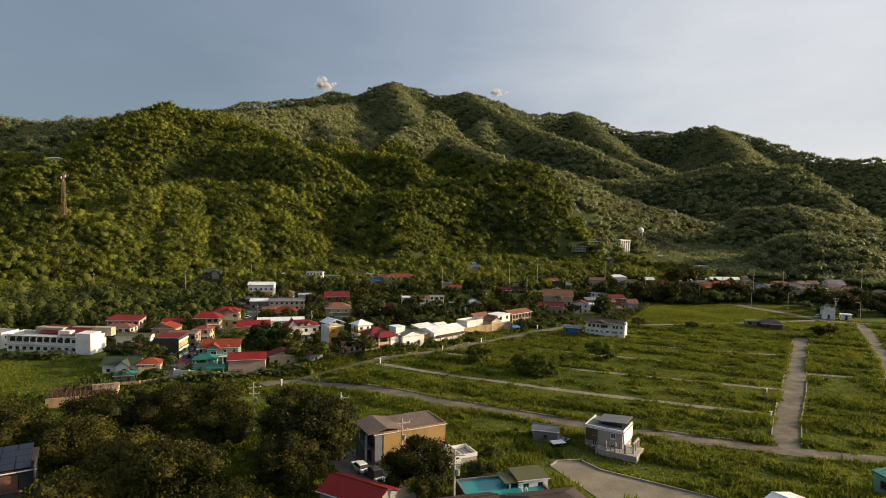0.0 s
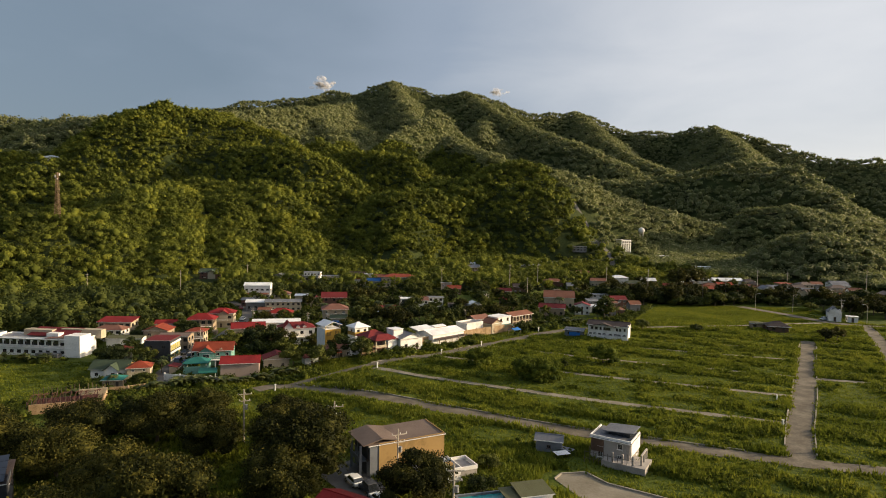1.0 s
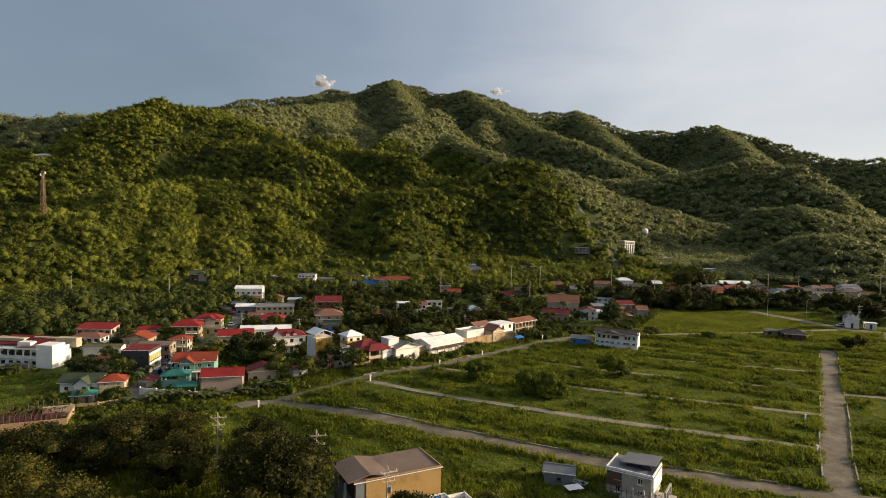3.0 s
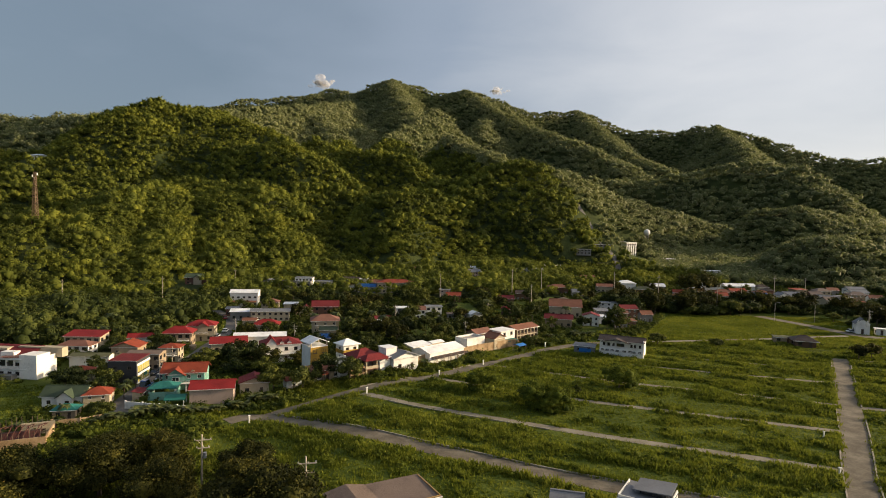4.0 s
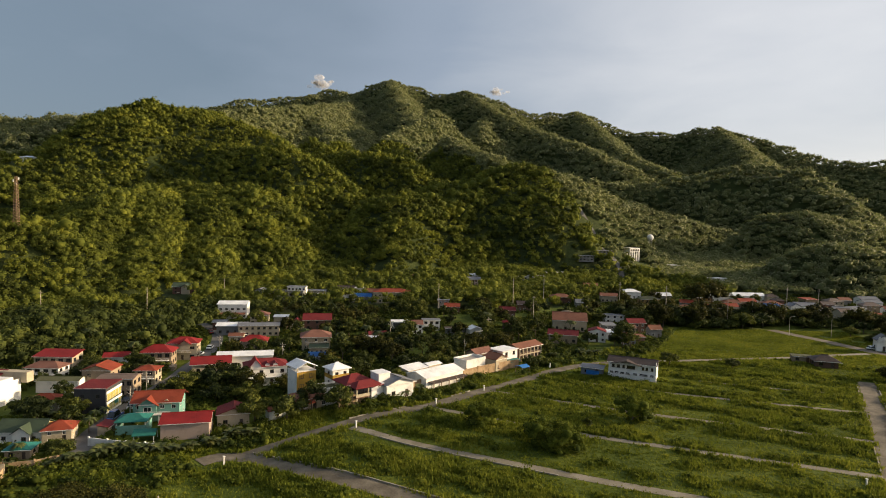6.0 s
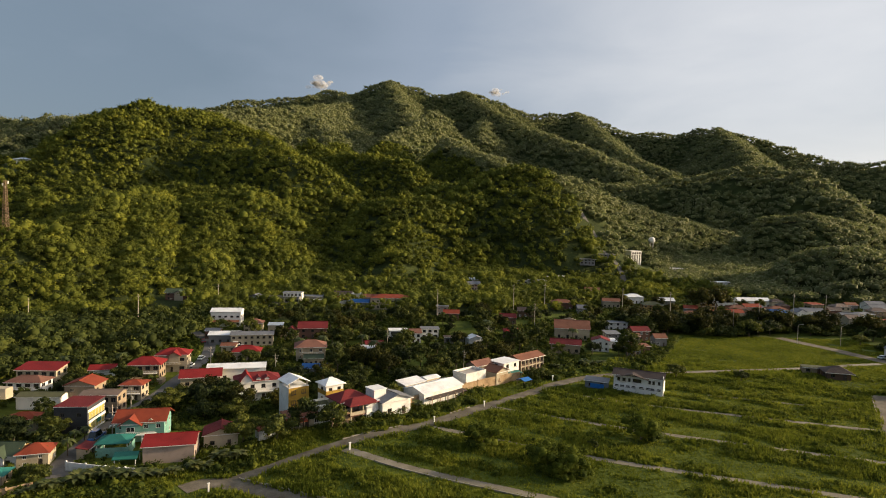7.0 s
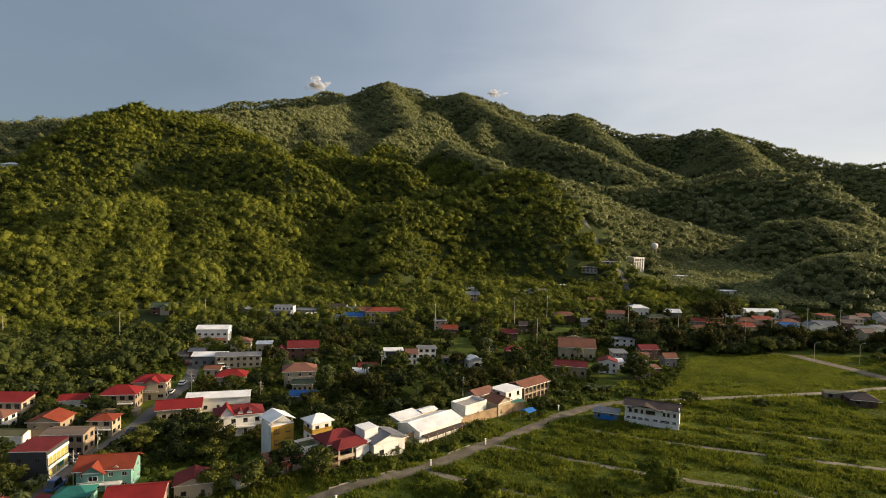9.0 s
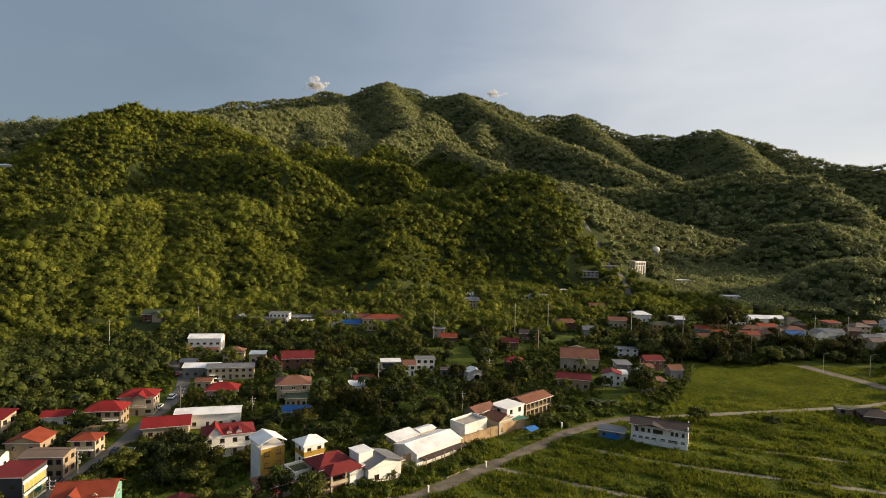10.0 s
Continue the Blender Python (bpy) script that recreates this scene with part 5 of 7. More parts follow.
r = house(-94.6, 158.0, 6, 12.5, 7.4, 3.4, roof="gable", rise=2.6, over=0.7, wall="white", top="green", storeys=1, front=3, right=1, left=1, size=0.74, label="white house with a mossy dark green roof", trim="frame_dark")
roof_part(r, "gable_y", 1.6, -3.0, 5.0, 5.0, 3.4, 2.2, 0.4, "roof_green")
gable_wall(r, 1.6, -5.2, 4.6, -0.4, 3.5, 5.4, "wall_white")
window(r, Matrix.Translation((2.4, -5.4, 1.2)), 1.3, 1.3, trim="frame_dark")
boxpart(r, "side_gable", 6.3, 0, 3.9, 0.12, 4.6, 2.2, "wall_ochre", "orange painted gable")
r = house(-88.8, 149.0, 14, 6.6, 5.4, 2.8, roof="hip", rise=1.3, over=0.6, wall="tan", top="teal", storeys=1, front=2, right=1, left=1, size=0.7, label="small hut with a teal metal roof beside a wall", trim="frame_dark")
compound_wall([(-87.0, 141.5), (-82.0, 143.5), (-79.0, 146.5)], 1.7, "block_wall", "stained yellowish block wall before a yard")
house(-79.5, 163.0, 97, 5.0, 3.0, 2.6, roof="shed", rise=0.5, over=0.3, wall="cream", top="maroon", storeys=1, front=1, right=0, left=0, label="roadside stall with a dark red awning roof", name="stall", category="stall")
house(-81.0, 200.0, 97, 8.0, 3.4, 2.6, roof="shed", rise=0.5, over=0.2, wall="grey", top="grey", storeys=1, front=2, right=1, left=0, label="low grey shed along the street wall", name="shed", category="shed")


def white_complex():
    """Long white institutional building with several blocks."""
    x, y = -131.0, 182.0
    # wide front windows help paint the dark band of the verandah's shade
    r = house(x, y, -3, 36.0, 9.0, 6.6, roof="parapet", wall="white", top="concrete", storeys=2, front=12, right=0, left=2, label="long white two-storey school-like building", name="building", category="building", trim="frame_dark", win=(1.6, 1.3), door=False)
    roof_part(r, "shed", 2.5, 2.6, 19.0, 6.4, 7.3, 2.2, 0.3, "roof_maroon")
    for k in range(10):
        boxpart(r, "column", -16.4 + 2.9 * k, -5.1, 5.4, 0.3, 0.3, 2.6, "wall_white")
    boxpart(r, "verandah_roof", -2.4, -4.9, 6.75, 30.0, 1.4, 0.22, "wall_white")
    boxpart(r, "block", 15.0, -2.0, 3.9, 6.4, 6.4, 9.0, "wall_white", "plain white end block")
    boxpart(r, "block", 4.5, -0.5, 7.4, 5.0, 3.0, 2.2, "wall_white")
    boxpart(r, "block", -4.5, 3.5, 7.6, 12.0, 4.0, 2.8, "wall_cream")
    boxpart(r, "block", 12.0, 5.5, 7.6, 17.0, 3.0, 3.4, "wall_cream")
    roof_part(r, "shed_x", 10.0, -2.6, 12.0, 4.4, 7.2, 0.5, 0.3, "roof_brown", name="canopy")
    boxpart(r, "ledge", -1.5, -4.9, 3.3, 33.0, 0.9, 0.25, "wall_white")
    bm = bmesh.new()
    for k in range(40):
        box(bm, -17 + 0.85 * k, -5.2, 3.8, 0.12, 0.12, 0.8)
    box(bm, -0.5, -5.2, 4.25, 34, 0.16, 0.14)
    part("railing", bm, "frame_white", r)
    # flat dark panels behind the columns paint the verandah's shade
    for k in range(9):
        boxpart(r, "verandah_opening", -15.0 + 2.9 * k, -4.58, 5.25, 1.9, 0.1, 2.0, "glass_dark", "dark panel painted as shade between verandah columns")
    boxpart(r, "annex", 6.0, -6.0, 0.6, 9.0, 2.4, 2.0, "wall_grey")
    for k in range(9):
        window(r, Matrix.Translation((-16 + 2.9 * k, -4.72, 1.0)), 0.8, 0.6, trim="frame_dark")
    FOOT.extend([(x - 13, y, 6), (x - 5, y, 6), (x + 5, y, 7), (x + 13, y, 7)])
    for k in range(len(FOOT)):
        if FOOT[k][:2] == (x, y):
            FOOT[k] = (x, y, 6)


white_complex()
house(-156.0, 186.0, -3, 16.0, 9.0, 6.0, roof="parapet", wall="white", top="concrete", storeys=2, front=6, right=2, left=2, label="white flat-roofed block with a balustrade", name="building", category="building", trim="frame_dark", win=(0.9, 1.0))


def rebar_site():
    """Roofless enclosure with posts and red steel inside a low wall."""
    x, y = -90.8, 133.4
    r = new("building_site")
    r.matrix_world = pose(x, y, ground_z(x, y), 0, 0, 25)
    tagged(r, "rusty red roof frames and thin posts inside a low tan wall", "building site")
    FOOT.append((x, y, 9))
    boxpart(r, "wall", 1.0, -6.2, 0.9, 14.0, 0.25, 2.6, "block_wall")
    boxpart(r, "wall", 8.0, -2.2, 0.9, 0.25, 8.0, 2.6, "block_wall")
    boxpart(r, "wall", 5.0, 3.0, 0.9, 6.0, 0.25, 3.0, "wall_cream")
    rnd = random.Random(3)
    for k in range(34):
        t = k / 33
        px, py = (-7 + 15 * t, -5.6 + rnd.uniform(-.3, .3)) if k % 2 else (-7 + 15 * t, 3.4 + rnd.uniform(-.4, .4))
        bm = bmesh.new()
        rod(bm, (px, py, -0.5), (px + rnd.uniform(-.1, .1), py, 3.2 + rnd.uniform(-.5, .7)), 0.08, 0.06, 5)
        part("post", bm, "bark", r)
    for k in range(15):
        bm = bmesh.new()
        px = -6.5 + 0.95 * k
        rod(bm, (px, -5.4, 2.0), (px + rnd.uniform(-.6, .6), -1.2, 2.9), 0.09)
        rod(bm, (px, -1.2, 2.9), (px + rnd.uniform(-.6, .6), 3.2, 2.1), 0.09)
        part("rafter", bm, "rebar", r)
    roof_part(r, "gable", 0.5, -1.0, 12.0, 6.5, 1.2, 0.7, 0, "rebar", name="sheet")


rebar_site()


# --- nearest buildings ---
SIZE[0] = 1.0
def ochre_house():
    r = house(-9.6, 99.4, 30.0, 13.2, 10.6, 6.6, roof="shed", rise=0.15, size=0.94, over=0.35, wall="slate", top="taupe", storeys=2, front=0, right=0, left=0, label="two-storey house with a blank ochre wall and brown roof", trim="frame_dark", door=False, z=-0.6)
    r.scale = (1.0, 0.68, 0.86)
    boxpart(r, "front_panel", 0.8, -5.36, 3.1, 11.8, 0.14, 7.6, "wall_ochre", "blank ochre wall")
    boxpart(r, "side_panel", 6.66, 0, 3.4, 0.14, 10.6, 7.2, "wall_ochre")
    m = Matrix.Translation((-6.6, 5.3, 0)) @ Matrix.Rotation(radians(270), 4, "Z")
    # charcoal panels on the wall paint the balcony's and carport's inner shade
    boxpart(r, "recess", -6.64, -0.6, 4.9, 0.12, 6.2, 2.4, "wall_charcoal", "charcoal panel painted as shade behind the balcony")
    boxpart(r, "recess", -6.64, -0.4, 1.6, 0.12, 5.6, 2.6, "wall_charcoal", "charcoal panel painted as shade in the carport")
    window(r, m @ Matrix.Translation((9.2, -0.12, 3.7)), 1.4, 2.0, trim="frame_dark")
    window(r, m @ Matrix.Translation((1.0, -0.12, 4.2)), 1.0, 1.2, trim="frame_dark")
    slab = boxpart(r, "balcony", -7.3, -0.6, 3.5, 1.5, 6.4, 0.22, "wall_slate")
    boxpart(slab, "parapet", -8.0, -0.6, 3.95, 0.12, 6.4, 0.7, "wall_slate")
    columns(r, [(-7.8, -3.6), (-7.8, 2.4)], -0.2, 6.4, "wall_slate", 0.2)
    roof_part(r, "gable_y", -4.4, 0.4, 5.6, 9.8, 6.75, 0.8, 0.5, "roof_taupe")
    for v in (-3.0, -1.8, -0.6, 0.6, 1.8):
        boxpart(slab, "baluster", -8.0, v, 4.5, 0.06, 0.06, 0.5, "frame_dark")
    FOOT.append((-12, 102, 5))


def terrace_house():
    r = house(-3.0, 93.2, 28.0, 8.4, 6.4, 3.2, size=0.76, roof="parapet", wall="white", top="concrete", storeys=1, front=2, right=1, left=1, label="low house with a white curved terrace parapet", trim="frame_dark", z=-0.5)
    roof_part(r, "shed_x", -2.4, 0.4, 4.6, 5.6, 3.5, 0.9, 0.1, "roof_grey")
    boxpart(r, "terrace", 5.6, -0.4, 1.3, 5.0, 5.4, 3.2, "concrete", "raw concrete terrace base")
    for cx, cy, sx, sy in ((5.6, -3.1, 5.2, 0.2), (8.1, -0.4, 0.2, 5.2), (5.6, 2.3, 5.2, 0.2)):
        boxpart(r, "terrace_parapet", cx, cy, 3.3, sx, sy, 0.8, "wall_white")
    roof_part(r, "gable_y", 0.6, -2.0, 3.0, 2.4, 3.9, 0.9, 0.2, "roof_olive", name="porch_roof")
    boxpart(r, "water_barrel", 1.6, 1.2, 3.9, 0.8, 0.8, 1.0, "tarp_blue", "blue barrel")
    boxpart(r, "planter", 2.6, -0.6, 3.7, 1.6, 1.0, 0.7, "wall_ochre")
    boxpart(r, "gate_pier", 7.6, -0.6, 0.9, 0.7, 0.7, 2.6, "wall_white")


def pool_house():
    x, y = 7.0, 81.0
    r = new("pool_deck")
    r.matrix_world = pose(x, y, 0, 0, 0, 17)
    tagged(r, "raised teal swimming pool with a pale rim", "pool")
    FOOT.append((x, y, 7.5))
    boxpart(r, "deck", 0, 0, 1.0, 12.4, 6.8, 2.4, "wall_brown")
    for cx, cy, sx, sy in ((0, -3.3, 12.4, 0.3), (0, 3.3, 12.4, 0.3), (-6.05, 0, 0.3, 6.3), (6.05, 0, 0.3, 6.3)):
        boxpart(r, "rim", cx, cy, 2.42, sx, sy, 0.5, "wall_slate")
    boxpart(r, "water", 0, 0, 2.32, 11.7, 6.2, 0.1, "pool_blue", "still teal water")
    bm = bmesh.new()
    for u in (-0.4, 0.4):
        rod(bm, (2.4 + u, -3.0, 2.5), (2.4 + u, -2.2, 3.1), 0.06)
        rod(bm, (2.4 + u, -2.2, 3.1), (2.4 + u, -1.6, 2.4), 0.06)
    part("ladder", bm, "frame_white", r)
    r = house(11.0, 83.2, 17, 6.4, 5.0, 4.8, size=0.72, roof="shed", rise=0.4, over=0.35, wall="white", top="olive", storeys=2, front=2, right=1, left=2, label="white pool house with a mossy flat roof", trim="frame_dark", win=(1.2, 0.9))
    columns(r, [(-5.0, -2.2), (-5.0, 2.2)], 2.0, 4.5, "wall_white", 0.12)
    roof_part(r, "flat", -4.2, 0, 3.6, 5.0, 4.6, 0, 0.2, "roof_olive")
    r = house(12.6, 75.4, 17, 11.0, 6.4, 2.8, roof="hip", rise=1.2, over=0.5, wall="brown", top="dark", storeys=1, front=2, right=1, left=1, label="low house with a dark brown hip roof", trim="frame_dark")
    house(1.6, 73.0, 17, 8.0, 6.0, 3.0, roof="gable", rise=1.3, over=0.5, wall="brown", top="dark", storeys=1, front=2, right=1, left=1, label="low house with a dark brown gabled roof", trim="frame_dark")


def red_roof_house():
    house(-13.0, 75.0, -28, 11.5, 7.6, 5.2, size=0.76, roof="gable", rise=1.7, over=0.6, wall="grey", top="red", storeys=1, front=2, right=2, left=1, label="house with a large bright red metal roof", trim="frame_dark")


def solar_house():
    r = house(-68.6, 80.0, 34, 10.5, 9.0, 6.6, roof="flat", over=0.3, wall="charcoal", top="dark", storeys=2, front=2, right=2, left=2, label="modern dark grey house with solar panels on its roof", trim="frame_dark", win=(1.8, 1.4))
    boxpart(r, "front_panel", 2.0, -4.56, 4.9, 2.6, 0.12, 2.6, "wall_brickred", "brick-red panel")
    for i in range(5):
        for j in range(4):
            bm = bmesh.new()
            box(bm, -4.1 + 2.0 * i, -3.5 + 2.3 * j, 7.35, 1.9, 2.2, 0.06)
            bmesh.ops.rotate(bm, cent=(0, 0, 7.1), matrix=Matrix.Rotation(radians(4), 3, "X"), verts=bm.verts)
            part("solar_panel", bm, "solar", r, "dark blue solar panel")
    balcony(r, 0, -5.4, 3.3, 10.0, 1.8, "wall_charcoal", "frame_dark")
    columns(r, [(4.8, -6.1), (-4.8, -6.1)], 0.0, 3.3, "wall_charcoal", 0.15)
    boxpart(r, "wing_wall", 5.35, -3.6, 4.2, 0.18, 4.4, 6.4, "wall_charcoal")


def cream_roof_house():
    r = house(45.6, 75.4, 34, 12.0, 7.5, 4.4, size=0.72, roof="gable_y", rise=1.5, over=0.5, wall="cream", top="white", storeys=1, front=2, right=1, left=1, label="house with a broad pale cream metal roof", trim="frame_white")
    house(68.0, 88.5, 20, 4.0, 3.4, 2.6, roof="shed", rise=0.5, over=0.3, wall="mint", top="teal", storeys=1, front=1, right=1, left=1, label="small teal shed in the grass", name="shed", category="shed")


def construction_house():
    """Unfinished house with raw concrete below and white walls above."""
    x, y = 28.2, 105.0
    r = house(x, y, -30, 8.0, 7.6, 4.6, size=0.84, roof="flat", over=0.3, wall="concrete", top="grey", storeys=2, front=2, right=2, left=1, label="unfinished concrete house with a grey roof and scaffold poles", trim="frame_white", door=False, win=(1.0, 1.5))
    boxpart(r, "end_wall", 4.12, 0.2, 3.2, 0.2, 7.0, 2.9, "wall_white", "white plastered end wall")
    boxpart(r, "front_panel", -2.6, -3.88, 3.2, 2.6, 0.14, 2.7, "wall_brown", "dark brown panel")
    boxpart(r, "roof_box", 0.9, 1.2, 5.1, 4.4, 3.6, 0.9, "glass_dark", "dark clerestory")
    roof_part(r, "shed_x", 0.9, 1.4, 5.4, 4.6, 5.6, 0.5, 0.5, "roof_grey")
    for cx, cy, sx, sy in ((0, -3.75, 8.4, 0.2), (4.1, 0, 0.2, 7.3), (-4.1, 0, 0.2, 7.3)):
        boxpart(r, "parapet", cx, cy, 4.92, sx, sy, 0.45, "wall_white")
    boxpart(r, "plinth", 3.4, -3.6, 0.2, 8.6, 6.0, 2.2, "concrete", "raw concrete platform")
    columns(r, [(6.6, -5.0), (6.6, -2.8), (6.6, -0.8), (5.2, -6.2), (3.2, -6.2), (1.2, -6.2)], 1.2, 3.2, "concrete", 0.16)
    boxpart(r, "beam", 6.6, -3.0, 3.3, 0.3, 4.6, 0.25, "concrete")
    bm = bmesh.new()
    rnd = random.Random(9)
    for k in range(11):
        u = -4.4 + k * 0.95
        rod(bm, (u, -6.4, -0.4), (u + rnd.uniform(-.1, .1), -6.3, 2.8 + rnd.uniform(-.6, .8)), 0.05, n=5)
    for z in (0.9, 2.2):
        rod(bm, (-4.6, -6.35, z), (5.4, -6.35, z + 0.1), 0.045, n=5)
    part("scaffold", bm, "bark", r, "rough timber scaffold")
    r2 = house(17.0, 107.6, -12, 4.6, 3.2, 2.0, roof="gable", rise=0.6, over=0.3, wall="slate", top="grey", storeys=1, front=1, right=0, left=0, label="builder's hut of grey metal sheets", name="shed", category="shed", door=False, win=(0.7, 0.6))
    for (px, py, w, d, rz, mt) in ((18.6, 103.6, 2.6, 1.8, 20, "roof_white"), (19.6, 105.6, 3.0, 1.6, -35, "roof_grey"), (16.2, 109.8, 2.4, 1.4, 10, "roof_grey")):
        s = new("metal_sheet")
        s.matrix_world = pose(px, py, 0, 0, 0, rz)
        tagged(s, "loose metal roofing sheet propped in the grass", "metal sheet", group="loose sheets by the building site")
        bm = bmesh.new()
        for k in range(6):
            box(bm, -w / 2 + (k + 0.5) * w / 6, 0, 0.9 + 0.03 * (k % 2), w / 6 + 0.01, d, 0.03)
        part("sheet", bm, mt, s)
        columns(s, [(-w / 2 + .1, 0), (w / 2 - .1, 0)], -0.1, 0.9, "bark", 0.04)


ochre_house()
terrace_house()
pool_house()
red_roof_house()
solar_house()
cream_roof_house()
construction_house()


# --- paved pad with a kerb, near the pool house ---
def paved_pad():
    bm = bmesh.new()
    pts = [(16.0, 94.6), (17.4, 96.6), (21.5, 97.4), (24.2, 93.4), (39.0, 84.6), (44.0, 78.0), (24.0, 78.0)]
    top = [bm.verts.new((px, py, 0.07)) for px, py in pts]
    low = [bm.verts.new((px, py, -0.3)) for px, py in pts]
    bm.faces.new(top)
    for i in range(len(pts)):
        bm.faces.new((top[i], low[i], low[(i + 1) % len(pts)], top[(i + 1) % len(pts)]))
    bmesh.ops.recalc_face_normals(bm, faces=bm.faces)
    tagged(part("pavement", bm, "gravel_road", None), "bare grey paved pad with a kerb in the grass", "pavement", kind="structure")
    bm = bmesh.new()
    for (ax, ay), (bx, by) in zip(pts[:5], pts[1:6]):
        box(bm, (ax + bx) / 2, (ay + by) / 2, 0.1, math.hypot(bx - ax, by - ay), 0.25, 0.4, math.degrees(math.atan2(by - ay, bx - ax)))
    tagged(part("kerb", bm, "kerb", None), "weathered pale concrete kerb round the pad", "kerb", kind="structure")
    ROADS.append((np.array([(18, 94), (24, 89), (34, 83), (38, 79)], float), 9.0))
    ROADS.append((np.array([(19, 95.6), (22, 92), (22, 84)], float), 6.0))


paved_pad()

# --- small buildings on the far meadow ---
r = house(127.0, 240.0, -14, 7.0, 5.6, 2.2, roof="hip", rise=1.7, over=0.9, wall="brown", top="dark", storeys=1, front=2, right=1, left=1, label="open hut with a dark thatched hip roof on the meadow", name="hut", category="hut")
house(123.0, 246.6, -14, 6.6, 3.0, 1.9, roof="shed", rise=0.3, over=0.2, wall="tan", top="olive", storeys=1, front=2, right=1, left=0, label="low block shed on the far meadow", name="shed", category="shed")
r = house(168.0, 270.5, -20, 5.0, 5.0, 4.2, roof="gable_y", rise=2.2, over=0.3, wall="white", top="grey", storeys=1, front=1, right=1, left=1, label="small white gatehouse with pointed gables by the road", name="gatehouse", category="gatehouse", trim="frame_dark")
for u in (-1.6, 0, 1.6):
    gable_wall(r, u, -2.8, 1.4, 3.8, 4.6, 6.0, "wall_white")
house(174.5, 268.0, -20, 4.0, 3.0, 2.6, roof="flat", over=0.3, wall="white", top="white", storeys=1, front=1, right=1, left=1, label="small white kiosk beside the gatehouse", name="kiosk", category="kiosk")


# ---- poles, lamps, mast, posts ----
def power_pole():
    """Concrete pole with crossarms, insulators and a transformer drum."""
    r = new("power_pole")
    tagged(r, "pale concrete power pole with crossarms", "pole", group="power poles")
    bm = bmesh.new()
    rod(bm, (0, 0, -1), (0, 0, 10.5), 0.19, 0.11, 8)
    part("pole", bm, "pole_concrete", r)
    for z, w in ((9.6, 2.4), (8.3, 1.8)):
        bm = bmesh.new()
        box(bm, 0.3, -0.16, z, w, 0.12, 0.14)
        arm = part("crossarm", bm, "pole_concrete", r)
        for u in (-w / 2 + 0.15, 0.3, w / 2 + 0.15):
            bm = bmesh.new()
            rod(bm, (u, -0.16, z + 0.07), (u, -0.16, z + 0.34), 0.06, 0.04, 6)
            part("insulator", bm, "frame_white", arm)
    bm = bmesh.new()
    rod(bm, (0.3 - 1.0, -0.16, 9.6), (0, 0, 8.7), 0.05, n=5)
    part("brace", bm, "pole_concrete", r)
    bm = bmesh.new()
    rod(bm, (0.45, 0, 6.6), (0.45, 0, 7.5), 0.28, n=10)
    part("transformer", bm, "steel", r)
    return r


def plain_pole():
    r = new("utility_pole")
    tagged(r, "tall bare concrete utility pole among trees", "pole", group="utility poles")
    bm = bmesh.new()
    rod(bm, (0, 0, -1), (0, 0, 13.5), 0.18, 0.11, 8)
    part("pole", bm, "pole_concrete", r)
    bm = bmesh.new()
    box(bm, 0, 0, 12.6, 1.5, 0.12, 0.14)
    part("crossarm", bm, "pole_concrete", r)
    return r


def lamp_post():
    r = new("street_lamp")
    tagged(r, "grey street lamp with a curved arm by the road", "street lamp", group="street lamps")
    bm = bmesh.new()
    rod(bm, (0, 0, -0.5), (0, 0, 8.2), 0.13, 0.08, 8)
    part("pole", bm, "pole_concrete", r)
    bm = bmesh.new()
    rod(bm, (0, 0, 8.1), (0.9, 0, 8.7), 0.06, n=6)
    rod(bm, (0.9, 0, 8.7), (1.6, 0, 8.75), 0.06, n=6)
    arm = part("arm", bm, "pole_concrete", r)
    bm = bmesh.new()
    box(bm, 1.9, 0, 8.72, 0.7, 0.26, 0.14)
    part("lamp_head", bm, "steel", arm)
    return r


def marker_post():
    r = new("marker_post")
    tagged(r, "short white concrete marker post at a road corner", "post", group="marker posts")
    bm = bmesh.new()
    box(bm, 0, 0, 0.75, 0.3, 0.3, 1.7)
    part("post", bm, "wall_white", r)
    bm = bmesh.new()
    box(bm, 0, 0, 1.64, 0.46, 0.46, 0.14)
    part("cap", bm, "wall_white", r)
    return r


def put(proto, spots):
    """The first spot takes the prototype, the rest take copies: x, y, turn, size."""
    for k, (x, y, rz, s) in enumerate(spots):
        m = pose(x, y, ground_z(x, y), 0, 0, rz)
        ob = proto if k == 0 else copy_thing(proto, m)
        ob.matrix_basis = m
        ob.scale = (s, s, s)


put(power_pole(), [(-41.0, 112.0, 20, 1.0), (-20.6, 99.0, 15, 1.0), (0.0, 75.5, 5, 0.95), (-8.6, 88.4, 30, 0.92), (-79.4, 172.0, 10, 0.8), (-84.0, 236.0, 10, 0.8), (-60.5, 232.0, 0, 0.7), (11.8, 270.0, 10, 0.85),
                   (-27.0, 262.0, 10, 0.85), (2.0, 236.0, 0, 0.62), (171.5, 271.0, 0, 0.95), (-83.0, 186.0, 5, 0.8)])
put(plain_pole(), [(-146.5, 303.0, 0, 1.05), (-123.5, 336.5, 0, 1.05), (-11.5, 348.5, 0, 1.05), (48.0, 372.0, 0, 1.2), (86.0, 352.0, 0, 1.25), (106.0, 338.0, 0, 1.25), (132.0, 326.0, 0, 1.0), (146.0, 330.0, 0, 1.0), (168.0, 340.0, 0, 1.3),
                   (190.0, 350.0, 0, 1.2), (242.0, 360.0, 0, 1.3), (30.0, 366.0, 0, 1.2), (-188.0, 290.0, 0, 1.0), (36.0, 320.0, 0, 0.9)])
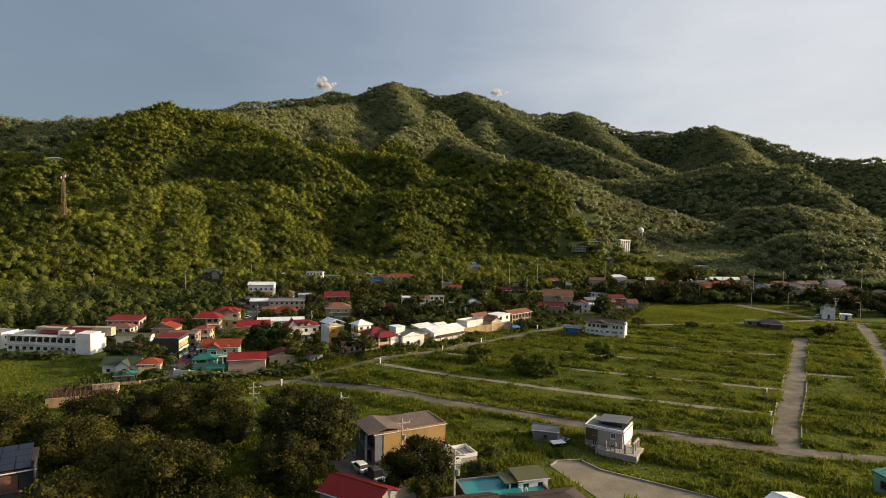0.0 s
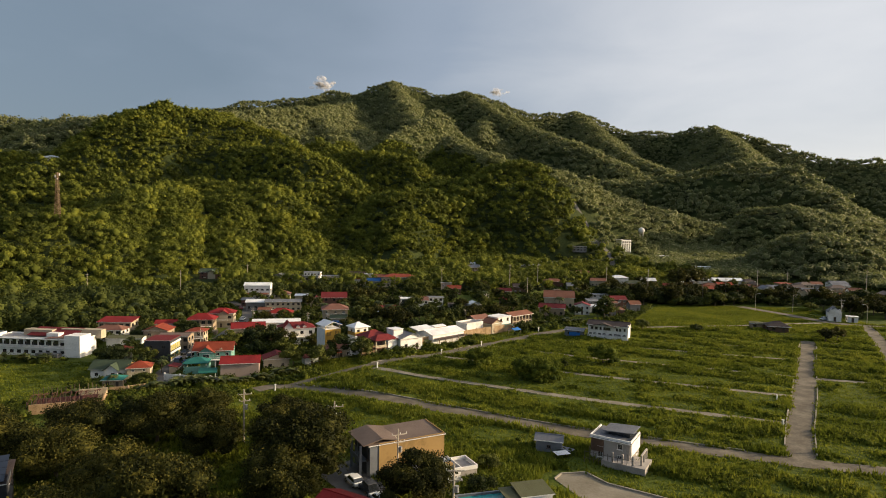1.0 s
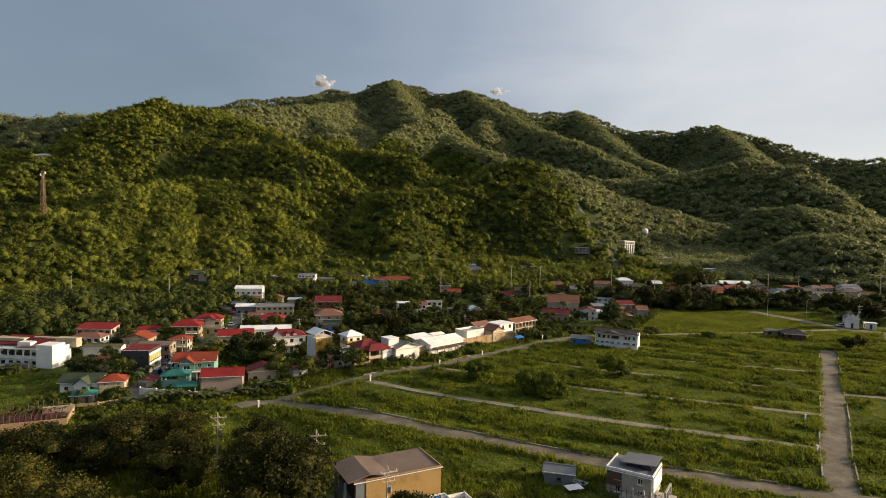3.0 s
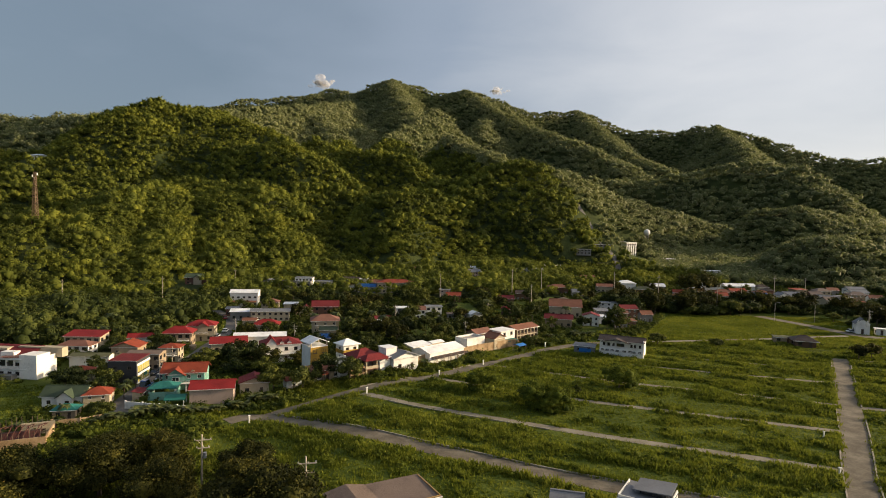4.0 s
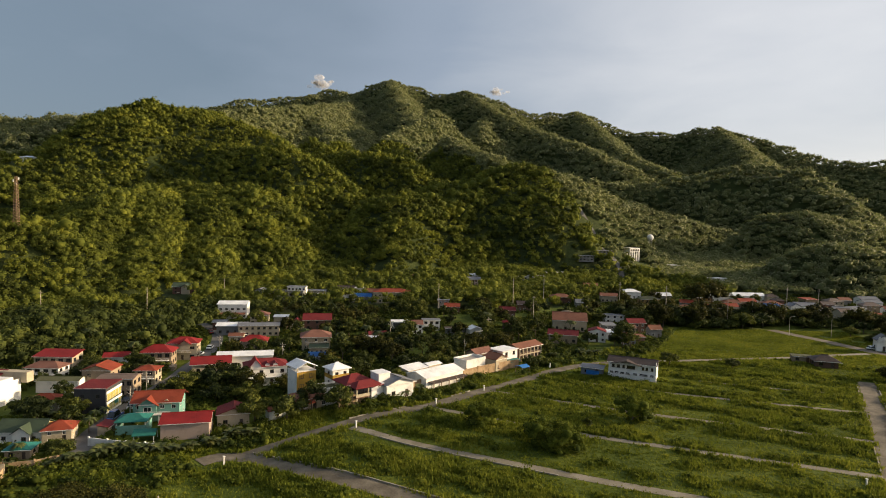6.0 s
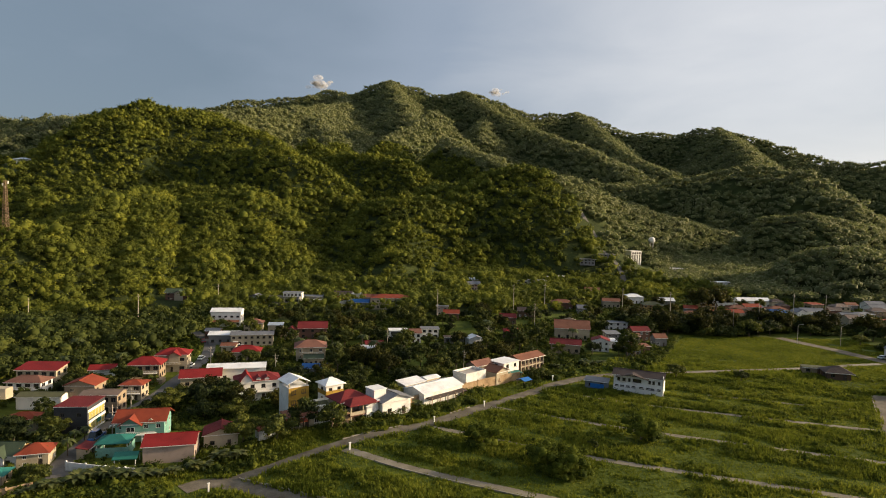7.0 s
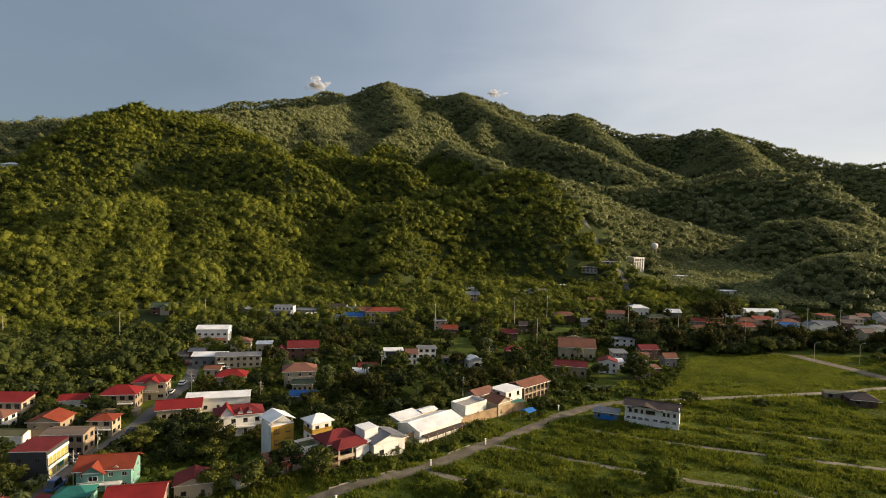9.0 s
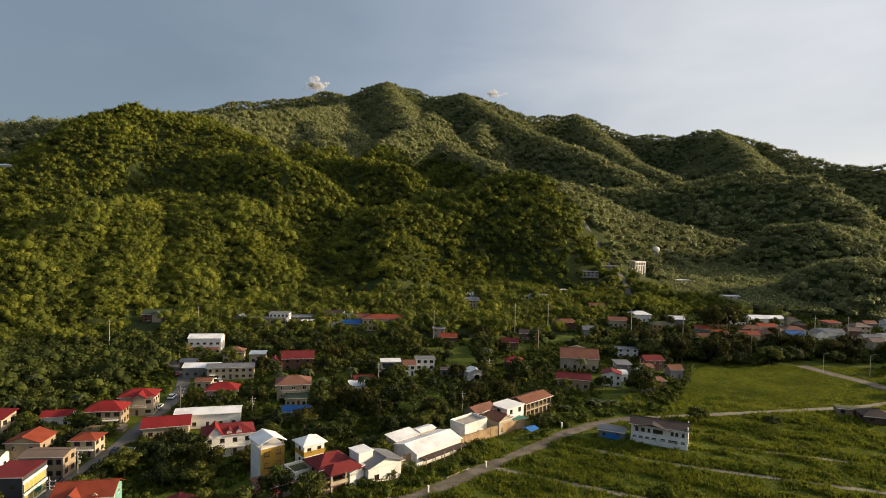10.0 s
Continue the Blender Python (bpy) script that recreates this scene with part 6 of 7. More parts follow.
put(lamp_post(), [(146.5, 297.5, 0, 1.0), (164.5, 297.0, 0, 1.0), (177.0, 262.0, 180, 1.0), (170.0, 232.0, 180, 1.0), (205.0, 253.0, 0, 1.0)])
put(marker_post(), [(-46.6, 148.4, 40, 1.0), (-22.8, 164.6, 40, 1.0), (-5.4, 182.6, 40, 0.9), (7.4, 196.6, 40, 0.9), (30.0, 225.0, 40, 1.0), (67.0, 123.0, 20, 1.0), (76.0, 142.5, 20, 0.8)])


def radio_mast():
    """Lattice mast with a white top on the near hump."""
    x, y = -243.4, 347.5
    r = new("radio_mast")
    z0 = ground_z(x, y)
    top = 66.4 - z0
    r.matrix_world = pose(x, y, z0)
    tagged(r, "slim steel lattice radio mast on a wooded hump", "mast")
    FOOT.append((x, y, 3))
    corners = [(1, 1), (-1, 1), (-1, -1), (1, -1)]

    def at(k, t):
        s = 1.3 * (1 - t) + 0.5 * t
        return (corners[k % 4][0] * s, corners[k % 4][1] * s, -1 + t * (top + 1))

    for k in range(4):
        bm = bmesh.new()
        rod(bm, at(k, 0), at(k, 1), 0.13, 0.10, 5)
        part("leg", bm, "mast_steel", r)
    n = 22
    for i in range(n):
        bm = bmesh.new()
        for k in range(4):
            rod(bm, at(k, i / n), at(k + 1, (i + 1) / n), 0.09, n=4)
            rod(bm, at(k, (i + 1) / n), at(k + 1, (i + 1) / n), 0.09, n=4)
        part("bracing", bm, "mast_steel", r)
    for k, dz in ((0, 1.0), (2, 2.2), (1, 3.4)):
        bm = bmesh.new()
        box(bm, corners[k][0] * 0.8, corners[k][1] * 0.8, top - dz, 0.5, 0.5, 1.4)
        part("antenna", bm, "frame_white", r)


radio_mast()


# ---- vehicles ----
def car(x, y, rot, paint, label, long=4.2, high=1.45, kind="car"):
    r = new(kind)
    tagged(r, label, kind)
    r.matrix_world = pose(x, y, ground_z(x, y) + 0.08, 0, 0, rot)
    FOOT.append((x, y, 1.5))
    w, l2 = 1.7, long / 2
    bm = bmesh.new()
    prof = [(-l2, 0.35), (l2, 0.35), (l2, 0.72), (l2 * 0.92, 0.85), (-l2 * 0.95, 0.9), (-l2, 0.8)]
    a = [bm.verts.new((u, -w / 2, v)) for u, v in prof]
    b = [bm.verts.new((u, w / 2, v)) for u, v in prof]
    bm.faces.new(a)
    bm.faces.new(b[::-1])
    for i in range(len(prof)):
        bm.faces.new((a[i], b[i], b[(i + 1) % len(prof)], a[(i + 1) % len(prof)]))
    bmesh.ops.recalc_face_normals(bm, faces=bm.faces)
    bmesh.ops.bevel(bm, geom=bm.edges[:], offset=0.07, segments=1, affect="EDGES")
    part("body", bm, paint, r)
    for name, mt, grow, z0, z1 in (("cabin", "glass_dark", 0.0, 0.85, high - 0.12), ("roof", paint, 0.02, high - 0.12, high)):
        bm = bmesh.new()
        if name == "cabin":
            lo, hi = [(-l2 * 0.86, 0.8), (l2 * 0.50, 0.8)], [(-l2 * 0.62, 0.68), (l2 * 0.16, 0.68)]
        else:
            lo, hi = [(-l2 * 0.64, 0.70), (l2 * 0.18, 0.70)], [(-l2 * 0.60, 0.66), (l2 * 0.14, 0.66)]
        v = [bm.verts.new(p) for p in ((lo[0][0], -lo[0][1], z0), (lo[1][0], -lo[1][1], z0), (lo[1][0], lo[1][1], z0), (lo[0][0], lo[0][1], z0), (hi[0][0], -hi[0][1], z1), (hi[1][0], -hi[1][1], z1), (hi[1][0], hi[1][1], z1), (hi[0][0], hi[0][1], z1))]
        for f in ((3, 2, 1, 0), (4, 5, 6, 7), (0, 1, 5, 4), (1, 2, 6, 5), (2, 3, 7, 6), (3, 0, 4, 7)):
            bm.faces.new([v[i] for i in f])
        part(name, bm, mt, r)
    for u in (-l2 * 0.62, l2 * 0.62):
        for s in (-1, 1):
            bm = bmesh.new()
            rod(bm, (u, s * (w / 2 - 0.2), 0.32), (u, s * (w / 2 + 0.02), 0.32), 0.32, n=14)
            whl = part("wheel", bm, "rubber", r)
            bm = bmesh.new()
            rod(bm, (u, s * (w / 2), 0.32), (u, s * (w / 2 + 0.035), 0.32), 0.18, n=10)
            part("rim", bm, "steel", whl)
    for s in (-0.55, 0.55):
        bm = bmesh.new()
        box(bm, l2 - 0.01, s, 0.66, 0.06, 0.3, 0.14)
        part("headlight", bm, "frame_white", r)


car(-15.6, 90.6, 125, "car_white", "white sedan parked beside the ochre house")
car(-13.0, 88.0, 125, "car_dark", "dark van with a pale roof parked on the drive", 4.6, 1.8, "van")
car(-10.9, 84.8, 125, "car_white", "small white hatchback parked on the drive", 3.8)
for x, y, rot, c, lab, ln, hi, kd in ((-83.4, 172.5, 96, "car_blue", "blue truck parked along the village street", 5.4, 2.3, "truck"), (-83.6, 181.0, 96, "car_white", "white van parked along the village street", 4.6, 1.9, "van"), (-88.2, 186.0, 276, "car_dark", "dark car parked on the village street", 4.2, 1.45, "car"),
                                      (-93.5, 250.0, 96, "car_white", "white car on the upper village street", 4.2, 1.45, "car"), (-92.8, 240.0, 98, "car_white", "white car near the village shops", 4.2, 1.45, "car"), (-86.0, 266.5, 20, "car_white", "white van beside the roadside shops", 4.8, 2.0, "van"),
                                      (-88.0, 270.0, 20, "car_white", "white jeep beside the roadside shops", 5.2, 2.1, "van"), (-104.0, 275.0, 120, "car_red", "dull red car by the roadside stalls", 4.2, 1.5, "car"), (-85.6, 205.0, 95, "car_dark", "dark car by the street wall", 4.2, 1.45, "car"),
                                      (165.0, 272.0, 20, "car_white", "white car by the gatehouse", 4.2, 1.45, "car")):
    car(x, y, rot, c, lab, ln, hi, kd)


# ---- trees ----
def leaf_cloud(rng, centres, radii, count, size, flat=0.75, loose=0.85):
    """Leaf triangles scattered over clumps: points and triangles."""
    pick = rng.integers(0, len(centres), count)
    way = rng.normal(size=(count, 3))
    way /= np.linalg.norm(way, axis=1)[:, None]
    way[:, 2] = np.where(way[:, 2] < -0.3, -way[:, 2], way[:, 2])
    reach = radii[pick] * rng.uniform(0.62, 1.28, count)
    mid = centres[pick] + way * reach[:, None] * np.array([1, 1, flat])
    nrm = way + rng.normal(scale=loose, size=(count, 3))
    nrm /= np.linalg.norm(nrm, axis=1)[:, None]
    a = np.cross(nrm, rng.normal(size=(count, 3)))
    a /= np.linalg.norm(a, axis=1)[:, None]
    b = np.cross(nrm, a)
    s = size * rng.uniform(0.6, 1.35, count)[:, None]
    v = np.stack([mid - a * s * 0.5 - b * s * 0.35, mid + a * s * 0.5 - b * s * 0.35, mid + b * s * 0.75], 1).reshape(-1, 3)
    return v, np.arange(3 * count).reshape(-1, 3)


def lump_shape(fine):
    """A rounded lump without its underside: points and triangles."""
    bm = bmesh.new()
    bmesh.ops.create_icosphere(bm, subdivisions=2 if fine else 1, radius=1.0)
    faces = [f for f in bm.faces if max(v.co.z for v in f.verts) > -0.3]
    shape = (np.array([v.co[:] for v in bm.verts]), np.array([[v.index for v in f.verts] for f in faces]))
    bm.free()
    return shape


LUMPS = {False: lump_shape(False), True: lump_shape(True)}


def blobs(rng, centres, radii, flat=0.8, jitter=0.22, fine=False):
    """Irregular clumps at the centres: points and triangles."""
    v0, f0 = LUMPS[fine]
    n, k = len(centres), len(v0)
    turn = rng.uniform(0, 2 * np.pi, n)
    c, s = np.cos(turn)[:, None], np.sin(turn)[:, None]
    x, y, z = v0[:, 0][None], v0[:, 1][None], v0[:, 2][None]
    v = np.stack([x * c - y * s, x * s + y * c, np.repeat(z, n, 0) * flat], -1)
    v = v * (1 + rng.uniform(-jitter, jitter, (n, k)))[..., None] * np.asarray(radii)[:, None, None] + np.asarray(centres)[:, None]
    f = f0[None] + (np.arange(n) * k)[:, None, None]
    return v.reshape(-1, 3), f.reshape(-1, 3)


def merge(*sets):
    vs, fs, k = [], [], 0
    for v, f in sets:
        vs.append(v)
        fs.append(f + k)
        k += len(v)
    return np.concatenate(vs), np.concatenate(fs)


def broadleaf(seed, leaf, label, tall=8.0, spread=4.2, clumps=16, leaves=1500, size=0.55, low=0.28, limbs=3, name="tree"):
    """A tree: tapered trunk with limbs, and a crown of leaf clumps with gaps."""
    rng = np.random.default_rng(seed)
    r = new(name)
    tagged(r, label, name)
    ang, rad = rng.uniform(0, 2 * np.pi, clumps), spread * np.sqrt(rng.uniform(0.05, 0.8, clumps))
    zz = tall * rng.uniform(low + 0.14, 0.84, clumps) * (1 - 0.22 * (rad / spread) ** 2)
    cen = np.column_stack([rad * np.cos(ang), rad * np.sin(ang), zz])
    cen[0] = (0, 0, tall * 0.82)
    cr = spread * rng.uniform(0.26, 0.44, clumps)
    v, f = merge(leaf_cloud(rng, cen, cr, leaves, size), blobs(rng, cen, cr * 0.7))
    crown = new("crown", quick_mesh("crown", v, f, leaf))
    crown.parent = r
    bm = bmesh.new()
    rod(bm, (0, 0, -0.6), (0.1, 0.05, tall * low * 1.3), 0.055 * spread + 0.08, 0.04 * spread, 8)
    tr = part("trunk", bm, "bark", r)
    for k in range(limbs):
        bm = bmesh.new()
        rod(bm, (0.1, 0.05, tall * low * 1.1), tuple(cen[k + 1] * np.array([0.85, 0.85, 0.95])), 0.028 * spread, 0.012 * spread, 6)
        part("limb", bm, "bark", tr)
    return r


def palm(seed):
    rng = np.random.default_rng(seed)
    r = new("palm_tree")
    tagged(r, "slender coconut palm with drooping fronds", "palm tree", group="palms among the houses")
    bm = bmesh.new()
    pts = [(0.05 * k * k * 0.25, 0, 1.35 * k - 0.5) for k in range(6)]
    for a, b in zip(pts, pts[1:]):
        rod(bm, a, b, 0.2, 0.17, 7)
    part("trunk", bm, "bark", r)
    hx, hz = pts[-1][0], pts[-1][2]
    for k in range(15):
        a = 2 * math.pi * k / 15 + rng.uniform(-.2, .2)
        up = rng.uniform(0.1, 0.9)
        bm = bmesh.new()
        prev = None
        for i in range(7):
            t = i / 6
            d = 3.1 * t
            p = Vector((hx + d * math.cos(a), d * math.sin(a), hz + up * 1.6 * t * 1.4 - 2.6 * t * t))
            w = 0.62 * math.sin(math.pi * (0.12 + 0.85 * t))
            sd = Vector((-math.sin(a), math.cos(a), 0)) * w
            row = [bm.verts.new(p - sd + Vector((0, 0, -0.35 * w))), bm.verts.new(p), bm.verts.new(p + sd + Vector((0, 0, -0.35 * w)))]
            if prev:
                bm.faces.new((prev[0], row[0], row[1], prev[1]))
                bm.faces.new((prev[1], row[1], row[2], prev[2]))
            prev = row
        part("frond", bm, "palm_leaf", r)
    return r


def banana(seed):
    rng = np.random.default_rng(seed)
    r = new("banana_plant")
    tagged(r, "clump of banana plants with broad arching leaves", "banana plant", group="banana plants by the village edge")
    for s in range(4):
        ox, oy, h = rng.uniform(-1.3, 1.3), rng.uniform(-1.3, 1.3), rng.uniform(1.3, 2.4)
        bm = bmesh.new()
        rod(bm, (ox, oy, -0.3), (ox, oy, h), 0.16, 0.1, 6)
        stem = part("stem", bm, "palm_leaf", r)
        bm = bmesh.new()
        for k in range(6):
            a = 2 * math.pi * k / 6 + rng.uniform(-.4, .4)
            up = rng.uniform(0.7, 1.7)
            prev = None
            for i in range(6):
                t = i / 5
                d = 2.0 * t
                p = Vector((ox + d * math.cos(a), oy + d * math.sin(a), h + up * 1.3 * t - 1.5 * t * t))
                w = 0.42 * math.sin(math.pi * (0.1 + 0.86 * t))
                sd = Vector((-math.sin(a), math.cos(a), 0)) * w
                row = [bm.verts.new(p - sd), bm.verts.new(p + Vector((0, 0, -0.1 * w))), bm.verts.new(p + sd)]
                if prev:
                    bm.faces.new((prev[0], row[0], row[1], prev[1]))
                    bm.faces.new((prev[1], row[1], row[2], prev[2]))
                prev = row
        part("leaves", bm, "palm_leaf", stem)
    return r


def clear_of(x, y, gap=0.0, road_gap=1.0):
    """Whether a spot is off the houses and roads."""
    for fx, fy, fr in FOOT:
        if (x - fx) ** 2 + (y - fy) ** 2 < (fr + gap) ** 2:
            return False
    for p, w in ROADS:
        if np.min(np.hypot(p[:, 0] - x, p[:, 1] - y)) < w / 2 + road_gap:
            return False
    return True


# the big dark trees nearest the camera
MANGO = [broadleaf(11, "mango_leaf", "broad dark mango tree with a dense round crown", 10.5, 6.8, 44, 19000, 0.29, 0.2), broadleaf(12, "mango_leaf", "tall dark mango tree with an uneven crown", 13.2, 6.0, 44, 19000, 0.29, 0.2), broadleaf(13, "mango_leaf", "spreading olive-brown mango tree in a grove", 9.0, 6.4, 40, 17000, 0.29, 0.2)]
put(MANGO[0], [(-40.0, 77.0, 0, 1.1), (-58.0, 112.0, 60, 0.95), (-44.0, 106.0, 130, 0.85), (-70.0, 108.0, 200, 0.9)])
put(MANGO[1], [(-23.5, 89.5, 0, 1.08), (-30.5, 101.0, 70, 0.8), (-50.5, 117.5, 140, 0.75), (-24.0, 81.0, 210, 0.8), (-5.4, 81.0, 40, 0.76), (-34.0, 112.5, 20, 0.7)])
put(MANGO[2], [(-79.0, 97.0, 0, 1.05), (-90.0, 104.0, 80, 1.0), (-66.0, 95.0, 160, 0.95), (-52.0, 88.0, 240, 0.95), (-62.0, 122.0, 100, 0.75), (-52.0, 72.0, 30, 1.0), (-82.0, 88.0, 50, 0.9), (-100.0, 98.0, 20, 1.0), (-29.0, 70.0, 0, 0.8)])

# village trees
KINDS = [broadleaf(21, "leaf", "leafy green tree among village houses", 8.0, 4.0, 16, 1800, 0.48), broadleaf(22, "leaf", "tall leafy tree with an open crown", 10.5, 3.8, 18, 1800, 0.48), broadleaf(23, "leaf", "low spreading tree with a ragged crown", 6.0, 4.2, 14, 1800, 0.48),
         broadleaf(24, "mango_leaf", "dark rounded tree between houses", 8.5, 4.6, 18, 1800, 0.48), broadleaf(26, "leaf", "low sprawling leafy bush at the meadow edge", 4.6, 4.2, 16, 2200, 0.42, 0.0, 0, "bush"),
         broadleaf(25, "leaf", "young slim tree with a light crown", 6.5, 2.4, 10, 1000, 0.42), broadleaf(27, "lot_shrub", "open olive thicket tree standing in the lots", 6.4, 4.6, 26, 2600, 0.34, 0.08)]
PALM, BANANA = palm(31), banana(32)
random.seed(5)
SPOTS = {k: [] for k in range(7)}
FIXED = [(6, 6.0, 169.0, 0.85), (6, 18.4, 157.6, 0.95), (6, 23.4, 156.0, 0.85), (6, 42.6, 175.5, 0.95), (6, 21.0, 154.0, 0.6), (5, 15.5, 162.0, 0.55), (5, 8.5, 173.5, 0.55), (5, 30.0, 168.0, 0.45), (1, -36.6, 178.8, 0.85), (0, -29.6, 177.6, 0.9), (2, -41.5, 174.0, 1.0), (0, -49.0, 172.5, 0.9), (3, 133.4, 219.0, 0.62), (3, 138.2, 220.0, 0.66), (4, 136.0, 217.0, 0.5),
         (1, 63.5, 261.5, 1.05), (0, 65.8, 259.0, 0.9), (2, 27.0, 227.0, 0.75), (0, 23.5, 224.0, 0.7), (2, 72.0, 234.5, 0.7), (2, 92.0, 232.0, 0.55), (0, -64.0, 198.5, 1.3), (2, -70.0, 196.0, 1.4), (3, -70.5, 203.0, 1.1), (0, -75.5, 191.0, 1.15), (3, -80.5, 239.0, 0.95), (4, -79.5, 195.0, 0.9), (4, -60.0, 192.0, 1.0), (3, -58.5, 195.0, 1.05), (0, -56.0, 187.0, 1.0), (2, -65.0, 187.5, 1.0),
         (3, -49.5, 199.0, 0.8), (3, -76.8, 229.0, 0.8), (1, -40.0, 233.0, 1.2), (3, -34.0, 238.5, 1.3), (3, -27.0, 234.0, 1.2), (0, -20.0, 238.0, 1.2), (1, -12.5, 236.0, 1.05), (3, -22.0, 225.0, 1.1), (0, -30.0, 219.0, 1.0), (0, -37.0, 213.0, 0.95), (2, -17.0, 216.0, 1.0),
         (3, -7.0, 228.5, 1.0), (0, -1.0, 241.0, 1.15), (3, 6.0, 244.0, 1.1), (3, 15.0, 246.0, 1.15), (0, 26.0, 249.0, 1.0), (0, 31.0, 244.0, 0.9), (1, -44.0, 250.0, 0.95), (1, -20.0, 256.0, 1.25), (5, -15.0, 252.0, 1.2), (3, 152.0, 392.0, 1.8), (3, 142.0, 388.0, 1.7),
         (2, -80.5, 149.0, 0.6), (5, -88.0, 164.0, 1.0), (0, -98.5, 166.5, 0.9), (2, -103.0, 170.0, 0.9), (5, -84.5, 178.0, 0.7), (2, -101.0, 203.5, 0.9), (0, -110.5, 204.0, 0.8), (5, -74.0, 175.0, 0.9), (2, -97.5, 176.5, 0.75), (2, -71.0, 177.5, 0.7), (4, -74.0, 181.5, 0.8), (0, -79.5, 187.0, 0.8), (2, -113.5, 205.5, 0.8), (2, -104.0, 205.0, 0.75), (4, -80.6, 206.0, 0.8), (0, -81.6, 216.0, 0.8), (2, -80.5, 226.0, 0.85), (4, -103.0, 226.0, 1.0), (0, -104.5, 219.0, 0.95), (2, -102.0, 232.0, 1.0), (0, -98.5, 240.0, 1.0), (4, -84.5, 196.0, 0.6), (4, -186.0, 236.0, 1.2), (4, -178.0, 228.0, 1.1), (4, -196.0, 246.0, 1.3), (0, -190.0, 241.0, 1.1), (2, -170.0, 220.0, 1.2), (4, -164.0, 213.0, 1.1), (2, -3.0, 95.8, 0.5), (2, 5.5, 97.0, 0.45), (2, 4.0, 88.0, 0.5)]
for k, x, y, s in FIXED:
    if not clear_of(x, y, -0.8, 0.6):
        continue
    SPOTS[k].append((x, y, random.uniform(0, 360), s * (0.8 if y > 183 and x < 40 else 1.0)))


def scatter(n, x0, x1, y0, y1, smin, smax, kinds, gap=1.8, apart=3.2, ok=None):
    made, tries = 0, 0
    while made < n and tries < n * 30:
        tries += 1
        x, y = random.uniform(x0, x1), random.uniform(y0, y1)
        if (ok and not ok(x, y)) or not clear_of(x, y, gap, 1.6):
            continue
        if any((x - a) ** 2 + (y - b) ** 2 < apart ** 2 for v in SPOTS.values() for a, b, _, _ in v):
            continue
        SPOTS[random.choice(kinds)].append((x, y, random.uniform(0, 360), random.uniform(smin, smax)))
        made += 1


def off_field(x, y):
    """Left of the field road and off the lots."""
    edge = np.interp(y, [150, 170, 182, 196, 209, 221, 230, 236, 262, 300, 330], [-62, -40, -22, -8, 4, 14, 26, 60, 78, 96, 160])
    return x < edge - 5


scatter(46, -78, 20, 186, 262, 0.45, 0.85, [0, 1, 2, 3, 0, 5], ok=off_field)
scatter(24, -130, -78, 150, 222, 0.4, 0.75, [0, 2, 5, 2], ok=lambda x, y: off_field(x, y) and not (x < -97 and y < 178))
scatter(90, -90, 95, 258, 350, 0.55, 1.0, [0, 1, 2, 3, 0, 1], ok=off_field)
scatter(78, 80, 170, 305, 345, 0.8, 1.35, [4, 2, 3, 4, 4], ok=lambda x, y: y > 312 - 0.05 * (x - 80) and not (x > 140 and y < 318))
scatter(54, 160, 235, 275, 350, 0.7, 1.3, [4, 2, 3, 4], ok=lambda x, y: x > 172 or y > 312)
scatter(30, 60, 260, 345, 440, 0.6, 0.95, [0, 4, 3, 4], apart=5.0)
for k, proto in enumerate(KINDS):
    put(proto, SPOTS[k])
put(PALM, [(-61.0, 262.0, 0, 0.95), (-57.0, 260.0, 70, 0.85), (-45.5, 256.0, 130, 0.95), (-53.0, 268.0, 200, 0.9), (-38.0, 270.0, 20, 0.9), (-31.5, 257.0, 90, 0.9), (-120.0, 229.0, 10, 0.9), (-115.0, 236.0, 100, 0.8), (-128.0, 226.0, 210, 0.9), (-62.0, 360.0, 40, 1.1), (-34.0, 362.0, 0, 1.0), (-86.5, 159.0, 60, 0.55), (-83.5, 162.5, 10, 0.6), (-88.5, 147.5, 80, 0.5), (-86.4, 169.0, 0, 0.5), (-85.6, 171.5, 50, 0.5), (84.0, 340.0, 0, 1.1), (-140.0, 250.0, 0, 1.0), (12.0, 300.0, 0, 1.0), (48.0, 288.0, 0, 0.9)])
BSP = []
random.seed(8)
for x0, y0, x1, y1, n in ((-80, 144, -72, 149, 6), (-74, 150, -64, 152.5, 8), (-62, 152, -52, 158, 7), (-52, 158, -46, 165, 5), (-148, 168, -122, 171, 12), (-94, 137, -86, 141, 4), (-104, 168, -97, 171, 3), (44, 244, 52, 247, 3), (30, 238, 36, 242, 2), (-22, 183, -6, 197, 3)):
    for k in range(n):
        t = (k + random.uniform(0.1, 0.9)) / n
        BSP.append((x0 + t * (x1 - x0) + random.uniform(-.6, .6), y0 + t * (y1 - y0) + random.uniform(-1.2, 1.2), random.uniform(0, 360), random.uniform(0.7, 1.05)))
put(BANANA, BSP)


# ---- grass, shrubs and far woods ----
def road_gap(x, y):
    """Distance beyond the nearest road edge, for arrays."""
    best = np.full(len(x), 1e3)
    for p, w in ROADS:
        for a, b in zip(p, p[1:]):
            d = b - a
            u = np.clip(((x - a[0]) * d[0] + (y - a[1]) * d[1]) / (d @ d + 1e-9), 0, 1)
            best = np.minimum(best, np.hypot(x - a[0] - u * d[0], y - a[1] - u * d[1]) - w / 2)
    return best


def off_houses(x, y, gap=0.0):
    ok = np.ones(len(x), bool)
    for fx, fy, fr in FOOT:
        ok &= (x - fx) ** 2 + (y - fy) ** 2 > (fr * 0.92 + gap) ** 2
    return ok


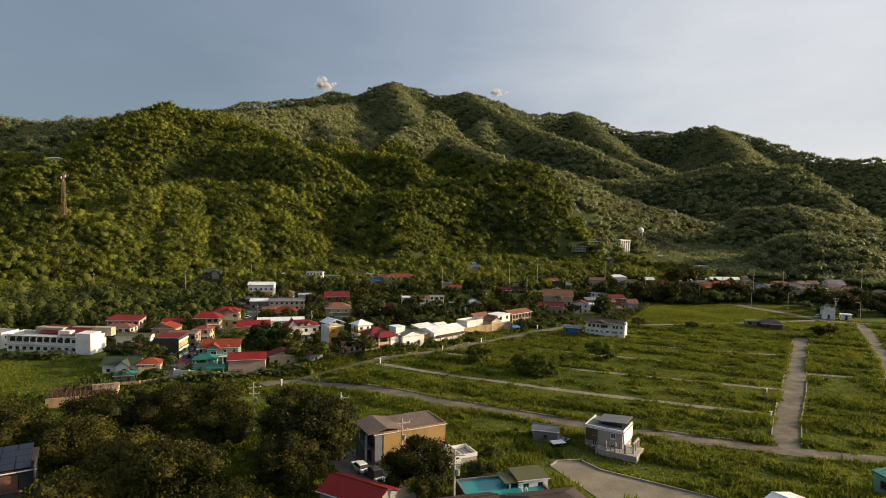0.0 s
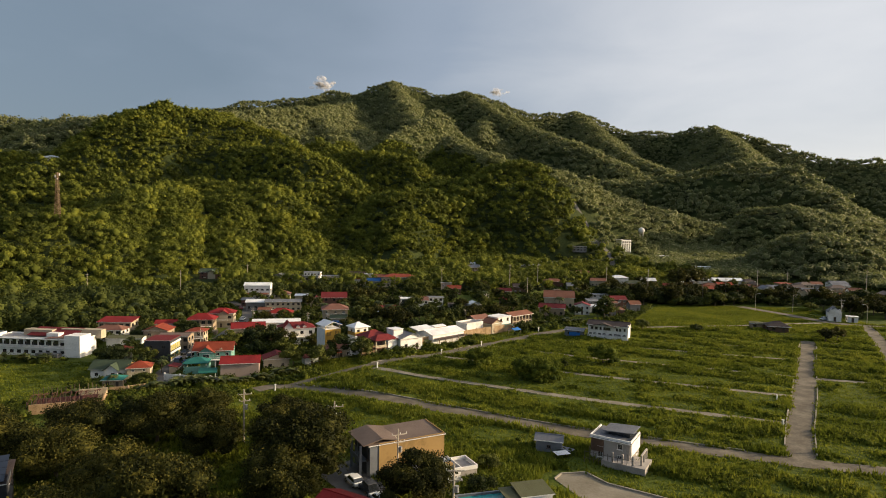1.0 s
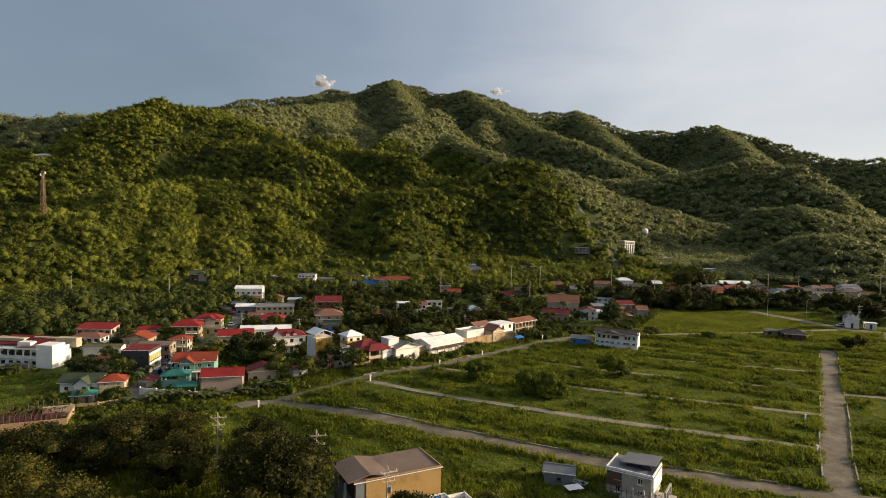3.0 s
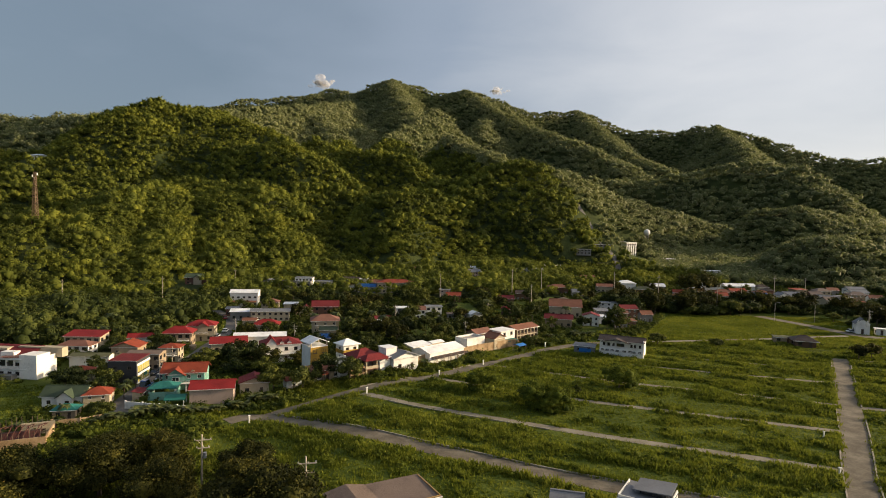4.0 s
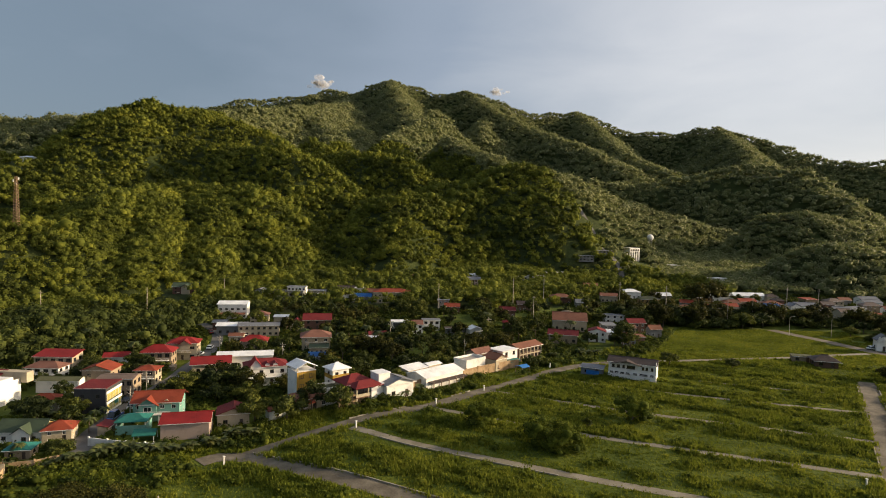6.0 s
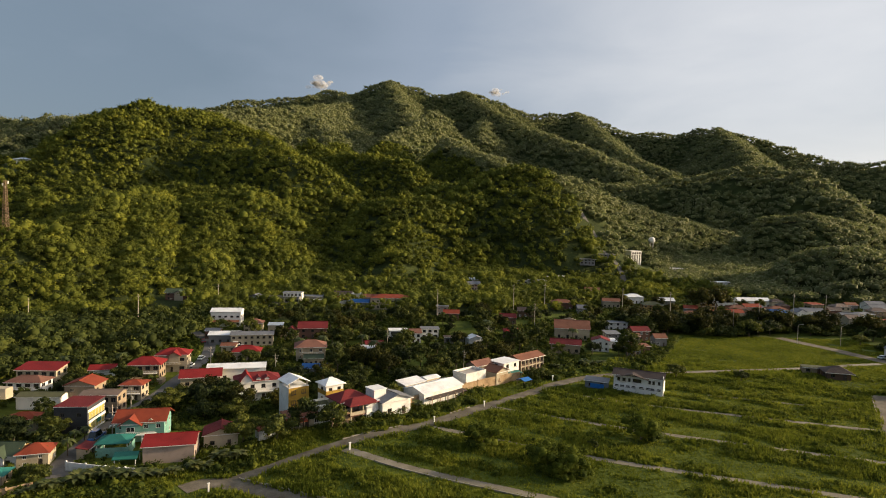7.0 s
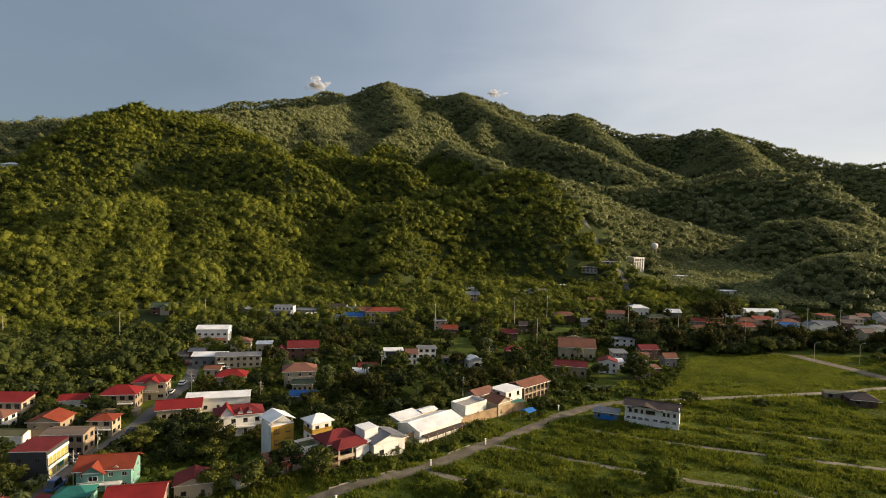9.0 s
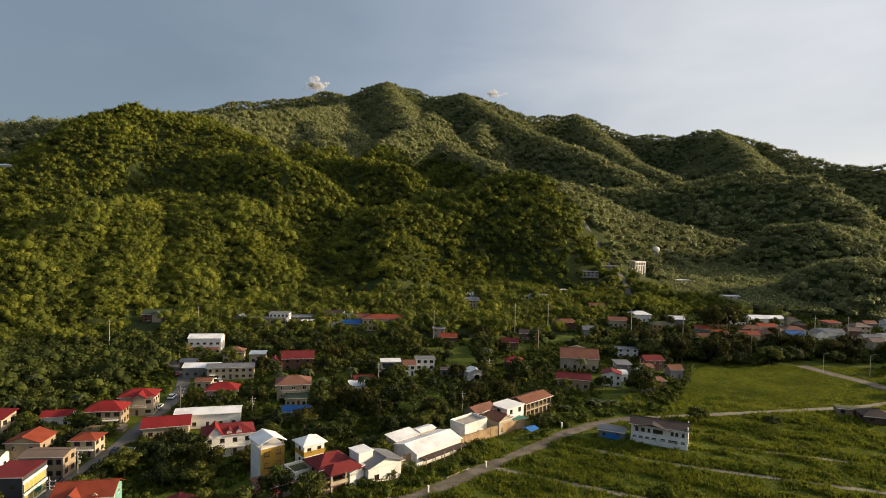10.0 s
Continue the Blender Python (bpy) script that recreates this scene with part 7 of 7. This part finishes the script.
def rows_noise(x, y):
    """Streaky growth along the lanes."""
    a = radians(-22)
    u, v = x * math.cos(a) + y * math.sin(a), -x * math.sin(a) + y * math.cos(a)
    d = 0.42 * vnoise(u / 17, v / 4.6, 3) + 0.30 * vnoise(x / 5.5, y / 5.5, 4) + 0.28 * vnoise(u / 3.1, v / 2.0, 16)
    return 0.12 + 0.80 * sstep(0.26, 0.74, d)


def tufts(rng, x, y, tall, wide):
    """Fans of grass blades at the spots."""
    n, k = len(x), 4
    z = land(x, y)
    a = rng.uniform(0, 2 * np.pi, (n, k))
    lean = rng.uniform(0.1, 0.75, (n, k)) * tall[:, None]
    h = tall[:, None] * rng.uniform(0.6, 1.15, (n, k))
    w = wide[:, None] * rng.uniform(0.6, 1.2, (n, k))
    ox, oy = x[:, None] + rng.normal(scale=0.25, size=(n, k)), y[:, None] + rng.normal(scale=0.25, size=(n, k))
    c, s = np.cos(a), np.sin(a)
    base = z[:, None] - 0.05
    p0 = np.stack([ox - s * w / 2, oy + c * w / 2, np.broadcast_to(base, ox.shape)], -1)
    p1 = np.stack([ox + s * w / 2, oy - c * w / 2, np.broadcast_to(base, ox.shape)], -1)
    p2 = np.stack([ox + c * lean, oy + s * lean, base + h], -1)
    v = np.stack([p0, p1, p2], 2).reshape(-1, 3)
    return v, np.arange(len(v)).reshape(-1, 3)


def meadow():
    rng = np.random.default_rng(41)
    # tall tufts over the lots
    n = 330000
    x, y = rng.uniform(-75, 200, n), rng.uniform(62, 262, n)
    dens = rows_noise(x, y)
    far = sstep(226, 240, y - 0.20 * (x - 60))
    keep = (rng.uniform(size=n) < (0.52 + 0.8 * (dens - 0.25)) * (1 - 0.85 * far)) & (road_gap(x, y) > rng.uniform(-1.0, 0.4, n) * np.abs(vnoise(x / 4, y / 4, 17))) & off_houses(x, y)
    edge = np.interp(y, [60, 150, 170, 182, 196, 209, 221, 230, 236, 262], [-75, -75, -50, -34, -20, -6, 6, 18, 40, 60])
    keep &= x > edge
    x, y, dens = x[keep], y[keep], dens[keep]
    m = 7000
    mx, my = rng.uniform(-150, -96, m), rng.uniform(126, 172, m)
    mk = off_houses(mx, my)
    x, y, dens = np.r_[x, mx[mk]], np.r_[y, my[mk]], np.r_[dens, 0.16 + 0.22 * vnoise(mx[mk] / 6, my[mk] / 6, 6)]
    k = 36000
    ux, uy = rng.uniform(-110, 110, k), rng.uniform(-30, 66, k)
    x, y, dens = np.r_[x, ux], np.r_[y, uy], np.r_[dens, rows_noise(ux, uy)]
    tall = (0.34 + 1.30 * np.clip(dens - 0.20, 0, 1)) * rng.uniform(0.6, 1.3, len(x))
    v, f = tufts(rng, x, y, tall * 0.92, 0.24 + 0.17 * tall)
    tagged(new("grass", quick_mesh("grass", v, f, "grass_blade")), "tall uneven green and yellowish grass over the lots", "grass", kind="stuff")
    n = 52000
    x, y = rng.uniform(44, 180, n), rng.uniform(228, 312, n)
    keep = (y - 0.20 * (x - 60) > 226) & (road_gap(x, y) > 0.2) & off_houses(x, y) & (vnoise(x / 9, y / 9, 14) > 0.12) & (x > np.interp(y, [228, 262, 312], [44, 76, 104]))
    x, y = x[keep], y[keep]
    v, f = tufts(rng, x, y, rng.uniform(0.12, 0.42, len(x)), rng.uniform(0.3, 0.7, len(x)))
    tagged(new("meadow_grass", quick_mesh("meadow_grass", v, f, "grass_blade")), "short bright green grass on the far meadow", "grass", kind="stuff")
    # shrubs in the tall streaks and along verges
    n = 70000
    x, y = rng.uniform(-78, 195, n), rng.uniform(64, 250, n)
    dens = rows_noise(x, y)
    far = sstep(222, 236, y - 0.20 * (x - 60))
    edge = np.interp(y, [60, 150, 170, 182, 196, 209, 221, 230, 236, 262], [-78, -78, -52, -36, -22, -8, 4, 16, 40, 60])
    keep = (rng.uniform(size=n) < 0.9 * (dens - 0.34)) & (far < 0.5) & (road_gap(x, y) > 0.9) & off_houses(x, y, 0.4) & (x > edge)
    x, y = x[keep], y[keep]
    rad = rng.uniform(0.30, 0.90, len(x)) * (0.7 + 0.7 * vnoise(x / 7, y / 7, 18))
    cen = np.column_stack([x, y, land(x, y) + rad * 0.45])
    v1, f1 = blobs(rng, cen, rad * 0.6, 0.8, 0.3)
    v2, f2 = leaf_cloud(rng, cen, rad, len(x) * 30, 0.27)
    v, f = merge((v1, f1), (v2, f2))
    tagged(new("shrubs", quick_mesh("shrubs", v, f, "lot_shrub")), "low leafy shrubs scattered through the grass", "shrubs", kind="stuff")
    # undergrowth between the village houses and along the village edge
    n = 16000
    x, y = rng.uniform(-150, 110, n), rng.uniform(120, 345, n)
    x2, y2 = rng.uniform(60, 300, 3600), rng.uniform(345, 455, 3600)
    edge = np.interp(y, [120, 150, 170, 182, 196, 209, 221, 230, 236, 262, 300, 345], [-60, -50, -26, -10, 3, 16, 26, 36, 60, 78, 96, 110])
    keep = (x < edge) & (road_gap(x, y) > 0.8) & off_houses(x, y, 0.2) & (vnoise(x / 14, y / 14, 9) > 0.36)
    keep &= ~((x < -98) & (y < 168) & (y > 134))
    more = (road_gap(x2, y2) > 0.8) & off_houses(x2, y2, 0.2)
    x, y = np.r_[x[keep], x2[more]], np.r_[y[keep], y2[more]]
    rad = rng.uniform(0.5, 1.7, len(x))
    cen = np.column_stack([x, y, land(x, y) + rad * 0.5])
    v1, f1 = blobs(rng, cen, rad * 0.65, 0.85, 0.3)
    v2, f2 = leaf_cloud(rng, cen, rad, len(x) * 24, 0.42)
    v, f = merge((v1, f1), (v2, f2))
    tagged(new("undergrowth", quick_mesh("undergrowth", v, f, "shrub")), "dense green undergrowth between village houses", "shrubs", kind="stuff")


def far_woods():
    rng = np.random.default_rng(43)

    def spots(r0, r1, step, spread=50):
        # a loose grid, so that the canopy closes
        gx, gy = np.meshgrid(np.arange(-r1, r1, step), np.arange(0.5 * r0, r1, step))
        x = gx.ravel() + rng.uniform(-0.48, 0.48, gx.size) * step
        y = gy.ravel() + rng.uniform(-0.48, 0.48, gx.size) * step
        r = np.hypot(x, y)
        ok = (r > r0) & (r < r1) & (np.abs(x) < y * math.tan(radians(spread))) & (y > np.interp(x, WOOD_X, WOOD_Y))
        x, y, r = x[ok], y[ok], r[ok]
        if r0 > 500:
            # only slopes that face the valley
            z, open_ = land(x, y), np.full(len(x), 1e3)
            for u in np.linspace(0.3, 0.97, 30):
                open_ = np.minimum(open_, 60 + (z + 9 - 60) * u - land(x * u, y * u))
            x, y = x[open_ > -13], y[open_ > -13]
        ok = off_houses(x, y, 2.0) & (road_gap(x, y) > 2.5)
        ok &= rng.uniform(size=len(x)) < np.where((y < 455) & (x > 70) & (x < 285), 0.22, np.where((y < 460) & (x > -100) & (x < 290), 0.55, 1.0))
        return x[ok], y[ok]

    for name, r0, r1, step, crown, parts, leaves, leaf, mat in (("near_woods", 200, 350, 5.4, 4.2, 5, 200, 0.75, "shade_canopy"), ("slope_woods", 350, 520, 5.2, 4.3, 5, 190, 0.78, "woods"), ("hill_woods", 520, 980, 6.2, 5.4, 4, 90, 1.15, "woods"), ("pale_woods", 480, 980, 6.4, 5.2, 3, 80, 1.2, "haze_canopy"), ("far_woods", 980, 2300, 9.8, 8.4, 2, 40, 2.0, "haze_canopy")):
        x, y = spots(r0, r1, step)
        # woods on the eastern hills take the haze-tinted colour
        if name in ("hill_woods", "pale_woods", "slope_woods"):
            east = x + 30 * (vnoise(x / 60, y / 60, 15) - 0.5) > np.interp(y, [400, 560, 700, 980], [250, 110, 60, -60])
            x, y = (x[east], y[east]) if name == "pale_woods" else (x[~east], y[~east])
        n = len(x)
        z = land(x, y)
        even = mat == "haze_canopy"            # a closed, level canopy, softened to go with the painted haze
        size = crown * rng.uniform(0.85 if even else 0.65, 1.15 if even else 1.3, n) * (0.66 + 0.70 * vnoise(x / 22, y / 22, 12))
        off = rng.normal(scale=0.55, size=(n, parts, 3)) * np.array([1, 1, 0.25 if even else 0.55])
        off[:, 0] = (0, 0, 0.2 if even else 0.5)
        cen = np.stack([x, y, z + size * 0.7], -1)[:, None] + off * size[:, None, None]
        rad = size[:, None] * rng.uniform(0.34, 0.74, (n, parts)) * (1.2 if even else 1.0)
        v, f = merge(blobs(rng, cen.reshape(-1, 3), rad.ravel() * 0.62, 0.75 if even else 0.9, 0.35), leaf_cloud(rng, cen.reshape(-1, 3), rad.ravel(), n * leaves, leaf, 0.75, 0.45 if even else 0.55))
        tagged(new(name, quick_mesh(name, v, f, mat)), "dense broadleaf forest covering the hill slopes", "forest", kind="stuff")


meadow()
far_woods()


# ---- two small clouds behind the peaks ----
def small_cloud(x, y, z, size, seed, label):
    rng = np.random.default_rng(seed)
    bm = bmesh.new()
    for k in range(26):
        off = rng.normal(size=3) * np.array([0.95, 0.4, 0.30]) * size + np.array([0, 0, 0.15 * size])
        r = size * rng.uniform(0.28, 0.62) * (1 - 0.25 * min(1.6, abs(off[0]) / size))
        bmesh.ops.create_icosphere(bm, subdivisions=3, radius=1.0, matrix=Matrix.Translation((x + off[0], y + off[1], z + off[2])) @ Matrix.Diagonal((r * 1.3, r, r * 0.8, 1)))
    ob = tagged(part("cloud", bm, "cloud", None), label, "cloud", kind="structure")
    ob.data.polygons.foreach_set("use_smooth", np.ones(len(ob.data.polygons), bool))


small_cloud(-656, 2700, 660, 29, 51, "small white cloud puff behind the summit ridge")
small_cloud(136, 2700, 634, 20, 52, "small white cloud puff behind the right summit")
